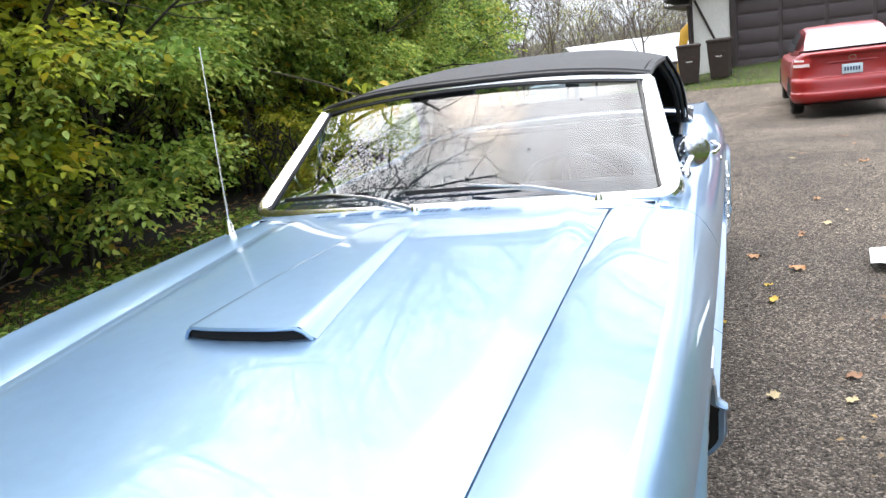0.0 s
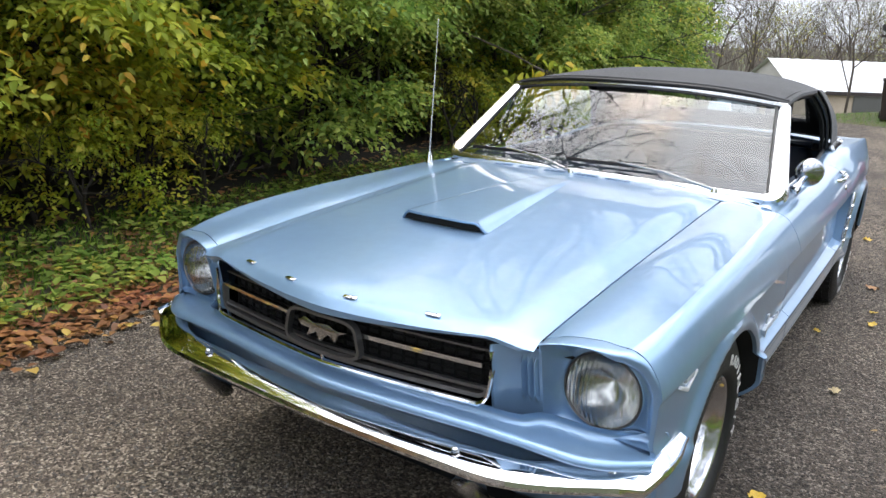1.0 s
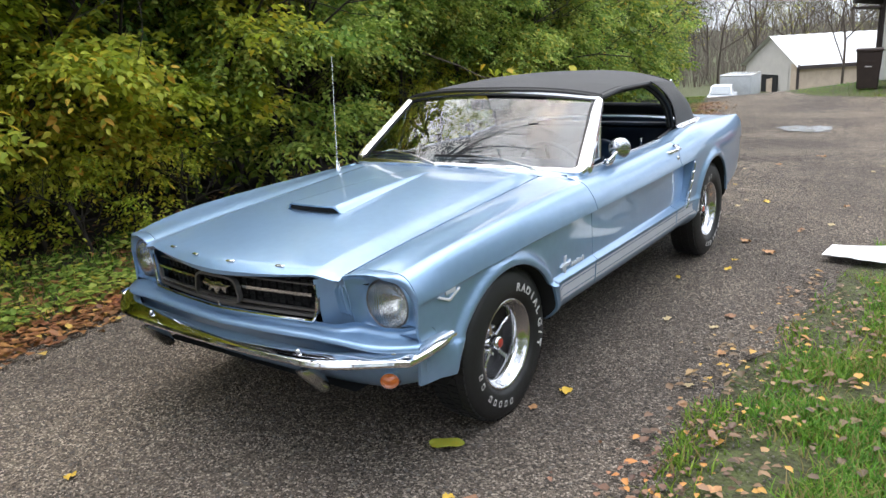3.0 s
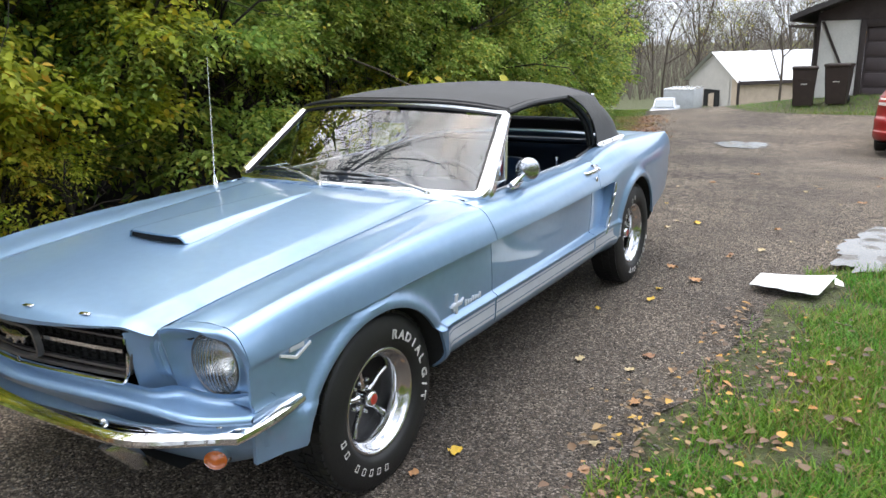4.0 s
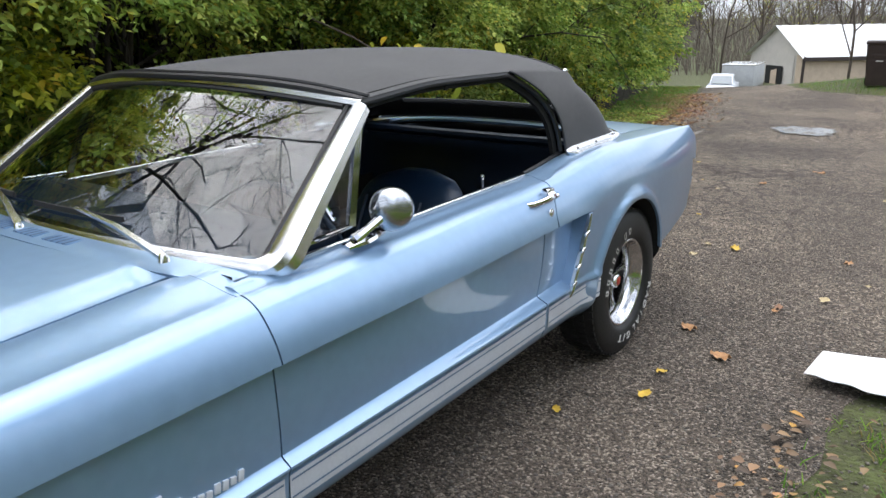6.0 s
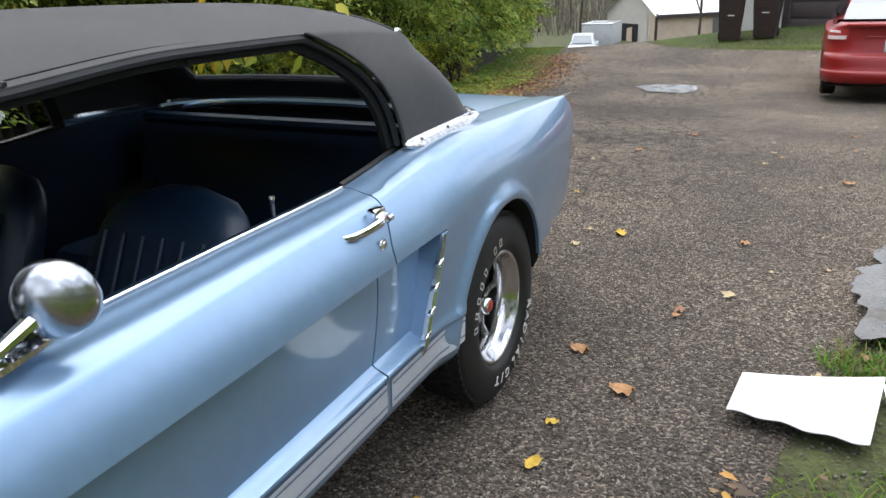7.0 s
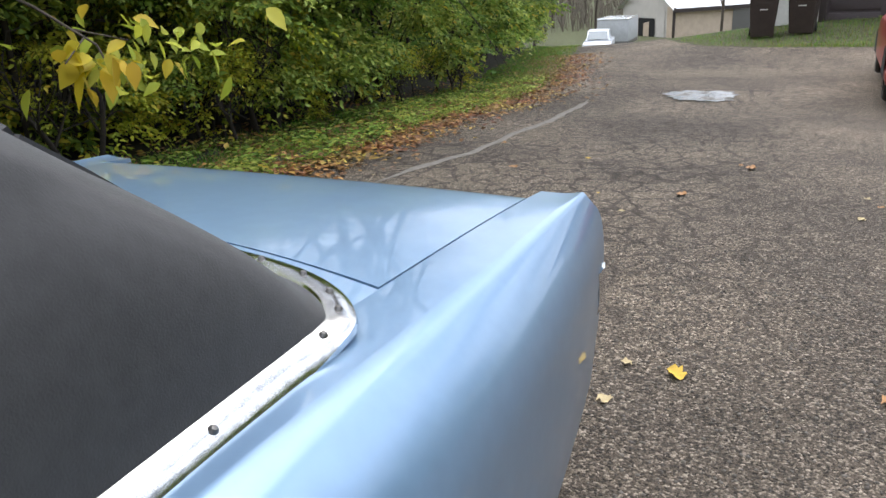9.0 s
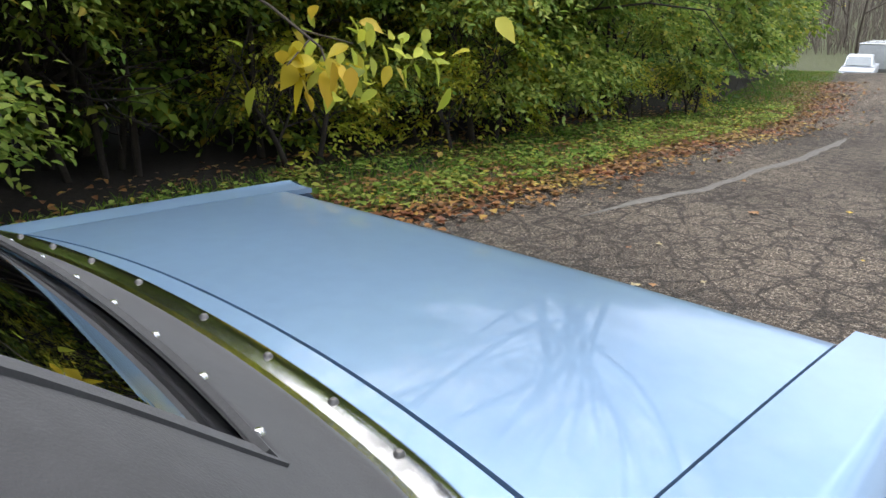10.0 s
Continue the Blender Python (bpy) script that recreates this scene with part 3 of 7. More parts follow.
streak_x = ease([(6.6, -1.75), (7.4, -1.70), (8.2, -1.59), (9.1, -1.66), (10.0, -1.66), (11.9, -1.88), (13.0, -2.0)])
rows = []
for y in steps(6.6, 13.0, 60):
    half = (0.035 + 0.045 * abs(noise.noise((y * 1.7, 0, 3.0)))) * smooth01((y - 6.6) / 0.8) * smooth01((13.0 - y) / 0.6) + 0.002
    x = streak_x(y) + 0.05 * noise.noise((y * 2.1, 4.0, 0))
    rows.append([(x + half * k, y, ground_z(x, y) + uneven(x, y, 0.008) + 0.004 + 0.008 * (1 - k * k)) for k in (-1, -.5, 0, .5, 1)])
tagged(part("sand_streak", sheet(rows), material("pale_sand", (.165, .15, .13), .95, vary=.25, scale=14, bump=.6, bump_scale=120)), "pale sand streak washed along the drive", "sand", kind="structure")
puddle("water", -0.50, 13.6, 0.50, 0.52, 10, "shallow puddle in the gravel drive", 3)
puddle("water", 2.32, 4.24, 0.40, 0.80, -10, "muddy puddle beside the grass verge", 7)


def loose_stones(n, area, seed):
    r = np.random.RandomState(seed)
    x = area[0] + (area[1] - area[0]) * r.rand(n)
    y = area[2] + (area[3] - area[2]) * r.rand(n)
    keep = [left_edge(b) - 0.15 < a < right_edge(b) + 0.35 for a, b in zip(x, y)]
    x, y = x[keep], y[keep]
    z = np.array([ground_z(a, b) + uneven(a, b, 0.008) for a, b in zip(x, y)])
    base = np.array([(1, 0, 0), (0, 1, 0), (-1, 0, 0), (0, -1, 0), (0, 0, .75), (0, 0, -.5)], float)
    tri = np.array([(0, 1, 4), (1, 2, 4), (2, 3, 4), (3, 0, 4), (1, 0, 5), (2, 1, 5), (3, 2, 5), (0, 3, 5)])
    k = len(x)
    s = (0.0028 + 0.0062 * r.rand(k) ** 2.2)[:, None, None]
    v = base[None] * (0.65 + 0.7 * r.rand(k, 6, 1)) * s
    a = r.rand(k) * 6.283
    c, sn = np.cos(a)[:, None], np.sin(a)[:, None]
    vx, vy = v[..., 0] * c - v[..., 1] * sn, v[..., 0] * sn + v[..., 1] * c
    v = np.stack([vx + x[:, None], vy + y[:, None], v[..., 2] + z[:, None] + 0.003], -1)
    f = tri[None] + 6 * np.arange(k)[:, None, None]
    return v.reshape(-1, 3), f.reshape(-1, 3)


v, f = loose_stones(46000, (-2.2, 2.4, -2.4, 6.0), 11)
tagged(raw("gravel_stones", v, f, STONE), "loose crushed gravel stones on the drive", "gravel", kind="stuff")
v, f = loose_stones(12000, (-3.2, 5.0, 6.0, 13.0), 12)
tagged(raw("gravel_stones", v * np.array([1, 1, 1]), f, STONE), "loose crushed gravel stones on the drive", "gravel", kind="stuff")


def blades(n, spots, seed, tall=0.07, mat=None, name="grass", label=""):
    """Grass: bent narrow blades at places that a function gives."""
    r = np.random.RandomState(seed)
    pts = np.array([spots(r) for _ in range(n)])
    a = r.rand(n) * 6.283
    h = tall * (0.45 + 0.8 * r.rand(n))
    w = 0.0022 + 0.0022 * r.rand(n)
    lean = h * (0.3 + 0.9 * r.rand(n))
    dx, dy = np.cos(a), np.sin(a)
    sx, sy = -dy * w, dx * w
    P = np.zeros((n, 6, 3))
    for i, (q, t) in enumerate(((0.0, 1.0), (0.5, 0.8))):
        cx, cy, cz = pts[:, 0] + dx * lean * q * q, pts[:, 1] + dy * lean * q * q, pts[:, 2] + h * q
        P[:, 2 * i] = np.stack([cx - sx * t, cy - sy * t, cz], -1)
        P[:, 2 * i + 1] = np.stack([cx + sx * t, cy + sy * t, cz], -1)
    P[:, 4] = np.stack([pts[:, 0] + dx * lean - sx * .15, pts[:, 1] + dy * lean - sy * .15, pts[:, 2] + h * 0.92], -1)
    P[:, 5] = np.stack([pts[:, 0] + dx * lean + sx * .15, pts[:, 1] + dy * lean + sy * .15, pts[:, 2] + h * 0.92], -1)
    F = np.array([(0, 1, 3, 2), (2, 3, 5, 4)])[None] + 6 * np.arange(n)[:, None, None]
    return tagged(raw(name, P.reshape(-1, 3), F.reshape(-1, 4), mat or GRASS), label, "grass", kind="stuff")


def verge_spot(r):
    while True:
        y = -2.2 + 5.9 * r.rand()
        x = right_edge(y) - 0.05 + 1.7 * r.rand() ** 0.9
        if 1.48 < x < 2.02 and 2.75 < y < 3.3:
            continue
        if 1.3 * noise.noise((x * 3.1, y * 3.1, 4.0)) + 0.3 * r.randn() + 1.3 * min(0.6, x - right_edge(y)) > 0.45:
            return (x, y, ground_z(x, y) - 0.012)


def wood_edge_spot(r):
    y = -4 + 34 * r.rand() ** 1.2
    a = left_edge(y)
    x = a - 0.12 - 1.55 * r.rand() ** 0.8 - 0.18 * noise.noise((y * 1.3, 2.0, 0.0))
    return (x, y, ground_z(x, y) - 0.01)


def island_spot(r):
    y = 18.0 + 5.3 * r.rand()
    x = right_edge(y) + 0.1 + (8.5 if y > 20 else 2.0) * r.rand()
    return (min(x, 2.0), y, ground_z(x, y) - 0.01)


blades(84000, verge_spot, 21, 0.055, label="short green grass with dry stalks on the verge")
blades(56000, wood_edge_spot, 22, 0.085, label="grass along the foot of the hedge")
blades(9000, island_spot, 23, 0.09, label="mown grass beside the garage")


def leaf_shape(n, r, size, centre, normal_up=0.0, droop=0.4, wide=0.55):
    """Vertices and faces of n leaves, each of two folded quads."""
    L = size * (0.6 + 0.8 * r.rand(n))
    d = r.randn(n, 3)
    d[:, 2] = d[:, 2] * (1 - normal_up) - droop
    d /= np.linalg.norm(d, axis=1)[:, None]
    up = r.randn(n, 3) * (1 - normal_up) * 0.9 + np.array([0, 0, 1.0])
    s = np.cross(d, up); s /= np.linalg.norm(s, axis=1)[:, None] + 1e-9
    nrm = np.cross(s, d)
    W = L * wide * 0.5 * (0.8 + 0.4 * r.rand(n))
    V = np.zeros((n, 6, 3))
    def at(t, w, h):
        return centre + d * (L * t)[:, None] + s * (W * w)[:, None] + nrm * (L * h)[:, None]
    V[:, 0], V[:, 3] = at(0, 0, 0), at(1, 0, -0.10)
    V[:, 1], V[:, 2] = at(0.32, 1.0, 0.10), at(0.68, 0.72, 0.05)
    V[:, 5], V[:, 4] = at(0.32, -1.0, 0.10), at(0.68, -0.72, 0.05)
    F = np.array([(0, 1, 2, 3), (3, 4, 5, 0)])[None] + 6 * np.arange(n)[:, None, None]
    return V.reshape(-1, 3), F.reshape(-1, 4)


def spray_leaves(r, start, out, twig, per, size, wide, plain=False):
    """Leaves set left and right along drooping twigs, in flat sprays; plain ones have half the faces."""
    m = len(start)
    unit = lambda a: a / (np.linalg.norm(a, axis=-1)[..., None] + 1e-9)
    side = unit(np.cross(out, np.array([0, 0, 1.0]) + r.randn(m, 3) * 0.35))
    top = np.cross(side, out)
    t = ((np.arange(per) + 0.5) / per)[None, :, None]
    hand = np.where(np.arange(per) % 2, 1.0, -1.0)[None, :, None] * np.where(np.arange(per) == per - 1, 0.1, 1.0)[None, :, None]
    base = start[:, None] + out[:, None] * twig[:, None] * t - np.array([0, 0, 0.30]) * twig[:, None] * t ** 2 + r.randn(m, per, 3) * 0.010
    d = unit(out[:, None] * 0.62 + side[:, None] * hand * 0.8 + np.array([0, 0, -0.28]) + r.randn(m, per, 3) * 0.20)
    s = unit(np.cross(d, top[:, None] + r.randn(m, per, 3) * 0.38))
    nrm = np.cross(s, d)
    L = (size * (0.65 + 0.6 * r.rand(m, per)) * (1.1 - 0.55 * np.abs(t[..., 0] - 0.45)))[..., None]
    W = L * wide * 0.5
    at = lambda q, w, h: base + d * L * q + s * W * w + nrm * L * h
    if plain:
        V = np.stack([at(0, 0, 0), at(.42, 1, .06), at(1, 0, -.08), at(.42, -1, .06)], 2)
        F = np.array([(0, 1, 2), (2, 3, 0)])[None] + 4 * np.arange(m * per)[:, None, None]
        return V.reshape(-1, 3), F.reshape(-1, 3)
    V = np.stack([at(0, 0, 0), at(.30, 1, .08), at(.66, .74, .03), at(1, 0, -.12), at(.66, -.74, .03), at(.30, -1, .08)], 2)
    F = np.array([(0, 1, 2, 3), (3, 4, 5, 0)])[None] + 6 * np.arange(m * per)[:, None, None]
    return V.reshape(-1, 3), F.reshape(-1, 4)


def tube_net(segments, sides=5):
    """Tapered tubes between pairs of points: (p, q, radius at p, radius at q)."""
    V, F = [], []
    for p, q, a, b in segments:
        p, q = np.array(p, float), np.array(q, float)
        t = q - p
        t /= np.linalg.norm(t) + 1e-9
        s = np.cross(t, (0.31, 0.2, 0.93)); s /= np.linalg.norm(s) + 1e-9
        u = np.cross(s, t)
        o = len(V)
        for c, r in ((p, a), (q, b)):
            for i in range(sides):
                w = 2 * math.pi * i / sides
                V.append(c + (s * math.cos(w) + u * math.sin(w)) * r)
        for i in range(sides):
            j = (i + 1) % sides
            F.append((o + i, o + j, o + sides + j, o + sides + i))
    return np.array(V), np.array(F)


def grow(r, start, way, length, radius, depth, segs, tips, spread=0.55, lift=0.12, bend=0.16):
    p = np.array(start, float)
    d = np.array(way, float)
    n = 4 if depth > 2 else 3
    for i in range(n):
        d = d + r.randn(3) * bend + np.array([0, 0, lift])
        d /= np.linalg.norm(d)
        q = p + d * length / n
        ra, rb = radius * (1 - 0.42 * i / n), radius * (1 - 0.42 * (i + 1) / n)
        segs.append((p, q, ra, rb))
        if depth > 0 and (i > 0 or depth < 3):
            for _ in range(1 if r.rand() < 0.55 else 2):
                side = r.randn(3); side -= d * side.dot(d); side /= np.linalg.norm(side) + 1e-9
                w = d * (1 - spread) + side * spread * (0.7 + 0.6 * r.rand())
                grow(r, q, w / np.linalg.norm(w), length * (0.55 + 0.2 * r.rand()), rb * 0.62, depth - 1, segs, tips, spread, lift, bend)
        p = q
    tips.append(p)


def broad_tree(name, seed, height, leaf_n, leaf_size, mat, spread, low, trunk_mat, label, stems=4, lobe_n=58, plain=False):
    """A many-stemmed tree or tall shrub: leaves in drooping sprays round an uneven crown."""
    r = np.random.RandomState(seed)
    ob = thing(name, label, "tree", group="hedge trees")
    segs, tips = [], []
    for k in range(stems):
        a = r.rand() * 6.283
        grow(r, (0.35 * math.cos(a) * r.rand(), 0.35 * math.sin(a), -0.1), (0.25 * math.cos(a), 0.25 * math.sin(a), 1.0), height * (0.55 + .3 * r.rand()), 0.034, 3, segs, tips, 0.5, 0.05, 0.14)
    V, F = tube_net(segs)
    raw("trunk", V, F, trunk_mat, ob)
    per = 9
    m = leaf_n // per
    # the crown's lobes, the larger part of them near its outside
    lobes = []
    for k in range(lobe_n):
        a, t = r.rand() * 6.283, r.rand()
        rad = spread * (0.35 + 0.65 * math.sin(min(1.0, 0.25 + t) * 2.2)) * (0.35 + 0.75 * r.rand() ** 0.6)
        lobes.append((rad * math.cos(a), rad * math.sin(a), low + (height - low) * t, spread * (0.15 + 0.17 * r.rand())))
    lobes = np.array(lobes)
    pick = lobes[r.randint(0, len(lobes), m)]
    dirs = r.randn(m, 3)
    dirs[:, 2] = np.where(dirs[:, 2] < -0.35, -dirs[:, 2], dirs[:, 2])
    dirs /= np.linalg.norm(dirs, axis=1)[:, None]
    start = pick[:, :3] + dirs * pick[:, 3:4] * (0.35 + 0.75 * r.rand(m, 1)) * np.array([1, 1, 0.8])
    away = start * np.array([1, 1, 0]) / (np.linalg.norm(start[:, :2], axis=1)[:, None] + 0.2)
    out = dirs * np.array([0.8, 0.8, 0.35]) + away * 0.75 + np.array([0, 0, -0.22]) + r.randn(m, 3) * 0.22
    out /= np.linalg.norm(out, axis=1)[:, None]
    twig = 0.20 + 0.26 * r.rand(m, 1)
    keep = start[:, 2] > max(0.16, low * 0.75) + 0.15 * r.randn(m)
    V, F = spray_leaves(r, start[keep], out[keep], twig[keep], per, leaf_size, 0.54, plain)
    raw("crown", V, F, mat, ob)
    return ob


def bare_tree(name, seed, height, radius, depth, leaves, mat, label, spread=0.55, size=0.07, group="bare trees", trunk=None):
    r = np.random.RandomState(seed)
    ob = thing(name, label, "tree", group=group)
    segs, tips = [], []
    grow(r, (0, 0, -0.2), (0.05 * r.randn(), 0.05 * r.randn(), 1.0), height * 0.62, radius, depth, segs, tips, spread, 0.10, 0.11)
    V, F = tube_net(segs)
    raw("trunk", V, F, trunk or BARK, ob)
    tips = np.array(tips)
    if leaves:
        C = tips[r.randint(0, len(tips), leaves)] + r.randn(leaves, 3) * 0.22
        V, F = leaf_shape(leaves, r, size, C, 0.2, 0.4)
        raw("crown", V, F, mat, ob)
    return ob

# ---- the blue convertible ----
# x across (driver's side positive), y back from the front axle, z up
car = thing("convertible_car", "light blue metallic vintage convertible with black soft top, parked on gravel", "car")

peak_x = ease([(-0.72, .752), (-0.62, .764), (-0.50, .786), (-0.30, .800), (0.0, .802), (0.4, .790), (0.77, .776), (1.3, .768), (1.95, .764), (2.3, .750), (2.5, .740), (2.8, .732), (3.15, .724), (3.5, .715), (3.76, .709)])
peak_z = ease([(-0.72, .780), (-0.60, .788), (-0.50, .804), (-0.38, .820), (-0.2, .834), (0.0, .843), (0.4, .855), (0.77, .862), (1.3, .865), (1.7, .872), (2.02, .876), (2.2, .889), (2.4, .910), (2.57, .916), (2.8, .910), (3.15, .897), (3.5, .884), (3.76, .874)])
wide_x = ease([(-0.72, .806), (-0.60, .824), (-0.40, .838), (0.0, .847), (0.4, .850), (0.8, .850), (1.6, .848), (2.2, .842), (2.7, .836), (3.0, .824), (3.3, .800), (3.55, .770), (3.76, .738)])
low_x = ease([(-0.72, .775), (-0.60, .806), (-0.40, .822), (0.0, .832), (0.4, .834), (0.8, .834), (1.6, .832), (2.2, .826), (2.7, .822), (3.1, .798), (3.4, .760), (3.76, .708)])
crease_z = ease([(-0.72, .68), (-0.45, .697), (-0.2, .712), (0.3, .726), (0.8, .730), (1.4, .732), (2.0, .739), (2.25, .740), (2.6, .722), (3.76, .700)])
crease_in = ease([(-0.60, .004), (-0.3, .014), (0.2, .024), (0.8, .032), (1.5, .043), (2.05, .056), (2.27, .062)])
sill_z = ease([(-0.72, .40), (-0.55, .385), (-0.42, .37), (-0.34, .34), (0.3, .31), (2.4, .31), (3.0, .40), (3.3, .42), (3.76, .47)])
ARCHES = ((-0.035, 0.312, 0.352, 0.388), (2.682, 0.315, 0.385, 0.372))

ridge_r = ease([(-0.72, .020), (-0.5, .026), (0.0, .030), (1.8, .028), (2.2, .024), (2.8, .016), (3.5, .010), (3.76, .010)])


def arch_z(y):
    z = 0.0
    for yc, zc, r, a in ARCHES:
        if abs(y - yc) < a:
            z = max(z, zc + r * math.sqrt(1 - ((y - yc) / a) ** 2))
    return z


def vent_y(z):
    return 2.117 + (z - 0.455) / 0.278 * 0.130


def side_x(y, z):
    """How far the body side stands out, at a place along the car and a height."""
    zk, zc = peak_z(y), crease_z(y)
    if z >= zc:
        s = (zk - z) / (zk - zc)
        s = min(1.0, max(0.0, s))
        flat = 0.35 * (1 - smooth01((y - 2.15) / 0.3)) * smooth01((y + 0.75) / 0.3)
        x = peak_x(y) + (wide_x(y) - peak_x(y)) * (flat * s + (1 - flat) * (1 - (1 - s) ** (2.1 + 0.7 * smooth01((y - 2.2) / 0.4))))
    else:
        s = (zc - z) / (zc - 0.30)
        x = wide_x(y) + (low_x(y) - wide_x(y)) * s ** (1.4 + 0.5 * smooth01((y - 2.1) / 0.3))
        ledge = smooth01((0.505 - z) / 0.022)
        if y < vent_y(z):
            tuck = crease_in(y) * smooth01((zc - z) / 0.013) * (1 - ledge)
            x -= tuck * (1 - 0.28 * smooth01((zc - z) / 0.22))
        if z < 0.385:
            x -= 0.075 * ((0.385 - z) / 0.085) ** 1.6
        # small bright-edged ledge above the rocker
        if 0.30 < y < 2.40:
            x += 0.006 * ledge * smooth01((z - 0.47) / 0.012)
    if y < -0.40:
        x += 0.009 * math.exp(-((z - 0.556) / 0.011) ** 2) * smooth01((-0.46 - y) / 0.06)
    for yc, zc2, r, a in ARCHES:
        d = math.hypot((y - yc) * r / a, max(0.0, z - zc2)) - r
        if -0.05 < d < 0.085:
            x += 0.014 * (1 - smooth01((d - 0.026) / 0.022)) + 0.008 * (1 - smooth01(d / 0.080)) - 0.005 * (1 - smooth01(d / 0.010))
    drop = peak_z(y) - z
    rr = ridge_r(y)
    if drop < rr:
        x -= rr - math.sqrt(max(0.0, rr ** 2 - (rr - max(0.0, drop)) ** 2))
    return x


def stations(a, b, gap=0.035):
    ys = {round(v, 4) for v in steps(a, b, max(2, int((b - a) / gap) + 1))}
    for yc, zc, r, aa in ARCHES:
        for i in range(61):
            v = round(yc - aa * math.cos(math.pi * i / 60), 4)
            if a < v < b:
                ys.add(v)
    ys |= {v for v in (2.2385, 2.2405) if a < v < b}
    ys = sorted(ys)
    return [y for i, y in enumerate(ys) if i == 0 or i == len(ys) - 1 or y - ys[i - 1] > 1e-4]


def side_rows(y):
    zk, zc, zb = peak_z(y), crease_z(y), sill_z(y)
    rr = ridge_r(y)
    zs = [zk - rr * (1 - math.cos(radians(a))) for a in (0, 12, 24, 36, 48, 60, 75)] + [zk - rr - (zk - zc - rr) * (i / 11) for i in range(12)] + [zc - 0.004, zc - 0.009, zc - 0.016]
    zs += steps(zc - 0.026, 0.512, 14) + [0.505, 0.499, 0.492, 0.486, 0.480, 0.474, 0.468, 0.45, 0.42, 0.39, 0.37, 0.35, 0.335, 0.322, 0.31]
    return [max(z, zb) for z in zs]


def side_points(y0, y1, sgn, edge0=None, edge1=None):
    """Rows of the outer skin between two places along the car; edge0 and edge1 bend its ends with the height."""
    rows = []
    for y in stations(y0, y1):
        row = []
        for z in side_rows(y):
            z2 = max(z, arch_z(y))
            yy = y
            if edge0 and y < y0 + 0.20:
                yy += edge0(z2) * (1 - (y - y0) / 0.20)
            if edge1 and y > y1 - 0.20:
                yy += edge1(z2) * (1 - (y1 - y) / 0.20)
            if 1.97 < y < 2.290:
                w = (y - 1.97) / 0.27 if y < 2.24 else (2.290 - y) / 0.050
                yy += (vent_y(min(max(z2, 0.455), 0.733)) - 2.24) * w
            row.append((sgn * side_x(yy, z2), yy, z2))
        rows.append(row)
    return rows


def panel(rows, over, ts):
    """The outer skin welded to the surface that starts at its ridge; over(y, t) gives that surface."""
    top = []
    for row in rows:
        x0, y0, z0 = row[0]
        first = over(y0, 0.0)
        top.append([row[0] if t == 0 else tuple(a + (c - b) * (1 - t) for a, b, c in zip(over(y0, t), first, row[0])) for t in ts])
    return clean(joined(sheet(rows), sheet(top)), 5e-5)


def patch(fn, us, vs):
    return sheet([[fn(u, v) for v in vs] for u in us])


def joined(*bms):
    first = bms[0]
    for b in bms[1:]:
        tmp = bpy.data.meshes.new("tmp"); b.to_mesh(tmp); b.free(); first.from_mesh(tmp); bpy.data.meshes.remove(tmp)
    return first


GAPX = ease([(-0.72, .5575), (0.62, .5575), (0.72, .562), (0.9, .60)])
gap_z = ease([(-0.72, .768), (-0.55, .786), (-0.3, .808), (0.0, .830), (0.4, .856), (0.7, .876), (0.9, .886)])


def fender_top(y, t):
    """From the hood gap (t 0) to the fender's peak (t 1)."""
    x = GAPX(y) + 0.004 + (peak_x(y) - ridge_r(y) - GAPX(y) - 0.004) * t
    z = gap_z(y) + (peak_z(y) - gap_z(y)) * t + 0.010 * math.sin(math.pi * t) * (1 - t) - 0.004 * math.sin(math.pi * t) * t + 0.005 * math.sin(math.pi * t) * smooth01((-0.42 - y) / 0.18)
    return x, z


def deck_z(x, y):
    mid = 0.930 - 0.018 * ((y - 3.0) / 0.65) - 0.040 * max(0, (y - 3.0) / 0.65) ** 3
    return mid + (peak_z(min(y, 3.74)) - 0.006 - mid) * (abs(x) / 0.70) ** 2.4


def lip_y(t):
    return -0.684 + 0.046 * t + 0.020 * t ** 3


def seam_y(t):
    """Where the fender ends and the lamp housing begins."""
    return -0.640 + 0.040 * min(1.0, t * 1.5)


door_front = lambda z: 0.010 * math.sin((z - 0.3) / 0.58 * math.pi)
door_rear = lambda z: -0.014 + 0.070 * smooth01((z - 0.45) / 0.26) + 0.058 * smooth01((z - 0.76) / 0.12)
tail_shift = lambda z: -0.10 * smooth01((0.72 - z) / 0.25) - 0.055 * smooth01((z - 0.79) / 0.085) ** 1.5

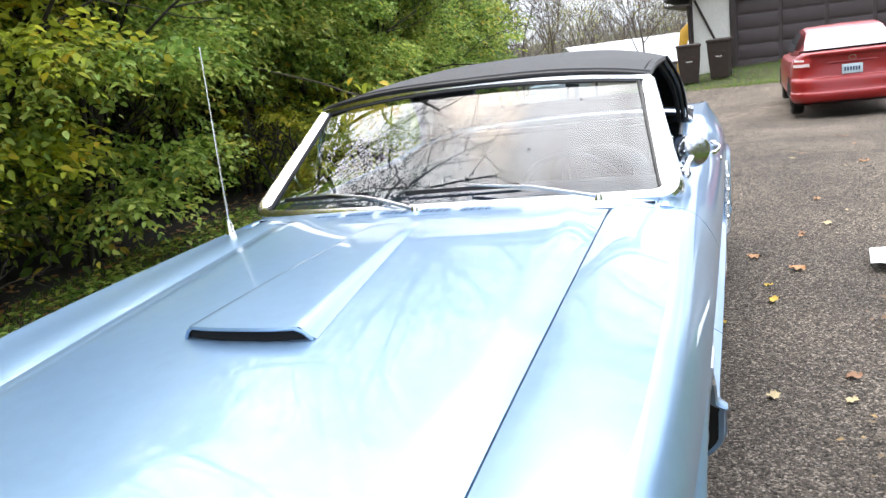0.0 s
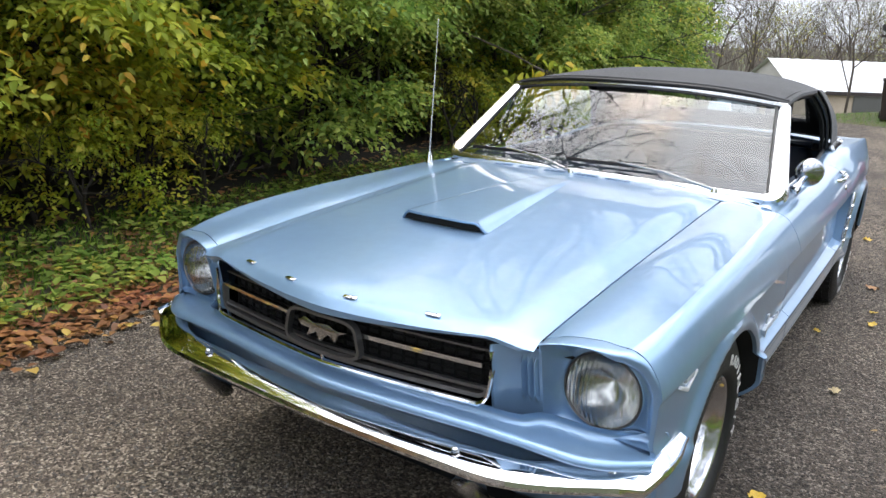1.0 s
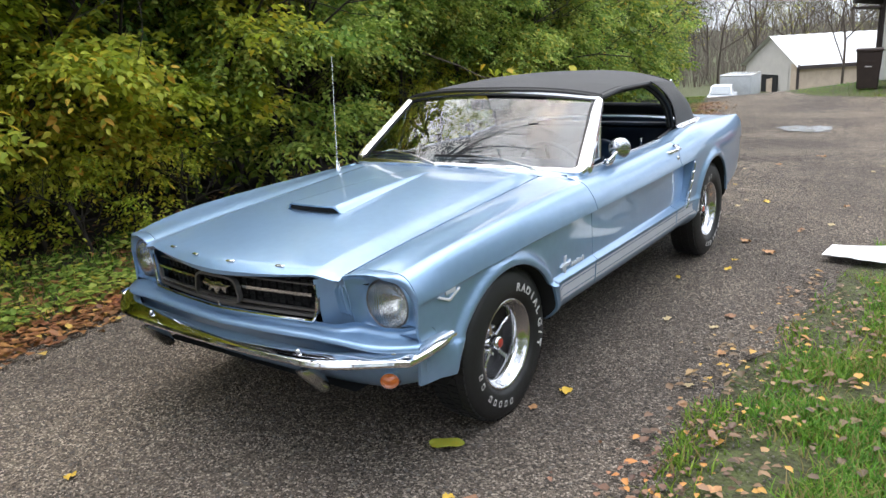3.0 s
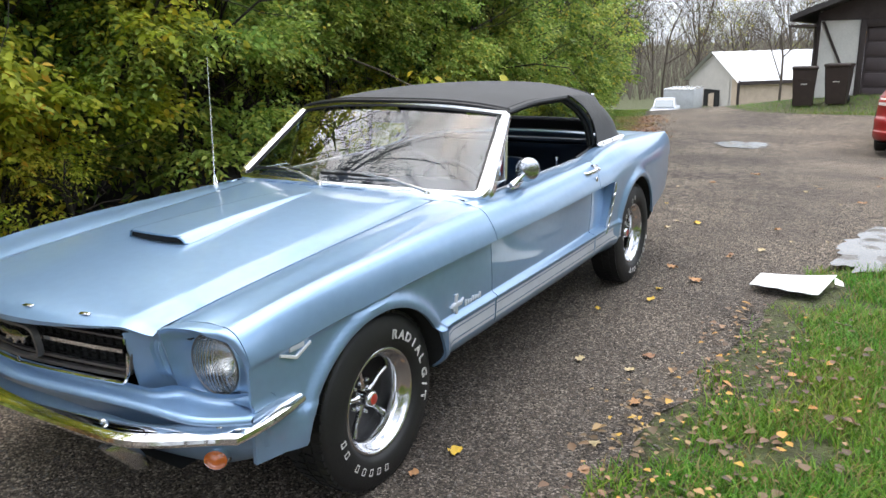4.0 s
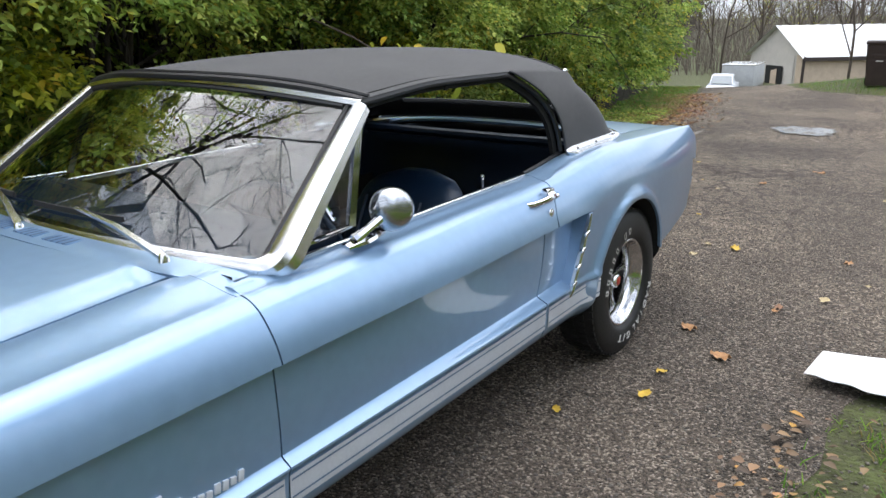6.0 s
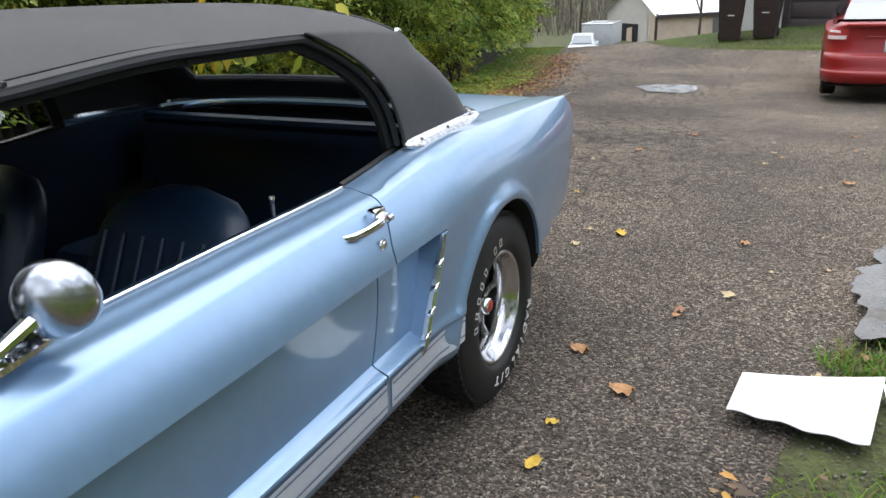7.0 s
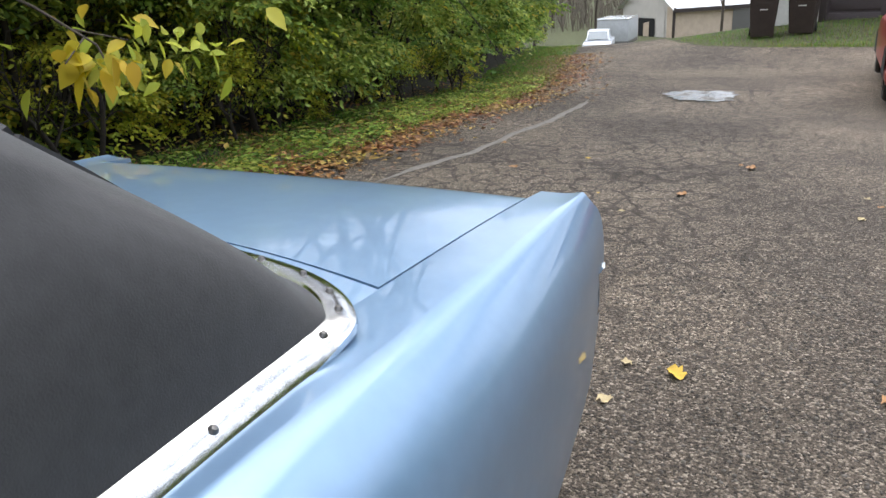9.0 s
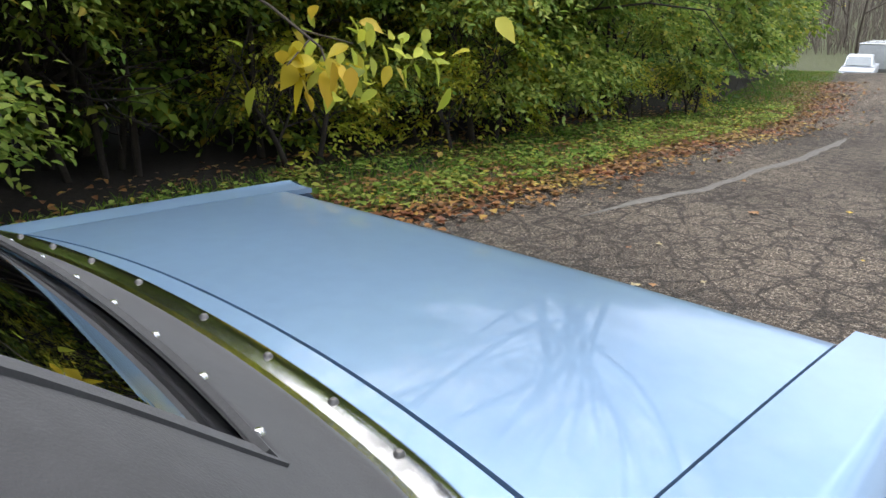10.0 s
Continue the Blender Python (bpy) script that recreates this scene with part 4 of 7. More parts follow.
for sgn, side in ((1, "driver"), (-1, "passenger")):
    def top_skin(y, t):
        """The fender's upper skin, from its ridge (t 0) in to the hood's gap (t 1)."""
        u = 1 - t
        yy = y + (seam_y(u) - seam_y(1.0)) * max(0.0, 1 - (y + 0.60) / 0.15)
        x, z = fender_top(yy, u)
        return (sgn * x, yy, z)
    fender = part("front_fender", flange(panel(side_points(-0.600, 0.7635, sgn, None, door_front), top_skin, steps(0, 1, 12))), PAINT, car)
    # cowl corner beside the windscreen
    cw = patch(lambda y, t: (sgn * fender_top(y, t)[0], y, fender_top(y, t)[1] + 0.001), steps(0.756, 0.91, 6), steps(0, 1, 9))
    part("cowl_corner", flange(cw), PAINT, car)
    door_top = lambda y, t: (sgn * (peak_x(y) - ridge_r(y) - (0.078 - ridge_r(y)) * t), y, peak_z(y) + 0.010 * smooth01(t * 1.3))
    door = part("door", flange(panel(side_points(0.768, 1.948, sgn, door_front, door_rear), door_top, steps(0, 1, 7))), PAINT, car)
    def hip(y, t):
        """From the fin's ridge (t 0) in to the soft top's trim, further back to the boot lid's gap."""
        k = smooth01((y - 2.40) / 0.55)
        xi = (peak_x(y) - 0.085) * (1 - k) + 0.617 * k
        zi = (peak_z(y) + 0.010 * (1 - smooth01((y - 2.25) / 0.3))) * (1 - k) + deck_z(0.617, y) * k
        x = peak_x(y) - ridge_r(y) + (xi - peak_x(y) + ridge_r(y)) * t
        z = peak_z(y) + (zi - peak_z(y)) * (smooth01(t * 1.2) * (1 - k) + (1 - (1 - t) ** (2.0 + 1.4 * smooth01((y - 3.1) / 0.6))) * k)
        return (sgn * x, y, z)
    quarter = part("quarter_panel", flange(panel(side_points(1.954, 3.735, sgn, door_rear, tail_shift), hip, steps(0, 1, 11))), PAINT, car)
    # painted stripe along the rocker, with fine lines
    for y0, y1, zt, zb, mat in ((0.352, 0.757, .466, .392, STRIPE), (0.772, 1.940, .466, .392, STRIPE), (1.962, 2.348, .466, .392, STRIPE)):
        st = patch(lambda y, z: (sgn * (side_x(y, z) + 0.0025), y, z), steps(y0, y1, max(4, int((y1 - y0) / 0.05))), steps(zb, zt, 6))
        owner = fender if y1 < 0.8 else door if y1 < 1.95 else quarter
        stripe = part("rocker_stripe", st, mat, owner, "pale silver rocker stripe")
        for zl in (0.452, 0.407):
            ln = patch(lambda y, z: (sgn * (side_x(y, z) + 0.0042), y, z), steps(y0 + .004, y1 - .004, max(4, int((y1 - y0) / 0.05))), steps(zl, zl + 0.005, 2))
            part("pinline", ln, STRIPE_DARK, stripe)
    # near-black lining of the wheel arch, its shade put into the colour
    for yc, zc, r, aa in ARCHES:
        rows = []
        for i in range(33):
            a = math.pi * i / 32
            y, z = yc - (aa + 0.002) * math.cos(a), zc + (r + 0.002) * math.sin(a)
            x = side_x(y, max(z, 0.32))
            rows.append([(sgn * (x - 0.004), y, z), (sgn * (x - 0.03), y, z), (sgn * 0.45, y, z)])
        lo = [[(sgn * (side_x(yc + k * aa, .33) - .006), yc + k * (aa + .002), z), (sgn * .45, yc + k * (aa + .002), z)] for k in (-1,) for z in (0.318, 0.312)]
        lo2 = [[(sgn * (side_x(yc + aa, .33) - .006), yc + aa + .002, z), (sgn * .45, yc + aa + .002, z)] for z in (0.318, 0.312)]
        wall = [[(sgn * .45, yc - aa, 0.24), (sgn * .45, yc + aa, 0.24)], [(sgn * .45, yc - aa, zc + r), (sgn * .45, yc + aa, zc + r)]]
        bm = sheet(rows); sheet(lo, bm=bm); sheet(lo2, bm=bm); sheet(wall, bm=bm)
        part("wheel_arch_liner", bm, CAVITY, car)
    # slanted chrome vent behind the door
    vp = [(sgn * (side_x(vent_y(z) + 0.012, z) + 0.002), vent_y(z), z) for z in steps(0.455, 0.733, 14)]
    ventm = part("side_vent", sweep(vp, [(-0.011, -0.004), (-0.011, 0.008), (0.0, 0.012), (0.011, 0.006), (0.011, -0.004)], up=(sgn, 0, 0), scale=[.5, .8] + [1] * 10 + [.95, .8]), STEEL, quarter, "slanted chrome side vent")
    for k in range(4):
        z = 0.505 + k * 0.056
        part("vent_fin", box(-0.006, 0.012, -0.022, 0.008, -0.006, 0.006, 0.003, m=pose(sgn * (side_x(vent_y(z) + 0.012, z) + 0.004), vent_y(z), z, 20 if sgn > 0 else 20, 0, 0)), CHROME, ventm)
    # lower body below the doors
    lower = patch(lambda y, t: (sgn * (side_x(y, .312) - 0.06 * t), y, .312 - 0.03 * t), steps(0.36, 2.34, 40), steps(0, 1, 4))
    part("rocker_underside", lower, BLACK, car)
    # belt moulding of the door window, window slot and lock button
    part("belt_moulding", sweep([(sgn * (peak_x(y) - 0.081), y, peak_z(y) + 0.013) for y in steps(0.93, 2.055, 26)], ring(0.0038, 6), up=(sgn, 0, 0)), STEEL, door)
    kick = [(sgn * (peak_x(y) - 0.082), y, peak_z(y) + 0.010) for y in steps(2.070, 2.37, 12)]
    part("quarter_weatherstrip", sweep([(x - sgn * 0.014, y, z) for x, y, z in kick], ring(0.009, 6), up=(sgn, 0, 0)), BLACK, quarter)
    knob = revolve([(0.0, 0.062), (0.006, 0.062), (0.0075, 0.055), (0.005, 0.050), (0.0045, 0.0)], 12, "z")
    bmesh.ops.translate(knob, verts=knob.verts[:], vec=(sgn * 0.648, 1.84, 0.862))
    part("lock_knob", knob, CHROME, door)
    inner = patch(lambda y, t: (sgn * (peak_x(y) - 0.085 - 0.03 - 0.03 * t), y, peak_z(y) + 0.006 - 0.50 * t), steps(0.80, 2.05, 12), steps(0, 1, 5))
    trimcap = patch(lambda y, t: (sgn * (peak_x(y) - 0.088 - 0.027 * t), y, peak_z(y) + 0.011 - 0.005 * t), steps(0.80, 2.05, 12), steps(0, 1, 3))
    part("door_trim", joined(inner, trimcap), VINYL, door, "dark blue inner door panel")
    qin = patch(lambda y, t: (sgn * (peak_x(y) - 0.115 - 0.02 * t), y, peak_z(y) + 0.004 - 0.5 * t), steps(1.95, 2.9, 12), steps(0, 1, 5))
    part("inner_quarter_trim", qin, VINYL, car)
    # door handle with push button and key lock
    hx = lambda y, z: sgn * (side_x(y, z) + 0.002)
    hp = [(hx(1.9, .845) + sgn * k, y, z) for y, z, k in ((1.876, .833, .002), (1.890, .834, .018), (1.928, .838, .030), (1.973, .841, .032), (2.006, .845, .028), (2.023, .847, .018))]
    handle = part("door_handle", sweep(hp, ring(0.0095, 8, 0.75), up=(sgn, 0, 0), scale=[.7, .9, 1, 1.1, 1.3, 1.0]), CHROME, door, "chrome door handle")
    part("handle_base", box(-0.014, 0.014, -0.028, 0.016, -0.016, 0.020, 0.006, m=pose(hx(1.95, .84) + sgn * .004, 2.008, .848)), CHROME, handle)
    but = revolve([(0.0, 0.022), (0.009, 0.020), (0.0095, 0.0)], 14, "y")
    bmesh.ops.translate(but, verts=but.verts[:], vec=(hx(1.95, .835) + sgn * .016, 2.018, .838))
    part("push_button", but, CHROME, handle)
    lk = revolve([(0.0, sgn * 0.006), (0.007, sgn * 0.006), (0.009, sgn * 0.004), (0.0135, sgn * 0.003), (0.0145, 0)], 18, "x")
    bmesh.ops.translate(lk, verts=lk.verts[:], vec=(hx(1.965, .792), 1.978, .792))
    part("door_lock", lk, STEEL, door)

# inner shell that closes the body behind the panel gaps, near black so that they look shaded
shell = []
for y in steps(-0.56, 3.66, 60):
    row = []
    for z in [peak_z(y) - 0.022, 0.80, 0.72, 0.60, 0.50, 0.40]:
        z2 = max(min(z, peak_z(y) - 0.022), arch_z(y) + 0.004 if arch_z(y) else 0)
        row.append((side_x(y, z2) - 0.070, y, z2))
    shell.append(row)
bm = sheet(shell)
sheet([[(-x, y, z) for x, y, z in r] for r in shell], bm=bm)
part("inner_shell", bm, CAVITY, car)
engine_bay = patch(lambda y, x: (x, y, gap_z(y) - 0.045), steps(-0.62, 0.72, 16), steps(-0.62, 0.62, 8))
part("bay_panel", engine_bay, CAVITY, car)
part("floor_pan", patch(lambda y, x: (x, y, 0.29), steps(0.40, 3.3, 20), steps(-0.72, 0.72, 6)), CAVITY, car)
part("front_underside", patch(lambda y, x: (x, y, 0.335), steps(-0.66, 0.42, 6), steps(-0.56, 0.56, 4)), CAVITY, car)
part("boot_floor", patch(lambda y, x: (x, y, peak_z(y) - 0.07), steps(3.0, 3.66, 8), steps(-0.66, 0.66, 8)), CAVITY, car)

# ---- hood ----
HOOD_X = 0.5585
hood_mid = ease([(-0.80, .772), (-0.77, .789), (-0.70, .806), (-0.5, .830), (-0.2, .857), (0.2, .886), (0.5, .902), (0.66, .907)])


def hood_front(x):
    return -0.795 + 0.100 * (abs(x) / 0.556) ** 1.5


def hood_back(x):
    return 0.640 + 0.085 * (abs(x) / 0.556) ** 2


def hood_raw(x, v):
    ax = abs(x)
    y = hood_front(x) + (hood_back(x) - hood_front(x)) * v
    ym = -0.795 + 1.435 * v
    edge = gap_z(min(0.9, y)) + 0.002
    mid = hood_mid(ym)
    ridge_x = 0.455
    ridge = edge + 0.021
    if ax <= ridge_x:
        z = mid + (ridge - mid) * (ax / ridge_x) ** 2.4
    else:
        s = min(1.0, (ax - ridge_x) / (HOOD_X - ridge_x))
        z = ridge + (edge - ridge) * smooth01(s) ** 0.9
    if v < 0.02:
        z -= 0.012 * (1 - v / 0.02)
    return (x, y, z)


def hood_at(x, v):
    """The hood's skin, its creases rounded; v runs from its front lip (0) to its rear edge (1)."""
    reach = 0.022 * smooth01((HOOD_X - abs(x)) / 0.03)
    z = sum(g * hood_raw(x + d * reach, v)[2] for d, g in ((-1, 1), (-.5, 2), (0, 3), (.5, 2), (1, 1))) / 9
    return (x, hood_raw(x, v)[1], z)


xs = sorted(set([round(v, 4) for v in steps(-HOOD_X, HOOD_X, 57)] + [k * a for k in (1, -1) for a in (.425, .435, .445, .455, .465, .475, .485)]))
vs = [0, 0.004, 0.009, 0.015, 0.022] + steps(0.04, 1, 46)
hood = part("hood", flange(sheet([[hood_at(x, v) for x in xs] for v in vs]), 0.018), PAINT, car)


def hood_z(x, y):
    v = (y - hood_front(x)) / (hood_back(x) - hood_front(x))
    return hood_at(x, min(1, max(0, v)))[2]


# long tapering scoop, open to the front
SX = -0.030
rows = []
for v in steps(0, 1, 26):
    y = -0.205 + 0.76 * v
    half = 0.150 - 0.085 * v
    rise = 0.030 * (1 - v) ** 0.8 + 0.0015
    row = []
    for t in steps(-1, 1, 25):
        a = abs(t)
        x = SX + t * (half + 0.012)
        up = rise * (1 - smooth01((a - 0.80) / 0.20))
        yy = y + 0.025 * (a ** 3) * (1 - v) - 0.02 * (1 - v)
        row.append((x, yy, hood_z(x, yy) + up + 0.001))
    rows.append(row)
scoop = part("hood_scoop", sheet(rows), PAINT, hood)
# near-black sheet across the mouth stands in for the shade inside
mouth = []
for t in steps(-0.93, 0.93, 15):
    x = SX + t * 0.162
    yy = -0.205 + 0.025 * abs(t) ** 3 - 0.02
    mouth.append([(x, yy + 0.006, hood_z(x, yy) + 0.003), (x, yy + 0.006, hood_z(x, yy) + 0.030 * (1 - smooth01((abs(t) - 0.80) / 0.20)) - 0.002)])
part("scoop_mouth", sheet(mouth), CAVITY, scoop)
lip = [(SX + t * 0.160, -0.227 + 0.025 * abs(t) ** 3, hood_z(SX + t * 0.16, -0.215) + 0.029 * (1 - smooth01((abs(t) - 0.80) / 0.20))) for t in steps(-0.97, 0.97, 21)]
part("scoop_lip", sweep(lip, ring(0.0045, 6)), PAINT, scoop)
# four small bright plates along the hood's lip
for x in (-0.318, -0.132, 0.08, 0.306):
    y = hood_front(x) + 0.030
    pl = box(-0.019, 0.019, -0.006, 0.006, 0, 0.004, 0.0015)
    bmesh.ops.transform(pl, matrix=pose(x, y, hood_z(x, y) + 0.001, 12, 0, 10 if x > 0 else -10), verts=pl.verts[:])
    part("letter_plate", pl, CHROME, hood, "small chrome nameplate")

# ---- cowl with louvres and wipers ----
def cowl_at(x, v):
    y0, y1 = hood_back(x) + 0.006, 0.735 + 0.155 * (abs(x) / 0.70) ** 2
    xx = x * (1 + 0.06 * v)
    return (xx, y0 + (y1 - y0) * v, 0.906 - 0.028 * (abs(x) / 0.60) ** 2 + 0.006 * v)


cowl = part("cowl", flange(sheet([[cowl_at(x, v) for x in steps(-0.585, 0.585, 41)] for v in steps(0, 1, 7)])), PAINT, car)
for cx in (-0.40, -0.27, -0.14, 0.0, 0.13):
    for k in range(9):
        x = cx + k * 0.011
        y = (hood_back(x) + 0.006 + 0.735 + 0.155 * (x / .7) ** 2) / 2
        part("louvre", box(-0.0022, 0.0022, -0.022, 0.022, -0.001, 0.0025, 0, m=pose(x, y + 0.004, 0.9095 - 0.028 * (x / .6) ** 2, 0, 0, 0)), STRIPE_DARK if k % 2 else PAINT, cowl)


def screen(u, v):
    """The windscreen's surface, u across from -1 to 1, v from bottom to top."""
    x = u * (0.700 - 0.098 * v)
    y = (0.752 + 0.130 * u * u) + (1.215 + 0.082 * u * u - 0.752 - 0.130 * u * u) * v - 0.010 * math.sin(math.pi * v) * (1 - u ** 4)
    z = (0.912 - 0.020 * u * u) + (1.246 - 0.043 * u * u - 0.912 + 0.020 * u * u) * v + 0.006 * math.sin(math.pi * v) * (1 - u ** 4)
    return Vector((x, y, z))


glass = part("windscreen", sheet([[screen(u, v) for u in steps(-1, 1, 41)] for v in steps(0, 1, 17)]), GLASS, car, "clear windscreen reflecting trees")
glass.visible_shadow = False
PILLAR = [(-0.028, -0.015), (-0.028, 0.008), (0.0, 0.015), (0.024, 0.010), (0.034, -0.006), (0.033, -0.036)]


def half_frame(s):
    """Half of the lower moulding, round the corner and up the pillar."""
    low = [screen(u, -0.02) + Vector((0, -0.006, 0.002)) for u in steps(0.0, 0.935, 16)]
    up = [screen(1, v) + Vector((0.020, 0.004, 0.004)) for v in steps(0.085, 0.965, 12)]
    a, c, b = low[-1], screen(1.02, -0.03) + Vector((0.018, -0.002, 0.0)), up[0]
    turn = [a * (1 - t) ** 2 + c * 2 * t * (1 - t) + b * t * t for t in steps(0, 1, 11)[1:-1]]
    size = [0.46] * 16 + [0.46 + 0.62 * smooth01(t) for t in steps(0, 1, 11)[1:-1]] + [1.08 - 0.038 * i for i in range(12)]
    bm = sweep(low + turn + up, PILLAR, up=(0, -1, 0.6), scale=size)
    if s < 0:
        bmesh.ops.scale(bm, vec=(-1, 1, 1), verts=bm.verts[:])
        bmesh.ops.recalc_face_normals(bm, faces=bm.faces[:])
    return bm


frame_bits = joined(half_frame(1), half_frame(-1), sweep([screen(u, 1.0) + Vector((0, -0.013, 0.004)) for u in steps(-1.05, 1.05, 31)], [(-0.014, -0.006), (-0.014, 0.004), (0.0, 0.010), (0.012, 0.006), (0.012, -0.006)], up=(0, -1, 0.6)))
screen_frame = part("windscreen_frame", frame_bits, STEEL, car, "polished bright windscreen frame")
part("screen_gasket", joined(*[sweep([screen(u, v) + Vector((0, -0.002, 0.002)) for u, v in path], ring(0.006, 6), up=(0, -1, 0.6)) for path in
    ([(-0.985, v) for v in steps(0.02, .98, 12)], [(0.985, v) for v in steps(0.02, .98, 12)], [(u, 0.955) for u in steps(-.97, .97, 25)])]), BLACK, screen_frame)


def wiper(px, tip_u, tip_v, mid):
    p0 = Vector((px, 0.700 + 0.05 * (px / .6) ** 2, 0.915))
    tip = screen(tip_u, tip_v) + Vector((0, -0.016, 0.014))
    a = p0.lerp(tip, mid)
    a.z += 0.012
    w = part("wiper", sweep([p0, p0.lerp(a, .5) + Vector((0, 0, 0.012)), a], [(-.006, -.003), (-.006, .003), (.006, .003), (.006, -.003)], scale=[1.5, 1.2, .8]), STEEL, car, "chrome arm windscreen wiper")
    cap0 = revolve([(0, .010), (.008, .008), (.011, .0), (.013, -.010)], 14, "z")
    bmesh.ops.translate(cap0, verts=cap0.verts[:], vec=p0)
    part("pivot", cap0, CHROME, w)
    u0, u1 = tip_u - 0.26, tip_u + 0.28
    part("blade", sweep([screen(u, tip_v + 0.02 * (u - tip_u)) + Vector((0, -0.012, 0.010)) for u in steps(u0, u1, 10)], [(-.004, -.007), (-.003, .006), (.003, .006), (.004, -.007)]), BLACK, w)


wiper(0.530, 0.13, 0.09, 0.92)
wiper(-0.03, -0.62, 0.09, 0.92)

# aerial on the passenger's fender
ab = revolve([(0, .050), (.006, .048), (.011, .03), (.014, .008), (.017, 0)], 16, "z")
bmesh.ops.translate(ab, verts=ab.verts[:], vec=(-0.735, 0.70, 0.862))
aerial = part("aerial", ab, CHROME, car)
part("mast", joined(sweep([(-0.735, 0.70, 0.90), (-0.735, 0.72, 1.25)], ring(0.0035, 8)), sweep([(-0.735, 0.72, 1.25), (-0.735, 0.733, 1.49)], ring(0.0022, 8))), STEEL, aerial, "thin steel mast")

# ---- nose: lamp housings, grille, stone panel, bumper, valance ----
HLX, HLZ, HLY = 0.690, 0.672, -0.592


def nose_y(x, z):
    """The forward lip of the nose: leans forward at the top, sweeps back towards the sides."""
    t = min(1.0, max(0.0, (abs(x) - 0.566) / 0.225))
    return lip_y(t) + 0.045 * max(0.0, (0.775 - z) / 0.20)


LAMP_FOOT = 0.566


def lamp_section(y, dy):
    """The housing's outline at a place along the car: over the top, down the side, back along the foot."""
    pts = []
    for t in steps(0, 0.97, 16):
        yy = y if y is not None else seam_y(t) + dy
        pts.append((fender_top(yy, t)[0], yy, fender_top(yy, t)[1]))
    yy = y if y is not None else seam_y(1) + dy
    for s in steps(0, 1, 20):
        z = peak_z(yy) - 0.001 - (peak_z(yy) - 0.001 - LAMP_FOOT) * s
        pts.append((side_x(yy, z), yy, z))
    xe = pts[-1][0]
    for s in steps(0.06, 1, 14):
        pts.append((xe + (0.564 - xe) * s, yy, LAMP_FOOT))
    z1 = pts[0][2]
    for s in steps(0.08, 0.92, 12):
        pts.append((0.563, yy, LAMP_FOOT + (z1 - LAMP_FOOT) * s))
    return pts


for sgn in (1, -1):
    back = lamp_section(None, -0.003)
    inward = []
    for x, y, z in back:
        a = math.atan2(z - HLZ, x - HLX)
        side = smooth01((math.cos(a) + 0.15) / 0.7) * smooth01((0.80 - z) / 0.02 + 0.4)
        inward.append((a, 0.004 + 0.020 * side))
    def ring_at(w):
        """Rolls from the seam (0) round the edge to the lip (1)."""
        row = []
        for (x, y, z), (a, r) in zip(back, inward):
            k = r * (1 - math.sqrt(max(0.0, 1 - w ** 2.6)))
            x2, z2 = x - math.cos(a) * k, z - math.sin(a) * k
            top = smooth01((z - 0.74) / 0.03)
            row.append((x2, y + (nose_y(x, z) - y) * math.sin(w * math.pi / 2) ** (1.0 - 0.2 * top), z2))
        return row
    lip = ring_at(1.0)
    rows = [[(sgn * x, y, z) for x, y, z in ring_at(w)] for w in (0, .15, .35, .55, .7, .82, .91, .97, 1.0)]
    circ = [(HLX + 0.094 * math.cos(a), HLZ + 0.094 * math.sin(a)) for a, r in inward]
    for f, d in ((0.04, 0.004), (0.10, 0.014), (0.3, 0.024), (0.65, 0.022), (0.9, 0.010), (1.0, 0.0)):
        rows.append([(sgn * (x + (cx - x) * f), y * (1 - f) + (HLY - 0.014) * f + d * (1 if z > .76 else .45), z + (cz - z) * f) for (x, y, z), (cx, cz) in zip(lip, circ)])
    rows.append([(sgn * cx, HLY + 0.05, cz) for cx, cz in circ])
    housing = part("lamp_housing", sheet(rows, close=True), PAINT, car)
    bowl = revolve([(0.0, 0.070), (0.04, 0.058), (0.072, 0.028), (0.084, 0.006), (0.0885, -0.006)], 40, "y")
    bmesh.ops.translate(bowl, verts=bowl.verts[:], vec=(sgn * HLX, HLY - 0.008, HLZ))
    lampo = part("headlight", bowl, REFLECTOR, housing, "round clear glass headlight")
    lens = revolve([(0.0, -0.034), (0.02, -0.033), (0.04, -0.029), (0.06, -0.022), (0.078, -0.012), (0.0885, -0.002)], 48, "y")
    bmesh.ops.translate(lens, verts=lens.verts[:], vec=(sgn * HLX, HLY - 0.012, HLZ))
    bmesh.ops.reverse_faces(lens, faces=lens.faces[:])
    lo = part("lens", lens, LENS, lampo, angle=60)
    lo.visible_shadow = False
    rim = revolve([(0.0875, 0.004), (0.0880, -0.004), (0.0898, -0.006), (0.0918, -0.004), (0.0925, 0.010)], 48, "y")
    bmesh.ops.translate(rim, verts=rim.verts[:], vec=(sgn * HLX, HLY - 0.012, HLZ))
    part("lamp_ring", rim, PEWTER, lampo)
    # louvred panel between grille and lamp
    def gill(t, z):
        x = 0.466 + 0.104 * t
        y = (-0.722 + 0.035 * (0.77 - z) / 0.2) * (1 - t) + nose_y(0.562, z) * t + 0.018 * math.sin(math.pi * t) ** 0.7
        for k in (0.52, 0.66, 0.80):
            y -= 0.016 * max(0, 1 - abs(t - k - 0.05) / 0.055) * smooth01((z - .615) / .03) * smooth01((.745 - z) / .03)
        return (sgn * x, y, z)
    part("louvred_panel", flange(sheet([[gill(t, z) for z in steps(0.575, 0.762, 22)] for t in steps(0, 1, 45)]), 0.006), PAINT, car)

# grille
def grille_y(x):
    return -0.772 + 0.052 * (abs(x) / 0.45) ** 1.4


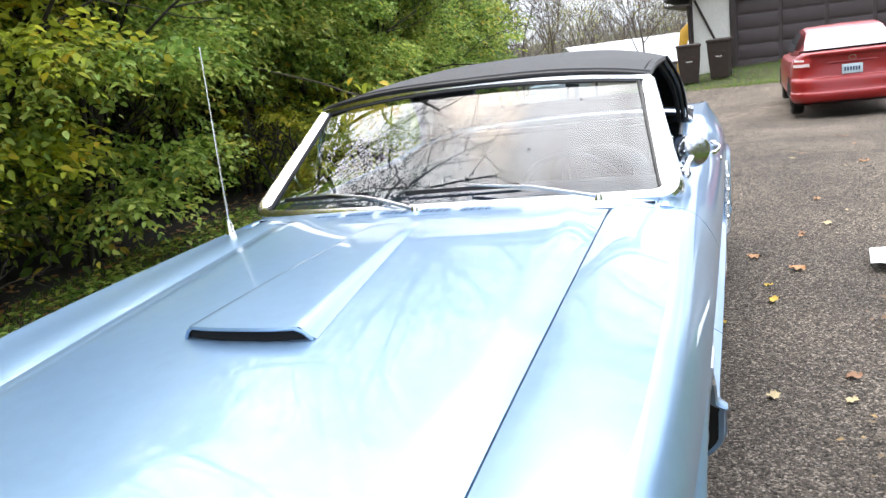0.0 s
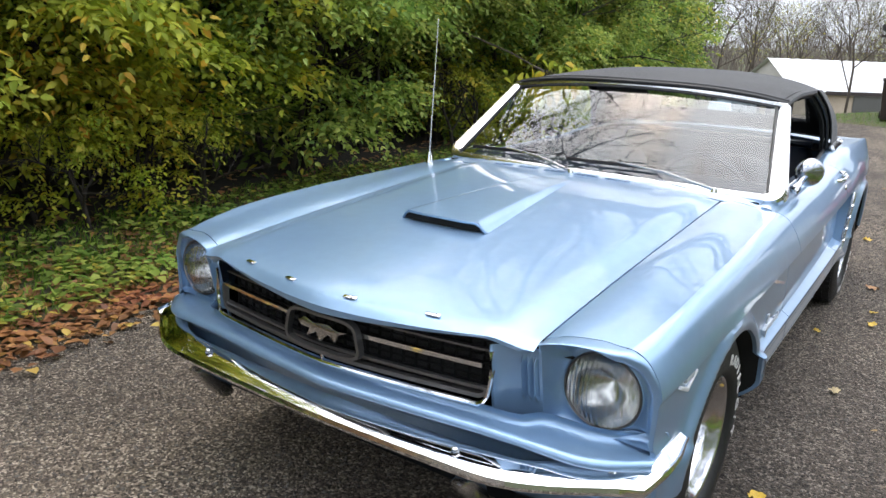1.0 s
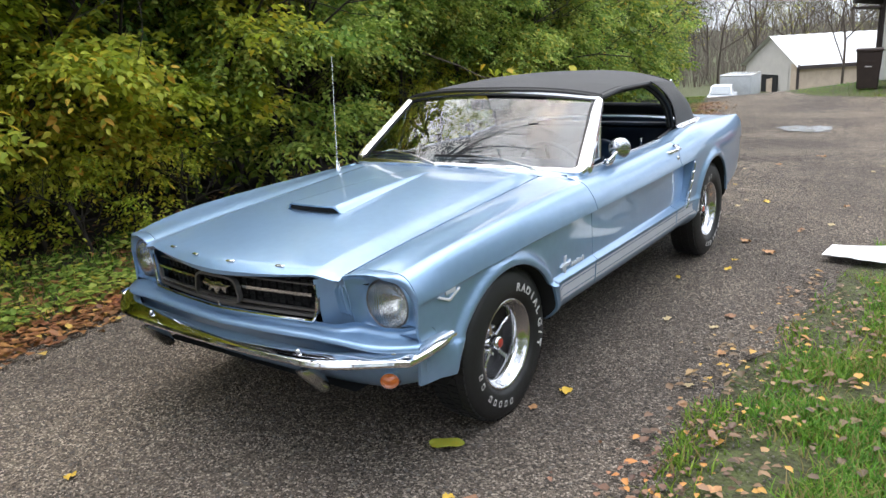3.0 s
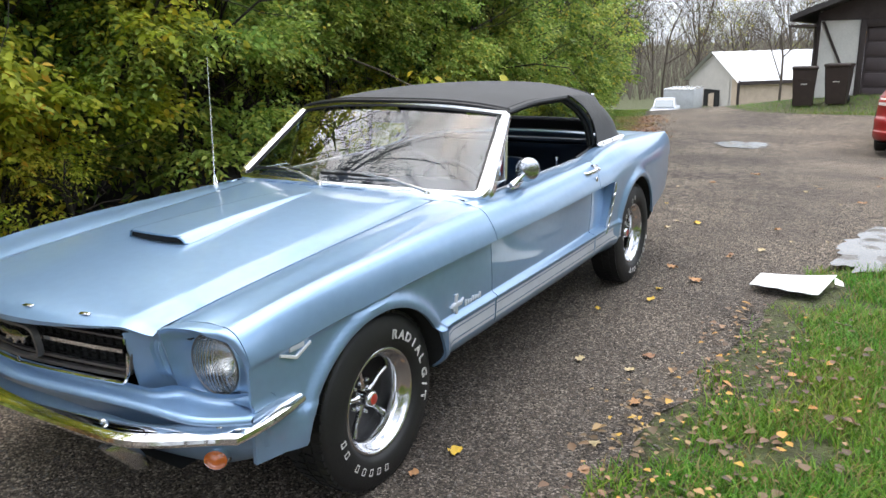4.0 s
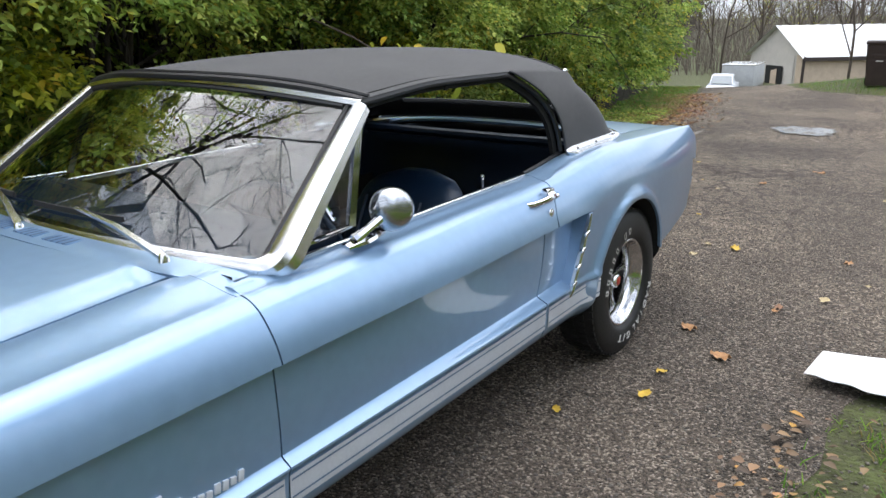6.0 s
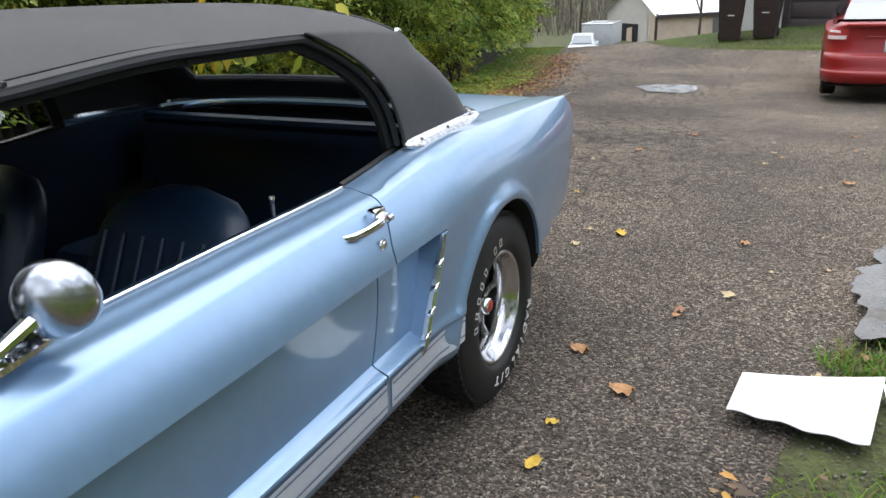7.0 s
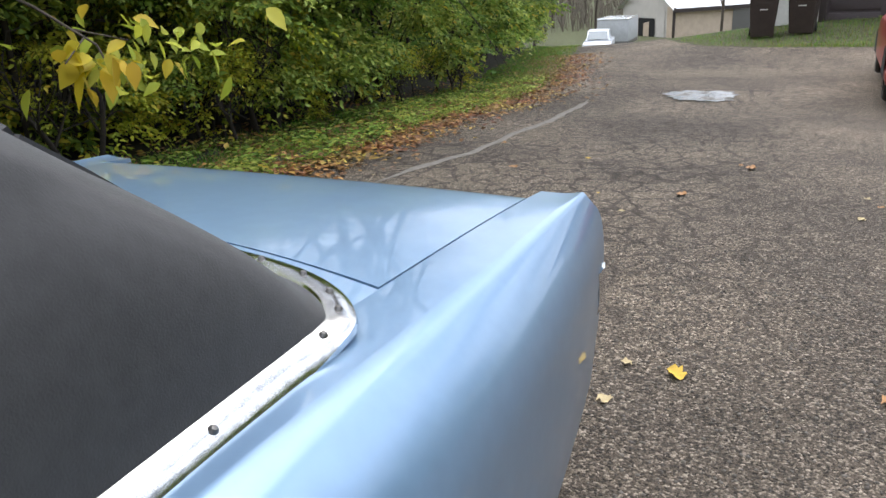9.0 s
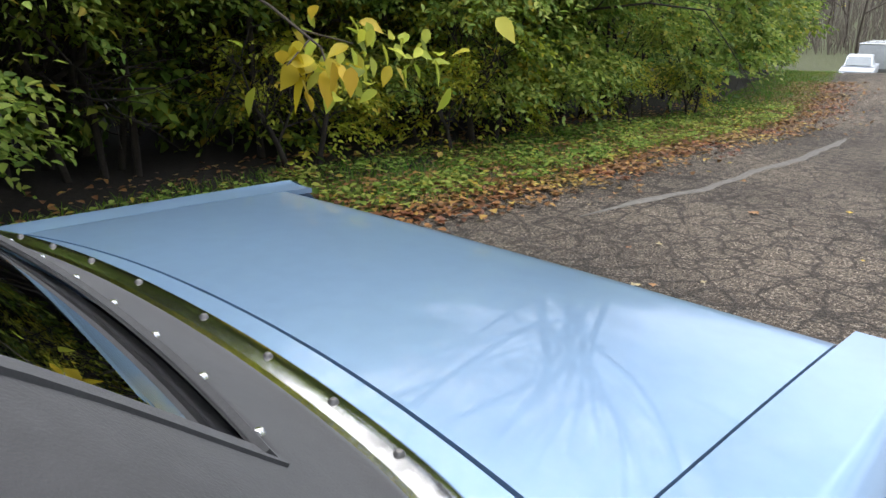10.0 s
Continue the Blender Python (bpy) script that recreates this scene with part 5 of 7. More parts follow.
gr = sheet([[(x, grille_y(x) + 0.070, z) for z in steps(0.598, 0.775, 6)] for x in steps(-0.47, 0.47, 31)])
grille = part("grille", gr, GRILLE, car, "black honeycomb grille with bright bars")
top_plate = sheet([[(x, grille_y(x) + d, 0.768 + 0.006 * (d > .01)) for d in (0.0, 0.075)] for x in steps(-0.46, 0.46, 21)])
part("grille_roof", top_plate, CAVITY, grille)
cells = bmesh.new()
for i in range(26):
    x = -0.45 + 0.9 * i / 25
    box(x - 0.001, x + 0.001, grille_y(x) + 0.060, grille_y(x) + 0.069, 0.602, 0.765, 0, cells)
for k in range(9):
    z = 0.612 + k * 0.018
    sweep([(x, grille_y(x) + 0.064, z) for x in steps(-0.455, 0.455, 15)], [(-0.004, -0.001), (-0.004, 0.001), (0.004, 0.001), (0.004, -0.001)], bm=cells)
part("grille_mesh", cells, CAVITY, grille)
for z, h, mat, dy, a, b in ((0.700, 0.0045, CHROME, 0.012, 0.115, 0.44), (0.732, 0.002, PEWTER, 0.03, 0.0, 0.45), (0.640, 0.003, PEWTER, 0.02, 0.0, 0.45)):
    for s in (1, -1):
        part("grille_bar", sweep([(s * x, grille_y(x) + dy, z) for x in steps(a, b, 12)], [(-0.008, -h), (-0.008, h), (0.006, h * 1.3), (0.006, -h * 1.3)]), mat, grille)
# grey inner frame strip and bright lower moulding
for s in (1, -1):
    edge = [(s * x, grille_y(x) - 0.004, 0.604 + 0.004 * (x / .44)) for x in steps(0.0, 0.440, 14)] + [(s * 0.454, -0.726, 0.616), (s * 0.464, -0.722, 0.635), (s * 0.469, -0.720, 0.68), (s * 0.466, -0.720, 0.745)]
    part("grille_moulding", sweep(edge, ring(0.0055, 6)), CHROME, grille)
    part("grille_inner_frame", sweep([(x * 0.985, y + 0.02, z + 0.014) for x, y, z in edge[:-1]], [(-0.008, -0.006), (-0.008, 0.005), (0.008, 0.005), (0.008, -0.006)]), PEWTER, grille)
corral = []
for i in range(36):
    a = 2 * math.pi * i / 36
    c, s = math.cos(a), math.sin(a)
    r = (abs(c) ** 5 + abs(s) ** 5) ** (-1 / 5)
    x = c * r * (0.120 - 0.012 * s)
    corral.append((x, grille_y(x) - 0.008, 0.686 + s * r * 0.050))
emblem = part("emblem_frame", sweep(corral, [(-0.004, -0.010), (-0.004, 0.010), (0.004, 0.010), (0.005, -0.010)], closed=True, up=(0, 1, 0)), PEWTER, grille, "grey rounded emblem frame")
lump = [(-0.085, .012), (-0.06, .026), (-0.03, .016), (0.02, .022), (0.05, .012), (0.088, .016), (0.055, .002), (0.045, -.018), (0.02, -.004), (-0.01, -.028), (-0.02, -.006), (-0.055, -.022), (-0.045, -.002), (-0.075, .0)]
part("emblem_shape", prism([(x, z * 1.1) for x, z in lump], 0.012, pose(0, -0.777, 0.686), 0.003), OLDCHROME, emblem)
for za in (0.605, 0.735):
    part("emblem_post", box(-0.004, 0.004, -0.778, -0.765, za, za + 0.034, 0.001), CHROME, emblem)


def nose_path(d0, dside, xs_):
    """A line round the nose at a distance from the grille's line; swept back beyond the lamps."""
    res = []
    for x in xs_:
        y = grille_y(min(abs(x), 0.45)) - d0 + max(0.0, abs(x) - 0.45) * 0.12 + 0.085 * max(0, (abs(x) - 0.66) / 0.165) ** 2 + dside * (abs(x) / .8) ** 2
        res.append((x, y))
    return res


span = steps(-0.826, 0.826, 65)
prof = [(-0.006, 0.606), (-0.016, 0.598), (-0.022, 0.587), (-0.020, 0.576), (-0.008, 0.570), (0.008, 0.568), (0.021, 0.565), (0.028, 0.559), (0.029, 0.550), (0.020, 0.542), (0.006, 0.536), (-0.012, 0.528), (-0.026, 0.500), (-0.03, 0.45)]
rows = []
for d, z in prof:
    rows.append([(x, y + (0.05 * smooth01((abs(x) - 0.53) / 0.05) if z > 0.572 else 0.02 * smooth01((abs(x) - 0.53) / 0.05) if z > 0.569 else 0.0), z - 0.020 * (abs(x) / .8) ** 3 + 0.003) for x, y in nose_path(d, 0.0, span)])
part("stone_panel", sheet(rows), PAINT, car)

bump_rows = []
bx = steps(-1, 1, 81)
bprof = [(-0.040, .040), (-0.012, .037), (0.012, .029), (0.028, .022), (0.040, .016), (0.047, .008), (0.050, -.003), (0.047, -.012), (0.038, -.018), (0.020, -.022), (0.0, -.021)]


def bumper_line(a):
    """Half of the bumper's line seen from above: x, y and the way it faces, for a from 0 to 1."""
    if a < 0.80:
        x = a
        y = -0.808 + 0.020 * (a / .8) ** 1.3 + 0.142 * smooth01((a - 0.44) / 0.38) ** 2
        k = 0.80 * smooth01((a - 0.55) / 0.25)
    else:
        s = (a - 0.80) / 0.20
        x = 0.80 + 0.014 * math.sin(min(1.0, s * 1.1) * math.pi / 2)
        y = -0.6465 + 0.226 * s
        k = 0.80 + 0.70 * min(1.0, s * 1.4)
    return x, y, k


def bumper_z(a):
    return 0.474 + 0.016 * (a / 0.8) ** 2 + 0.020 * smooth01((a - 0.74) / 0.26)


for d, h in bprof:
    row = []
    for t in bx:
        a = abs(t)
        x, y, k = bumper_line(a)
        fade = 1 - 0.32 * smooth01((a - 0.90) / 0.10)
        row.append((math.copysign(x + math.sin(k) * d * fade, t), y - math.cos(k) * d * fade, bumper_z(a) + (h + (0.024 * (1 - 0.45 * smooth01((a - 0.6) / 0.3)) if h < 0.01 else 0.0)) * fade))
    bump_rows.append(row)
bumper = part("front_bumper", cap(sheet(bump_rows)), CHROME, car, "chrome front bumper")
for x in (-0.755, -0.43, 0.43, 0.755):
    hd = revolve([(0.0, 0.007), (0.006, 0.006), (0.010, 0.002), (0.011, -0.006)], 14, "z")
    bmesh.ops.translate(hd, verts=hd.verts[:], vec=(x, bumper_line(abs(x))[1] + 0.004, bumper_z(abs(x)) + 0.042))
    part("bumper_bolt", hd, STEEL, bumper)
for s in (1, -1):
    g = prism([(-0.838, 0.462), (-0.768, 0.466), (-0.715, 0.396), (-0.695, 0.348), (-0.711, 0.334), (-0.741, 0.344), (-0.800, 0.412)], 0.040, Matrix.Translation((s * 0.46 + 0.020, 0, 0)) @ Matrix.Rotation(math.pi / 2, 4, "Z"), 0.010)
    part("bumper_guard", g, OLDCHROME, bumper, "bumper guard hanging below the bar")
rows = []
for d, z in ((-0.004, 0.47), (-0.014, 0.435), (-0.030, 0.402), (-0.052, 0.372), (-0.084, 0.346), (-0.13, 0.332)):
    rows.append([(x, -0.735 - d + 0.045 * (abs(x) / .8) ** 2 + 0.12 * max(0, (abs(x) - .64) / .2) ** 2, z + 0.01 * (abs(x) / .8) ** 2 + 0.034 * (abs(x) / .8) ** 6 * smooth01((0.46 - z) / 0.08)) for x in steps(-0.818, 0.818, 49)])
valance = part("front_valance", sheet(rows), PAINT, car)
for s in (1, -1):
    r = revolve([(0.030, 0.02), (0.040, -0.006), (0.044, -0.010), (0.047, -0.004), (0.048, 0.02)], 28, "y")
    l2 = revolve([(0.0, -0.012), (0.02, -0.010), (0.038, -0.002), (0.040, 0.01)], 28, "y")
    for q in (r, l2):
        bmesh.ops.transform(q, matrix=pose(s * 0.735, -0.672, 0.424, -12, 0, s * 30) @ Matrix.Diagonal((0.75, 1, 0.60, 1)), verts=q.verts[:])
    ring_ob = part("turn_lamp_ring", r, CHROME, valance)
    part("turn_lamp_lens", l2, AMBER, ring_ob, "amber turn signal lens")
    # engine badge: a flattened V with a plate; pale paint stands in for chrome's bright reflection
    vb = prism([(-0.056, 0.004), (-0.003, -0.018), (0.003, -0.018), (0.058, 0.004), (0.055, 0.010), (0.0, -0.010), (-0.053, 0.010)], 0.006, None, 0.0015)
    bmesh.ops.transform(vb, matrix=pose(s * (side_x(-.43, .675) + (.006 if s > 0 else .006)), -0.43, .672, 0, 0, s * 90) @ Matrix.Diagonal((1.15, 1.4, 1.25, 1)), verts=vb.verts[:])
    badge = part("engine_badge", vb, material("whitened_chrome", (.74, .75, .76), .3, .3, vary=.05, scale=30), car, "chrome V-shaped fender badge")
    pb = box(-0.030, 0.030, 0, 0.010, -0.011, 0.008, 0.003)
    bmesh.ops.transform(pb, matrix=pose(s * (side_x(-.43, .68) + .007), -0.425, .688, 0, 0, s * 90), verts=pb.verts[:])
    part("badge_plate", pb, STRIPE, badge)
    for k in (-1, 0, 1):
        part("badge_bar", box(-0.006, 0.006, 0.008, 0.012, -0.007, 0.005, 0.001, m=pose(s * (side_x(-.43, .68) + .009), -0.425 + 0.018 * k, .689, 0, 0, s * 90)), PEWTER, badge)
    # upright emblem with crossbars and a small name strip behind the wheel, chrome's shine painted pale
    em = joined(box(-0.010, 0.010, 0, 0.008, -0.048, 0.044, 0.003), box(-0.012, 0.012, 0.003, 0.010, 0.030, 0.048, 0.003), prism([(-0.05, .004), (-0.02, .016), (0.03, .012), (0.052, .02), (0.03, -.004), (-0.01, -.004), (-0.03, -.02), (-0.036, -.002)], 0.013, None, 0.002))
    bmesh.ops.transform(em, matrix=pose(s * (side_x(.488, .53) - 0.002), 0.470, .532, 0, 0, s * 90) @ Matrix.Diagonal((1, -1, 1, 1)), verts=em.verts[:])
    part("fender_emblem", em, STRIPE, car, "small upright chrome emblem")
    st = bmesh.new()
    for k in range(7):
        box(-0.008, 0.006, 0, 0.006, -0.012 + 0.002 * (k % 2), 0.012 - 0.003 * (k % 3), 0.001, st, m=pose(k * 0.0195, 0, 0, 0, 8, 0))
    bmesh.ops.transform(st, matrix=pose(s * (side_x(.58, .525) - 0.001), 0.545, .522, 0, 0, s * 90) @ Matrix.Diagonal((1, -1, 1, 1)), verts=st.verts[:])
    part("name_strip", st, STRIPE, car, "thin chrome script bars")

# ---- tail ----
def deck_front(x):
    return 3.076 - 0.052 * (abs(x) / 0.612) ** 2


def deck_back(x):
    return 3.618


xs = steps(-0.6135, 0.6135, 41)
trunk = part("trunk_lid", flange(sheet([[(x, deck_front(x) + 0.004 + (deck_back(x) - deck_front(x)) * v, deck_z(x, deck_front(x) + (deck_back(x) - deck_front(x)) * v) - (0.007 * ((v - .95) / .05) ** 2 if v > .95 else 0)) for x in xs] for v in steps(0, 1, 27)]), 0.015), PAINT, car)

def trim_line(a):
    """The lower edge of the soft top: a from -1 (driver's front end) round the tail to 1."""
    s = math.copysign(1, a) if a else 1
    t = abs(a)
    if t > 0.62:
        k = (t - 0.62) / 0.38
        return (-s * (0.646 + 0.032 * k), 2.858 - 0.498 * k, 0.924 + 0.004 * k)
    k = t / 0.62
    x = 0.646 * math.sin(k * math.pi / 2) ** 0.9 if k > 0 else 0.0
    e = (x / 0.646)
    return (-s * x, 2.988 - 0.060 * e ** 2.2 - 0.070 * e ** 12, 0.940 - 0.016 * e ** 2)


panel_rows = []
for x in steps(-0.66, 0.66, 41):
    e = abs(x) / 0.660
    y0 = 2.970 - 0.060 * e ** 2.2 - 0.070 * e ** 12
    panel_rows.append([(x, y0 + (deck_front(x) - 0.003 - y0) * t, max(deck_z(x, 3.05) + 0.001, 0.0) - 0.004 * (1 - t)) for t in steps(0, 1, 5)])
part("deck_panel", flange(sheet(panel_rows), 0.01), PAINT, car)
tl = [trim_line(a) for a in steps(-1, 1, 97)]
TRIM = [(-0.006, -0.006), (-0.007, 0.005), (-0.001, 0.010), (0.014, 0.0105), (0.028, 0.008), (0.036, 0.001), (0.036, -0.010), (0.0, -0.010)]


def trim_frame(i):
    """Place, outward and upward directions of the strip; its sides lean outwards."""
    p, s_, u_ = trim_frames[i]
    f = radians(34) * smooth01((abs(steps(-1, 1, 97)[i]) - 0.60) / 0.10)
    return p, s_ * math.cos(f) - u_ * math.sin(f), u_ * math.cos(f) + s_ * math.sin(f)


trim_frames = frames_along([(x, y, z + 0.004) for x, y, z in tl])
rows = []
for i in range(97):
    p, s_, u_ = trim_frame(i)
    k = {0: .35, 1: .75, 2: .95}.get(min(i, 96 - i), 1.0)
    rows.append([p + s_ * a * k + u_ * b * k for a, b in TRIM])
trim = part("soft_top_trim", cap(sheet(rows, close=True)), DULL_CHROME, car, "bright metal strip holding the soft top")
for i in (3, 10, 17) + tuple(range(22, 75, 4)) + (79, 86, 93):
    p, s_, u_ = trim_frame(i)
    st = revolve([(0.0, 0.005), (0.003, 0.0045), (0.0052, 0.002), (0.0056, 0.0)], 10, "z")
    bmesh.ops.transform(st, matrix=Matrix.Translation(p + s_ * 0.016 + u_ * 0.0095) @ u_.to_track_quat("Z", "Y").to_matrix().to_4x4(), verts=st.verts[:])
    part("stud", st, PEWTER, trim)
# fin ends and tail panel
for s in (1, -1):
    rows = []
    for k, dy in ((1.0, 0.0), (0.97, 0.010), (0.88, 0.018), (0.6, 0.022)):
        rows.append([(s * ((side_x(3.735, z)) * k + 0.5 * (1 - k)), 3.735 + dy + tail_shift(z), 0.66 + (z - 0.66) * (0.4 + 0.6 * k)) for z in steps(0.47, peak_z(3.735), 20)])
    part("fin_end", clean(sheet(rows)), PAINT, car)
rows = [[(x, 3.630 + 0.03 * math.sin((z - .45) / .42 * 3) - 0.01, z) for x in steps(-0.70, 0.70, 15)] for z in steps(0.46, 0.850, 9)]
part("tail_panel", sheet(rows), PAINT, car)
rb = []
for d, h in ((-0.01, .045), (0.02, .042), (0.04, .02), (0.044, 0), (0.04, -.02), (0.02, -.042), (-0.01, -.045)):
    rb.append([(math.copysign(min(abs(t) / .86, 1) * 0.756, t), 3.705 + d * (1 if abs(t) < .86 else .4) - max(0, abs(t) - .86) * 0.5, 0.665 + h) for t in steps(-1, 1, 41)])
part("rear_bumper", cap(sheet(rb)), CHROME, car, "chrome rear bumper")

# ---- soft top ----
RAIL = ease([(0, 1.212), (0.3, 1.238), (0.6, 1.236), (0.85, 1.222), (1, 1.204)])
CROWN = ease([(0, 1.262), (0.25, 1.292), (0.5, 1.306), (0.75, 1.302), (0.9, 1.290), (1, 1.268)])


def roof_at(u, v):
    """u across, v from the header back to the rear bow."""
    yf = 1.190 + 0.105 * u * u
    yr = 2.640 - 0.105 * u * u
    y = yf + (yr - yf) * v
    half = 0.632 - 0.016 * v - 0.036 * smooth01((v - 0.6) / 0.4) * 1.0
    ez = RAIL(v)
    cz = CROWN(v)
    z = ez + (cz - ez) * (1 - abs(u) ** 3.0)
    return Vector((half * u, y, z))


def bow_at(a):
    """The upper edge of the sails and the back: a as in trim_line."""
    s = -math.copysign(1, a) if a else 1
    t = abs(a)
    if t > 0.55:
        k = (t - 0.55) / 0.45
        v = 1 - k * 0.40
        p = roof_at(1.0, v)
    else:
        p = roof_at(t / 0.55, 1.0)
    return Vector((s * abs(p.x), p.y, p.z))


def back_raw(a, w):
    """Sails and back between the bow (w 0) and the trim (w 1)."""
    p, q = bow_at(a), Vector(trim_line(a))
    m = p.lerp(q, w)
    t = abs(a)
    bulge = math.sin(math.pi * w)
    if t > 0.55:
        k = (t - 0.55) / 0.45
        m.x += math.copysign(0.028, m.x) * bulge * (1 - 0.5 * k)
        m.y += 0.048 * bulge * (1 - smooth01(k * 1.6))
        m.y += 0.085 * math.sin(math.pi * w ** 0.85) * k ** 3 + 0.006 * bulge * (1 - k)
        m.z += 0.015 * bulge * k * k
    else:
        m.z -= (0.008 + 0.026 * w) * bulge * (1 - (t / 0.55) ** 3)
        m.y += 0.048 * bulge * (t / 0.55) ** 4
        m.x += math.copysign(0.028, m.x) * bulge * (t / 0.55) ** 4
    return m


def back_at(a, w):
    """The same, its corners rounded."""
    reach = 0.14 * smooth01(w / 0.25) * smooth01((1 - w) / 0.10) * min(1.0, (1 - abs(a)) / 0.14)
    total = Vector((0, 0, 0))
    weight = 0.0
    for k in range(-3, 4):
        g = 4 - abs(k)
        total += back_raw(a + reach * k / 3, w) * g
        weight += g
    return total / weight


us = [math.sin(t * math.pi / 2) for t in steps(-1, 1, 49)]
roof_bm = sheet([[roof_at(u, v) for u in us] for v in steps(0, 1, 45)])
avals = steps(-1, 1, 161)
wvals = steps(0, 1, 25)
WIN_X, WIN_W0, WIN_W1 = 0.48, 0.16, 0.68
bm = bmesh.new()
grid_v = [[bm.verts.new(back_at(a, w)) for w in wvals] for a in avals]
for i in range(len(avals) - 1):
    for j in range(len(wvals) - 1):
        am, wm = (avals[i] + avals[i + 1]) / 2, (wvals[j] + wvals[j + 1]) / 2
        if WIN_W0 < wm < WIN_W1 and abs(back_at(am, wm).x) < WIN_X:
            continue
        bm.faces.new((grid_v[i][j], grid_v[i + 1][j], grid_v[i + 1][j + 1], grid_v[i][j + 1]))
top_bm = clean(joined(roof_bm, bm), 3e-4)
top = part("soft_top", top_bm, CANVAS, car, "black canvas soft top, raised", angle=60)
sol = top.modifiers.new("thickness", "SOLIDIFY")
sol.thickness, sol.offset = 0.006, -1


def back_x(x, w):
    """The point of the back at a distance from the car's middle."""
    lo, hi = 0.0, 0.62
    for _ in range(30):
        a = (lo + hi) / 2
        if abs(back_at(a, w).x) < abs(x):
            lo = a
        else:
            hi = a
    return back_at(-math.copysign(lo, x), w)


wx = steps(-WIN_X - 0.004, WIN_X + 0.004, 29)
ww = steps(WIN_W0 - 0.004, WIN_W1 + 0.004, 15)
rear_glass = part("rear_window", sheet([[back_x(x, w) + Vector((0, -0.003, -0.003)) for w in ww] for x in wx]), CLEAR, top, "clear vinyl rear window")
rear_glass.visible_shadow = False
part("window_binding", joined(*[sweep([back_x(x, w) + Vector((0, 0.003, 0.003)) for x, w in pth], [(-.013, -.003), (-.013, .003), (.013, .003), (.013, -.003)], up=(0, 1, 0.6)) for pth in
    ([(x, WIN_W0) for x in wx], [(x, WIN_W1) for x in wx], [(-WIN_X, w) for w in ww], [(WIN_X, w) for w in ww])]), CANVAS, top)
for x in steps(-0.45, 0.45, 10):
    p = back_x(x, WIN_W1)
    sd_ = revolve([(0.0, 0.004), (0.003, 0.0036), (0.0044, 0.0015), (0.0048, 0.0)], 10, "z")
    bmesh.ops.translate(sd_, verts=sd_.verts[:], vec=p + Vector((0, 0.006, 0.006)))
    part("window_stud", sd_, STEEL, top)
part("header_seal", joined(sweep([roof_at(u, 0) + Vector((0, 0.002, -0.004)) for u in us], ring(0.010, 8), up=(0, -1, 0.5)), sweep([roof_at(u, 0.022) + Vector((0, 0, 0.003)) for u in us], ring(0.006, 6), up=(0, -1, 0.5))), BLACK, top)
for s in (1, -1):
    rail = [roof_at(s * 1.0, v) + Vector((0, 0, -0.010)) for v in steps(0.0, 0.60, 16)]
    rail += [back_at(-s * 1.0, w) + Vector((-s * 0.008, -0.004, -0.006)) for w in steps(0.05, 0.98, 14)]
    part("side_rail_seal", sweep([p + Vector((-s * 0.008, 0, 0)) for p in rail], ring(0.010, 8), up=(s, 0, 0)), BLACK, top)
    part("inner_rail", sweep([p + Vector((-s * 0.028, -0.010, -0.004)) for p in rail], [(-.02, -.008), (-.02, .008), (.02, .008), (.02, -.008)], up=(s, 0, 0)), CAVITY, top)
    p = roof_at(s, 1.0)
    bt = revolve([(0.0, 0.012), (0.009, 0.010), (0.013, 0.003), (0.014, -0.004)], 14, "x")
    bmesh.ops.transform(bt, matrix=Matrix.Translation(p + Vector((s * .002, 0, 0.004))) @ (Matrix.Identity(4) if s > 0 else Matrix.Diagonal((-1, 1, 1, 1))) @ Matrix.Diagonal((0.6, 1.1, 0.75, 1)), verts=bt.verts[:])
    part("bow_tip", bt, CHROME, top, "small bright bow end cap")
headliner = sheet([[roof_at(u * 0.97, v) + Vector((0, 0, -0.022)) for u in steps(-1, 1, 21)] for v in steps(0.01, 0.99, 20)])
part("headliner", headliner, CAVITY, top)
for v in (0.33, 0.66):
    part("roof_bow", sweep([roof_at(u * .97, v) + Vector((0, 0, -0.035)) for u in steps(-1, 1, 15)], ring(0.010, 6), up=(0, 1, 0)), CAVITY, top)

# quarter vent windows, with bright frames
for s in (1, -1):
    A, B, C = Vector((s * .705, 0.945, .905)), Vector((s * .628, 1.285, 1.190)), Vector((s * .672, 1.185, .905))
    C2 = Vector((s * .622, 1.262, 1.185))
    vw = part("vent_window_frame", joined(sweep([A, B], ring(0.008, 6), up=(s, 0, 0)), sweep([C, C.lerp(B, .96)], [(-.012, -.007), (-.012, .007), (.012, .007), (.012, -.007)], up=(s, 0, 0)), sweep([A, C], ring(0.007, 6), up=(s, 0, 0))), CHROME, car, "chrome framed triangular vent window")
    tri = bmesh.new()
    tri.faces.new([tri.verts.new(p) for p in (A, C, B)])
    gl = part("vent_glass", tri, GLASS, vw)
    gl.visible_shadow = False
    lt = sweep([C.lerp(A, .3) + Vector((s * .004, 0, .035)), C.lerp(A, .42) + Vector((s * .004, 0, .075))], ring(0.006, 6), up=(s, 0, 0))
    part("vent_latch", lt, CHROME, vw)

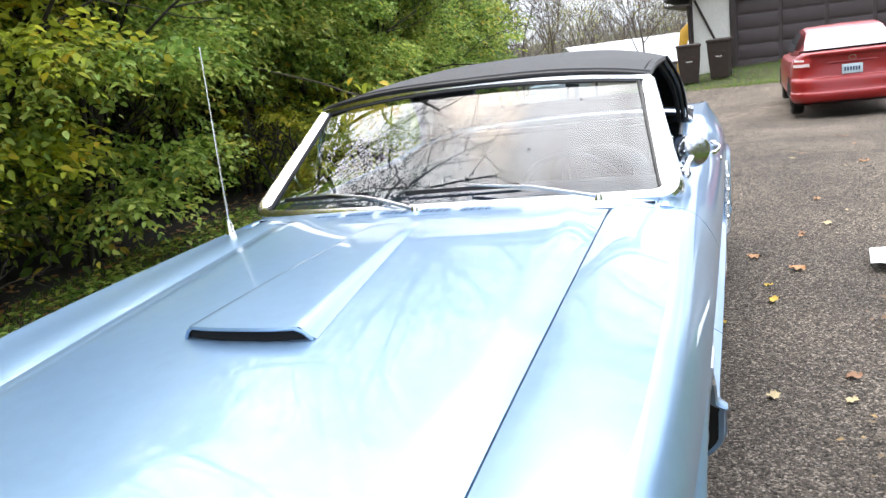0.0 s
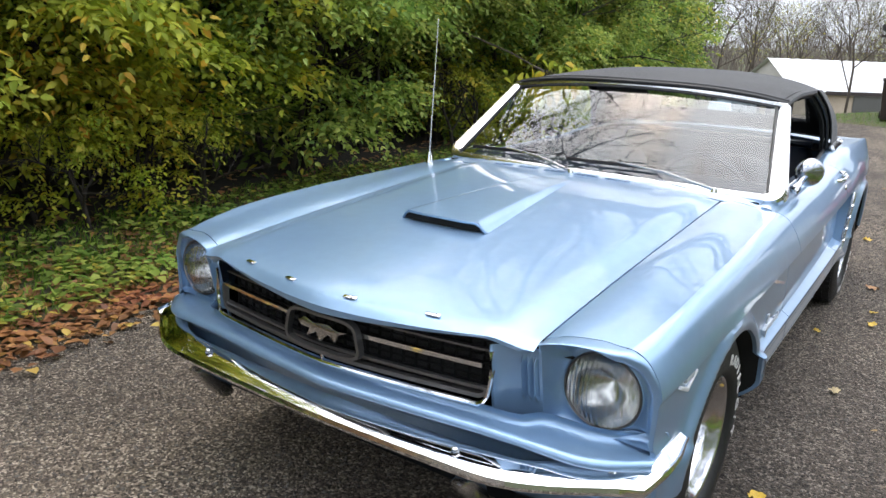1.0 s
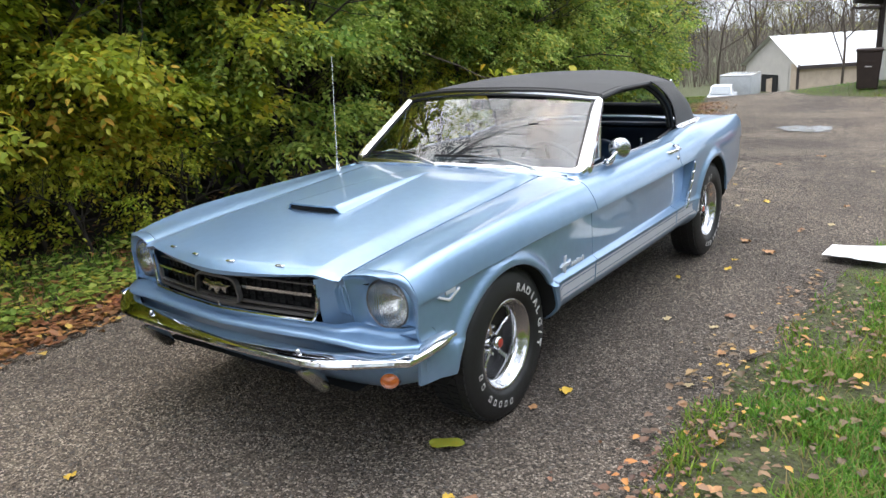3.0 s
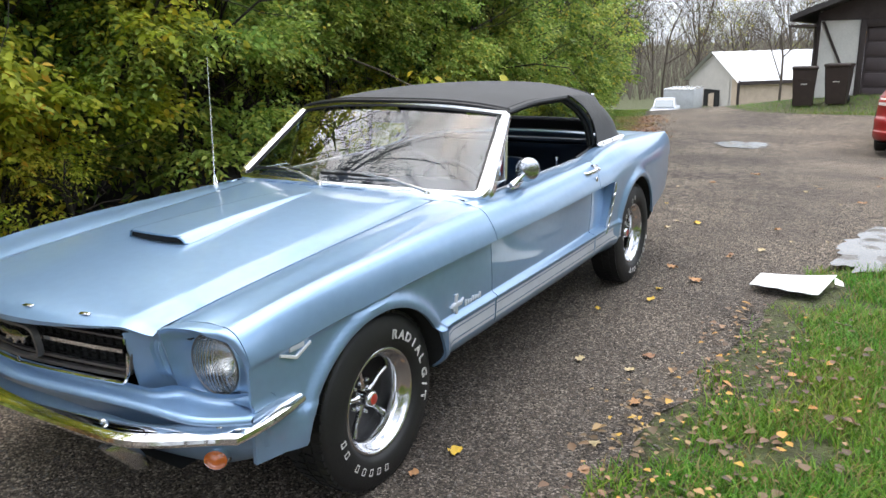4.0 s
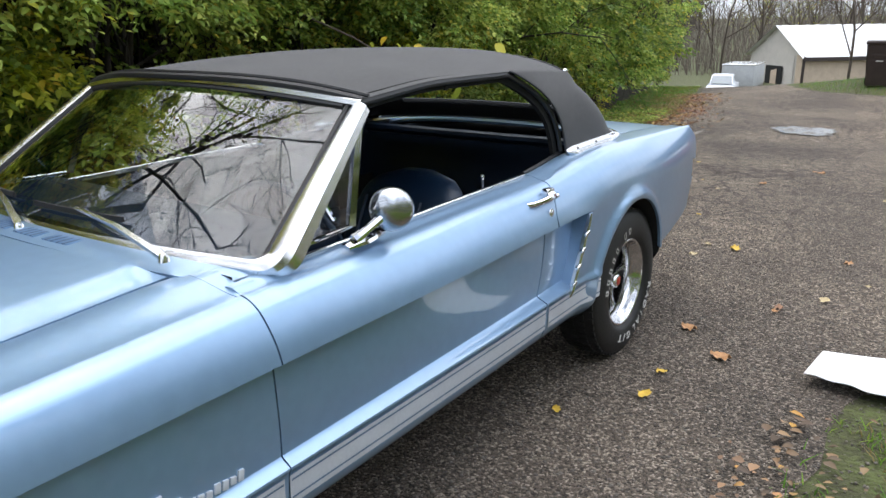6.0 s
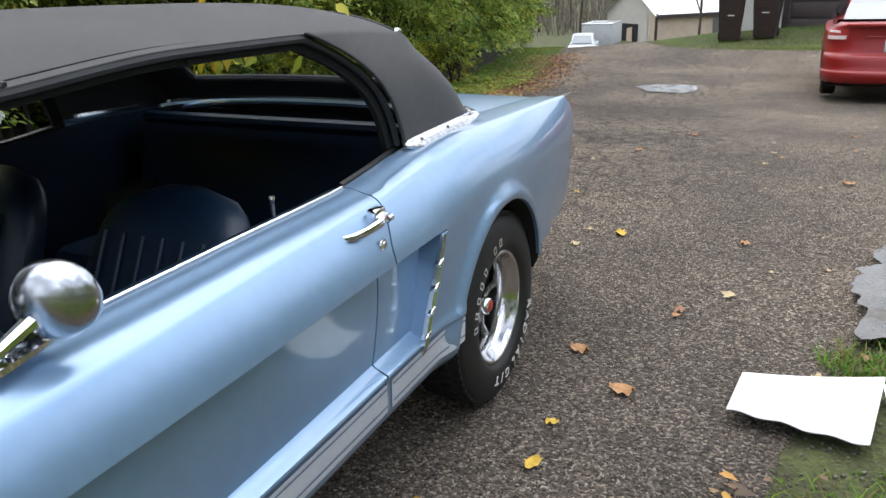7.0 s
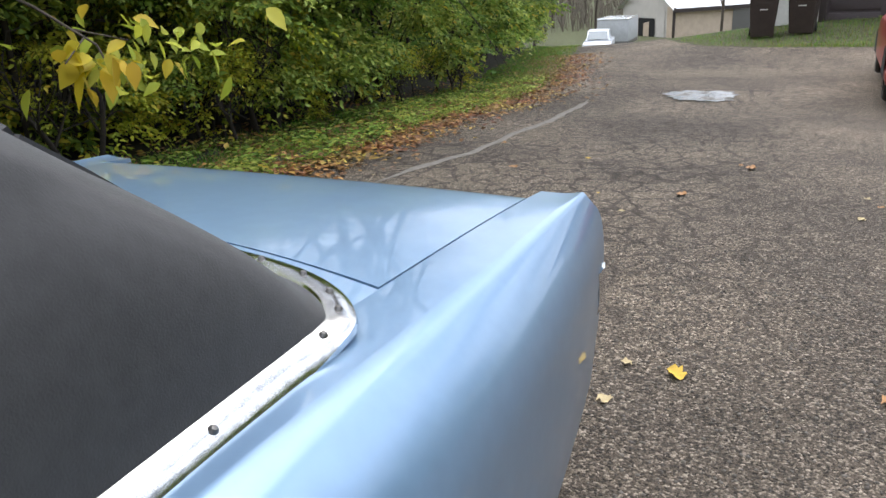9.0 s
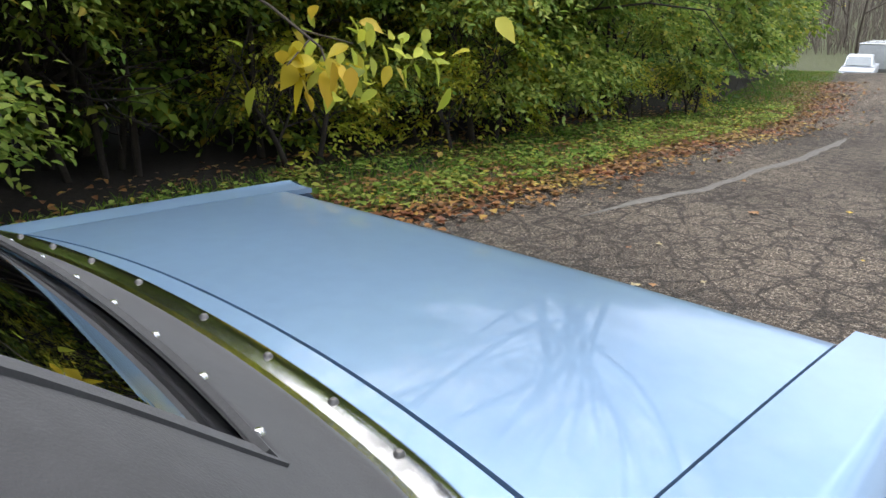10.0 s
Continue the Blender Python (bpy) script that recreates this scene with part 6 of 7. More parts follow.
# round mirror on the driver's door
mb = sweep([(.742, 1.090, .884), (.738, 1.150, .888), (.728, 1.235, .890)], [(-.020, -.006), (-.020, .004), (0, .010), (.020, .004), (.020, -.006)], up=(0.1, 0, 1), scale=[.6, 1.1, .8])
mirror = part("side_mirror", mb, CHROME, car, "round chrome door mirror")
part("mirror_arm", sweep([(.738, 1.125, .892), (.748, 1.165, .912), (.760, 1.212, .938)], ring(0.010, 8), up=(0, 1, 0), scale=[1.6, 1, 1.3]), CHROME, mirror)
mh = revolve([(0.0, -0.034), (0.02, -0.033), (0.042, -0.025), (0.055, -0.010), (0.058, 0.006), (0.056, 0.012), (0.050, 0.013)], 36, "y")
bmesh.ops.transform(mh, matrix=pose(.766, 1.236, .950, 4, 0, 34), verts=mh.verts[:])
part("mirror_head", mh, material("hazy_chrome", (.52, .54, .57), .22, 1.0, vary=.1, scale=20), mirror)
mg = revolve([(0.0, 0.0115), (0.051, 0.0115)], 36, "y")
bmesh.ops.transform(mg, matrix=pose(.766, 1.236, .950, 4, 0, 34), verts=mg.verts[:])
part("mirror_glass", mg, CHROME, mirror)

# ---- wheels ----
TEXT_CACHE = {}


def glyph(ch):
    if ch not in TEXT_CACHE:
        cu = bpy.data.curves.new("glyph", "FONT")
        cu.body, cu.size, cu.align_x, cu.fill_mode, cu.bevel_depth, cu.bevel_resolution, cu.resolution_u = ch, 0.060, "CENTER", "NONE", 0.0021, 0, 3
        ob = bpy.data.objects.new("glyph", cu)
        scene.collection.objects.link(ob)
        me = bpy.data.meshes.new_from_object(ob.evaluated_get(bpy.context.evaluated_depsgraph_get()))
        w = ob.dimensions.x
        TEXT_CACHE[ch] = ([tuple(v.co) for v in me.vertices], [tuple(p.vertices) for p in me.polygons])
        bpy.data.objects.remove(ob); bpy.data.curves.remove(cu); bpy.data.meshes.remove(me)
    return TEXT_CACHE[ch]


def letters(bm, word, start, pitch, radius, xat, stretch=0.72):
    for i, ch in enumerate(word):
        if ch == " ":
            continue
        a = radians(start - i * pitch)
        if ch == "|":
            vs_ = [(-.011, .004, 0), (.011, .004, 0), (.011, .036, 0), (-.011, .036, 0), (-.0065, .0095, 0), (.0065, .0095, 0), (.0065, .0305, 0), (-.0065, .0305, 0)]; fs_ = [(0, 1, 5, 4), (1, 2, 6, 5), (2, 3, 7, 6), (3, 0, 4, 7)]
        else:
            vs_, fs_ = glyph(ch)
        made = []
        for x, y, z in vs_:
            r = radius + y * stretch
            ang = a - x * 0.85 / radius
            made.append(bm.verts.new((xat + z * 0.6 - 0.35 * max(0, (r - 0.275)) * 1.0, r * math.cos(ang), r * math.sin(ang))))
        for f in fs_:
            try:
                bm.faces.new([made[k] for k in f])
            except ValueError:
                pass


def wheel_at(x, y, z, sgn, turn, owner):
    R, W = 0.320, 0.098
    m = Matrix.Translation((x, y, z)) @ (Matrix.Identity(4) if sgn > 0 else Matrix.Rotation(math.pi, 4, "Z")) @ Matrix.Rotation(radians(turn), 4, "X")
    rim = revolve([(.150, -.09), (.164, -.088), (.166, -.08), (.160, -.07), (.152, -.02), (.150, .02), (.166, .052), (.180, .064), (.190, .072), (.1945, .079), (.191, .085), (.183, .086), (.177, .080), (.174, .070), (.168, .066), (.164, .058), (.158, .055), (.154, .046), (.150, .040), (.1485, .010), (.1465, -.030)], 64, "x")
    wheel = part("wheel", rim, WHEEL_CHROME, owner, "chrome styled five-spoke wheel")
    wheel.matrix_basis = m
    prof = [(.162, -.080), (.190, -.094), (.235, -.104), (.270, -.100), (.300, -.088), (.314, -.074), (R, -.050), (R, .050), (.314, .074), (.306, .085), (.298, .0895), (.292, .092), (.270, .100), (.235, .1035), (.212, .100), (.202, .095), (.194, .086), (.186, .076)]
    ty = revolve(prof, 96, "x")
    part("tyre", ty, RUBBER, wheel, "black tyre with raised white letters", angle=50)
    tread = bmesh.new()
    for k in range(60):
        a = 2 * math.pi * k / 60
        for xa, xb, off in ((-.078, -.045, 0), (-.041, -.006, .05), (.006, .041, 0.0), (.045, .078, .05)):
            c, s = math.cos(a + off), math.sin(a + off)
            ins = .005 if max(abs(xa), abs(xb)) > .07 else 0
            box(xa, xb, -.0125, .0125, R - .004 - ins, R + .005 - ins, 0, tread, m=Matrix(((1, 0, 0, 0), (0, s, c, 0), (0, -c, s, 0), (0, 0, 0, 1))))
    tagged(part("tread", tread, RUBBER, wheel), kind="stuff")
    for word, start, pitch in (("RADIAL", 66, 10.8), ("G/T", -3, 11), ("|||||", 258, 10.8), ("||", 194, 11)):
        for i, ch in enumerate(word):
            lt = bmesh.new()
            letters(lt, ch, start - i * pitch, pitch, 0.226, 0.1055, 0.8 if ch == "|" else 0.74)
            part("tyre_bar" if ch == "|" else "tyre_letter", lt, WHITE_LETTER, wheel, "raised white tyre lettering")
    disc = revolve([(.1475, -.026), (.10, -.034), (.06, -.038), (.0, -.038)], 48, "x")
    part("wheel_disc", disc, BLACK, wheel, "black painted wheel centre")
    for k in range(5):
        a = 2 * math.pi * k / 5 + math.pi / 2
        sp = sweep([(.004, .028, 0), (.008, .06, 0), (.004, .10, 0), (.010, .148, 0)], [(-.014, -.010), (-.011, .004), (-.004, .009), (.004, .009), (.011, .004), (.014, -.010)], up=(1, 0, 0), scale=[1.25, .78, .68, .95])
        bmesh.ops.rotate(sp, verts=sp.verts[:], matrix=Matrix.Rotation(a, 3, "X"))
        part("spoke", sp, WHEEL_CHROME, wheel)
        ln = revolve([(.0, .010), (.006, .008), (.010, -.002), (.011, -.036)], 10, "x")
        bmesh.ops.translate(ln, verts=ln.verts[:], vec=(0, .062 * math.cos(a + .63), .062 * math.sin(a + .63)))
        part("lug_nut", ln, CHROME, wheel)
    cp = revolve([(.0, .052), (.020, .052), (.027, .048), (.030, .036), (.033, .006), (.036, -.034)], 28, "x")
    part("centre_cap", cp, CHROME, wheel)
    rc = revolve([(.0, .0535), (.018, .0535), (.020, .0515)], 20, "x")
    part("cap_disc", rc, RED_CAP, wheel, "red cap centre")
    return wheel


for y, tr in ((0.003, 8), (2.741, -84)):
    for s in (1, -1):
        wheel_at(s * 0.712, y, 0.319, s, tr, car)
for y in (0, 2.741):
    part("axle", sweep([(-.6, y, .3), (.6, y, .3)], ring(.045, 8), up=(0, 0, 1)), CAVITY, car)

# ---- interior ----
for s in (1, -1):
    seat = part("front_seat", box(-.25, .25, -.25, .27, .35, .52, .05, m=pose(s * .34, 1.50, 0)), VINYL, car, "dark blue vinyl bucket seat")
    rows = []
    for v in steps(0, 1, 15):
        half = .245 - .075 * v ** 3
        row = []
        for i in range(28):
            a = 2 * math.pi * i / 28
            c, q = math.cos(a), math.sin(a)
            r = (abs(c) ** 3.5 + abs(q) ** 3.5) ** (-1 / 3.5)
            sh = math.sqrt(max(0.0, 1 - max(0, (v - .78) / .22) ** 2.2))
            row.append((s * .34 + c * r * half * (.35 + .65 * sh), 1.70 + .20 * v + q * r * .060 * (.4 + .6 * sh), .50 + .40 * v))
        rows.append(row)
    part("seat_back", cap(sheet(rows, close=True)), VINYL, seat)
    for k in (-.15, -.09, -.03, .03, .09, .15):
        part("seat_piping", sweep([(s * .34 + k, 1.70 + .2 * v - .064, .50 + .4 * v) for v in steps(.08, .78, 8)], ring(.006, 6), up=(1, 0, 0)), VINYL, seat)
rs = part("rear_seat", box(-.56, .56, 2.15, 2.60, .38, .56, .05), VINYL, car, "dark blue vinyl rear bench")
part("bench_back", box(-.56, .56, -.07, .07, 0, .40, .05, m=pose(0, 2.58, .50, -14)), VINYL, rs)
part("bench_top_edge", sweep([(x, 2.66, .905) for x in steps(-.55, .55, 12)], ring(.035, 8, .6)), VINYL, rs)
part("well_cover", patch(lambda y, x: (x, y, .88 - .02 * math.sin((y - 2.66) * 8)), steps(2.66, 3.03, 8), steps(-.60, .60, 8)), CARPET, car)
part("cabin_floor", patch(lambda y, x: (x, y, .30), steps(.75, 2.7, 8), steps(-.68, .68, 6)), CARPET, car)
part("firewall", patch(lambda z, x: (x, .80, z), steps(.28, .88, 5), steps(-.68, .68, 6)), CARPET, car)
dash = sweep([(x, .99 - .05 * (x / .65) ** 2 * 0, .80) for x in steps(-.66, .66, 14)], [(-.16, .095), (-.05, .105), (.06, .085), (.085, .05), (.07, -.02), (.05, -.10), (-.10, -.10)], up=(0, 0, 1))
part("dashboard", dash, VINYL, car, "dark padded dashboard")
wheel_rim = []
for i in range(36):
    a = 2 * math.pi * i / 36
    p = pose(.34, 1.30, .80, -64, 0, 0) @ Vector((.19 * math.cos(a), .19 * math.sin(a), 0))
    wheel_rim.append(p)
sw = part("steering_wheel", sweep(wheel_rim, ring(.011, 8), closed=True, up=(0, .4, .9)), VINYL, car, "blue thin-rimmed steering wheel")
part("steering_column", sweep([(.34, 1.29, .80), (.34, .95, .66)], ring(.026, 10), up=(1, 0, 0)), BLACK, sw)
for a in (0, 180, 270):
    p = pose(.34, 1.30, .80, -64, 0, 0)
    part("wheel_spoke", sweep([p @ Vector((.02 * math.cos(radians(a)), .02 * math.sin(radians(a)), -.01)), p @ Vector((.185 * math.cos(radians(a)), .185 * math.sin(radians(a)), 0))], ring(.010, 6), up=(1, 0, 0.2)), CHROME, sw)
im = box(-.13, .13, -.012, .012, -.03, .03, .008, m=pose(0, 1.22, 1.175, 10))
part("inside_mirror", im, BLACK, car, "inside rear-view mirror")

YELLOW_AT = (-2.35, 5.1, 0.95)
YOUNG_AT = (-4.0, 42.0)
BARN_N, BARN_G, BARN_L, BARN_Z = (-13.2, 80.0), (-6.7, 7.0), (15.9, 15.2), (-5.4, -2.3, 0.42)
PICK_AT, TRAILER_AT, DIG_AT = (-13.6, 55.0), (-15.1, 66.0), (-0.9, 35.0)
RED_AT, RED_TURN = (2.57, 12.35), 0.0

# ---- hedge and trees along the drive ----
def place(x, y, turn=0.0, size=1.0, dz=0.0):
    return Matrix.Translation((x, y, ground_z(x, y) + dz)) @ Matrix.Rotation(radians(turn), 4, "Z") @ Matrix.Scale(size, 4)


rnd = random.Random(5)
near_kinds = [broad_tree("hedge_tree", 101 + k, 3.7 + 0.3 * (k % 3), 27000, 0.078, (LEAF_A, LEAF_B, LEAF_D, LEAF_D)[k], 1.45, (0.30, 0.35, 1.05, 0.30)[k], DARK_BARK, ("dense green hedge tree with drooping leaves", "yellowing green hedge tree", "green hedge tree thinning low down", "deep green bushy hedge tree")[k]) for k in range(4)]
far_kinds = [broad_tree("hedge_tree", 141 + k, 4.0, 10000, 0.115, (LEAF_C, LEAF_D)[k], 1.7, 0.35, DARK_BARK, "yellow-green tree at the wood's edge, also in unseen light-blocking rows", plain=True) for k in range(2)]
near_spots = [(-4.5, -4.6), (-4.55, -3.0), (-4.35, -1.5), (-4.4, 0.1), (-4.5, 1.7), (-4.45, 3.2), (-4.75, 4.7), (-4.7, 6.2), (-4.75, 7.8), (-4.85, 9.4), (-5.1, 11.2)]
used = set()
for i, (x, y) in enumerate(near_spots):
    k = (0, 1, 0, 1, 0, 3, 2, 2, 3, 3, 3)[i]
    m = place(x, y, rnd.uniform(0, 360), rnd.uniform(0.92, 1.08))
    if k not in used:
        used.add(k)
        near_kinds[k].matrix_basis = m
    else:
        copy_thing(near_kinds[k], m)
used = set()
far_spots = [(-5.4, 13.2), (-5.9, 15.3), (-6.4, 17.6), (-7.0, 20.0), (-7.9, 22.8), (-8.9, 25.8), (-10.2, 29.2), (-11.8, 33.0), (-13.8, 37.0), (-15.6, 41.0), (-17.6, 45.0), (-19.4, 49.0), (-21.5, 53.0), (-23.5, 58.0), (-22.5, 47.0), (-25.5, 53.0)]
# rows at x > 9 stay out of view, added to darken the car's side
back_and_blocker_spots = [(-7.2, y) for y in (-6.0, -3.5, -1.0, 1.5, 4.0, 6.5, 9.0)] + [(-9.5, y) for y in (-5.0, -1.5, 2.5, 6.0, 10.0, 13.5)] + [(-9.0, 17.0), (-10.5, 21.0), (-12.5, 26.0), (-6.5, -8.5), (-5.0, -10.5)] + [(9.5 + 0.8 * (i % 3), -12.0 + 2.6 * i) for i in range(4)] + [(9.2 + 1.1 * (i % 2), -2.2 + 1.9 * i) for i in range(9)] + [(-6.0 - 0.5 * (i % 2), -3.0 + 1.25 * i) for i in range(12)]
for i, (x, y) in enumerate(far_spots + back_and_blocker_spots):
    # back rows take the darker leaves, painting in the hedge's inner shade
    k = i % 2 if i < len(far_spots) else 0
    m = place(x, y, rnd.uniform(0, 360), rnd.uniform(0.95, 1.2))
    if k not in used:
        used.add(k)
        far_kinds[k].matrix_basis = m
    else:
        copy_thing(far_kinds[k], m)

# low shrubs and saplings at the hedge's foot
shrub = broad_tree("shrub", 171, 1.1, 2600, 0.06, LEAF_A, 0.55, 0.12, DARK_BARK, "low leafy shrub at the hedge's foot", stems=3, lobe_n=18)
tagged(shrub, category="shrub", group="hedge shrubs")
shrub.matrix_basis = place(-3.5, -1.2, 0, 0.8)
for i, y in enumerate((-3.4, -2.3, -0.4, 0.6, 1.4, 7.6, 9.2, 11.5, 13.5)):
    copy_thing(shrub, place(left_edge(y) - 1.45 - 0.25 * rnd.random(), y, rnd.uniform(0, 360), rnd.uniform(0.55, 0.95)))
for i in range(5):
    copy_thing(shrub, place(-4.3 - 0.75 * (i % 3), 6.2 + 0.7 * i, rnd.uniform(0, 360), rnd.uniform(0.9, 1.5)))
# darker leaf colour stands in for the shade these shrubs stand in
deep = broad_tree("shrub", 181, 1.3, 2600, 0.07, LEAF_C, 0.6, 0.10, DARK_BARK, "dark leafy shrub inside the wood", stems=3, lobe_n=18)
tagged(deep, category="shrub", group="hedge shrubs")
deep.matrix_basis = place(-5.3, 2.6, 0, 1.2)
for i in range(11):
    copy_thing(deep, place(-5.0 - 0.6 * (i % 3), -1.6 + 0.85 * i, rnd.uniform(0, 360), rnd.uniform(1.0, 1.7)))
stem_r = np.random.RandomState(77)
stems = []
for k in range(60):
    y = -5 + 19 * stem_r.rand()
    x = left_edge(y) - 1.7 - 2.2 * stem_r.rand()
    h = 1.2 + 1.6 * stem_r.rand()
    a, b = stem_r.randn(2) * 0.18
    r0 = 0.008 + 0.022 * stem_r.rand() ** 2
    z = ground_z(x, y) - 0.05
    stems += [((x, y, z), (x + a, y + b, z + h * .5), r0, r0 * .8), ((x + a, y + b, z + h * .5), (x + a * 2.4, y + b * 2.1, z + h), r0 * .8, r0 * .5)]
V, F = tube_net(stems, 6)
tagged(raw("undergrowth_stems", V, F, DARK_BARK), "thin bare stems under the hedge", "undergrowth", kind="stuff")

def broad_leaves(n, r, size, centre, droop=0.6, wide=0.62):
    """Large leaves with a curved midrib and an ovate, slightly toothed outline."""
    unit = lambda a: a / (np.linalg.norm(a, axis=1)[:, None] + 1e-9)
    d = r.randn(n, 3) * 0.6; d[:, 2] -= droop
    d = unit(d)
    side = unit(np.cross(d, r.randn(n, 3) * 0.4 + np.array([0.6, 0, 0.8])))
    nrm = np.cross(side, d)
    L = size * (0.65 + 0.7 * r.rand(n))[:, None]
    V = []
    for t, w in ((0, .02), (.10, .45), (.24, .86), (.36, .92), (.42, 1.0), (.56, .88), (.64, .80), (.78, .50), (.90, .22), (1.0, .01)):
        mid = centre + d * L * t - np.array([0, 0, 0.22]) * L * t * t
        for k in (-1, 0, 1):
            V.append(mid + side * L * wide * .5 * w * k + nrm * L * (0.10 * abs(k) * w))
    V = np.stack(V, 1)
    F = np.array([(3 * i + k, 3 * i + k + 1, 3 * i + k + 4, 3 * i + k + 3) for i in range(9) for k in (0, 1)])
    return V.reshape(-1, 3), (F[None] + 30 * np.arange(n)[:, None, None]).reshape(-1, 4)


# branch with large yellow leaves hanging out of the hedge
br = thing("yellow_branch", "drooping branch with large yellow leaves", "branch", pose(*YELLOW_AT))
r = np.random.RandomState(31)
segs = [((-1.3, 0.1, 0.55), (-0.5, 0.0, 0.32), .012, .009), ((-0.5, 0, .32), (0.0, -.05, 0.12), .009, .006), ((0, -.05, .12), (.12, -.08, -.05), .006, .003), ((-.2, -.02, .2), (-.1, .25, .12), .006, .003), ((-.1, -.04, .16), (.05, -.3, .05), .006, .003)]
V, F = tube_net(segs, 6)
raw("branch_wood", V, F, BARK, br)
C = np.array([(.05, -.05, .05)]) + r.randn(24, 3) * np.array([.11, .14, .07])
V, F = broad_leaves(24, r, 0.140, C)
raw("branch_leaves", V, F, LEAF_Y, br)
C = np.array([(-.1, .35, .10)]) + r.randn(60, 3) * np.array([.25, .25, .12])
V, F = broad_leaves(60, r, 0.115, C)
raw("green_leaves", V, F, LEAF_B, br)

# tall bare trees that stand over the drive
tall = bare_tree("tall_tree", 301, 10.5, 0.15, 5, 1400, LEAF_SPARSE, "tall half-bare tree with a few last leaves", 0.6, 0.075)
tall.matrix_basis = place(-4.2, -7.0, 40)
# the four at x > 14 are unseen, added to soften the side's reflections
for x, y, t, s in ((-1.4, -9.5, 200, 1.0), (-5.6, 5.0, 120, 1.05), (-5.8, 11.5, 300, 1.0), (-5.4, 0.5, 250, .95), (4.5, -11.0, 10, 0.9), (15.0, -6.0, 70, 1.0), (17.0, 1.0, 160, 1.1), (14.5, 7.5, 320, 0.95), (16.5, 13.0, 230, 1.0), (-6.8, 14.0, 30, 1.3), (-6.6, 18.5, 160, 1.4)):
    copy_thing(tall, place(x, y, t, s))

# far woods beyond the drive
kinds = [bare_tree("bare_tree", 401 + k, 10.0 + 1.5 * k, 0.13, 4, 260 + 260 * k, (LEAF_SPARSE, LEAF_B, LEAF_SPARSE)[k], "bare autumn tree in the far woods", 0.5, 0.16, "far woods") for k in range(3)]
used = set()
wr = random.Random(9)
n = 0
for row, (yy, count, x0, x1) in enumerate(((72, 12, -52, -22), (95, 16, -60, 6), (112, 22, -75, 14), (130, 26, -90, 20), (150, 24, -110, 30))):
    for i in range(count):
        x = x0 + (x1 - x0) * (i + wr.random()) / count
        y = yy + wr.uniform(-6, 6)
        m = place(x, y, wr.uniform(0, 360), wr.uniform(0.8, 1.25))
        k = n % 3
        n += 1
        if k not in used:
            used.add(k)
            kinds[k].matrix_basis = m
        else:
            copy_thing(kinds[k], m)
young = bare_tree("young_tree", 431, 8.0, 0.085, 4, 160, LEAF_B, "slender young tree beside the barn", 0.45, 0.12, "young tree")
young.matrix_basis = place(*YOUNG_AT, 30)
# low scrub closing the view under the far trees
sc = np.random.RandomState(55)
brush = []
for k in range(8500):
    y = 92 + 190 * sc.rand() ** 1.4
    x = (-95 + 130 * sc.rand()) * (1 + (y - 92) / 150)
    big_ = 1 + (y - 92) / 110
    h = (1.0 + 3.6 * sc.rand() ** 1.5) * big_
    a, b = sc.randn(2) * 0.16 * h
    z = ground_z(x, y) - 0.1
    brush.append(((x, y, z), (x + a * .4, y + b * .4, z + h * .55), .05 * big_, .04 * big_))
    brush.append(((x + a * .4, y + b * .4, z + h * .55), (x + a, y + b, z + h), .04 * big_, .015 * big_))
    brush.append(((x + a * .4, y + b * .4, z + h * .45), (x - a * .8, y - b, z + h * .85), .03 * big_, .012 * big_))
V, F = tube_net(brush, 3)
tagged(raw("far_scrub", V, F, SCRUB), "grey-brown brush under the far trees", "scrub", kind="stuff")

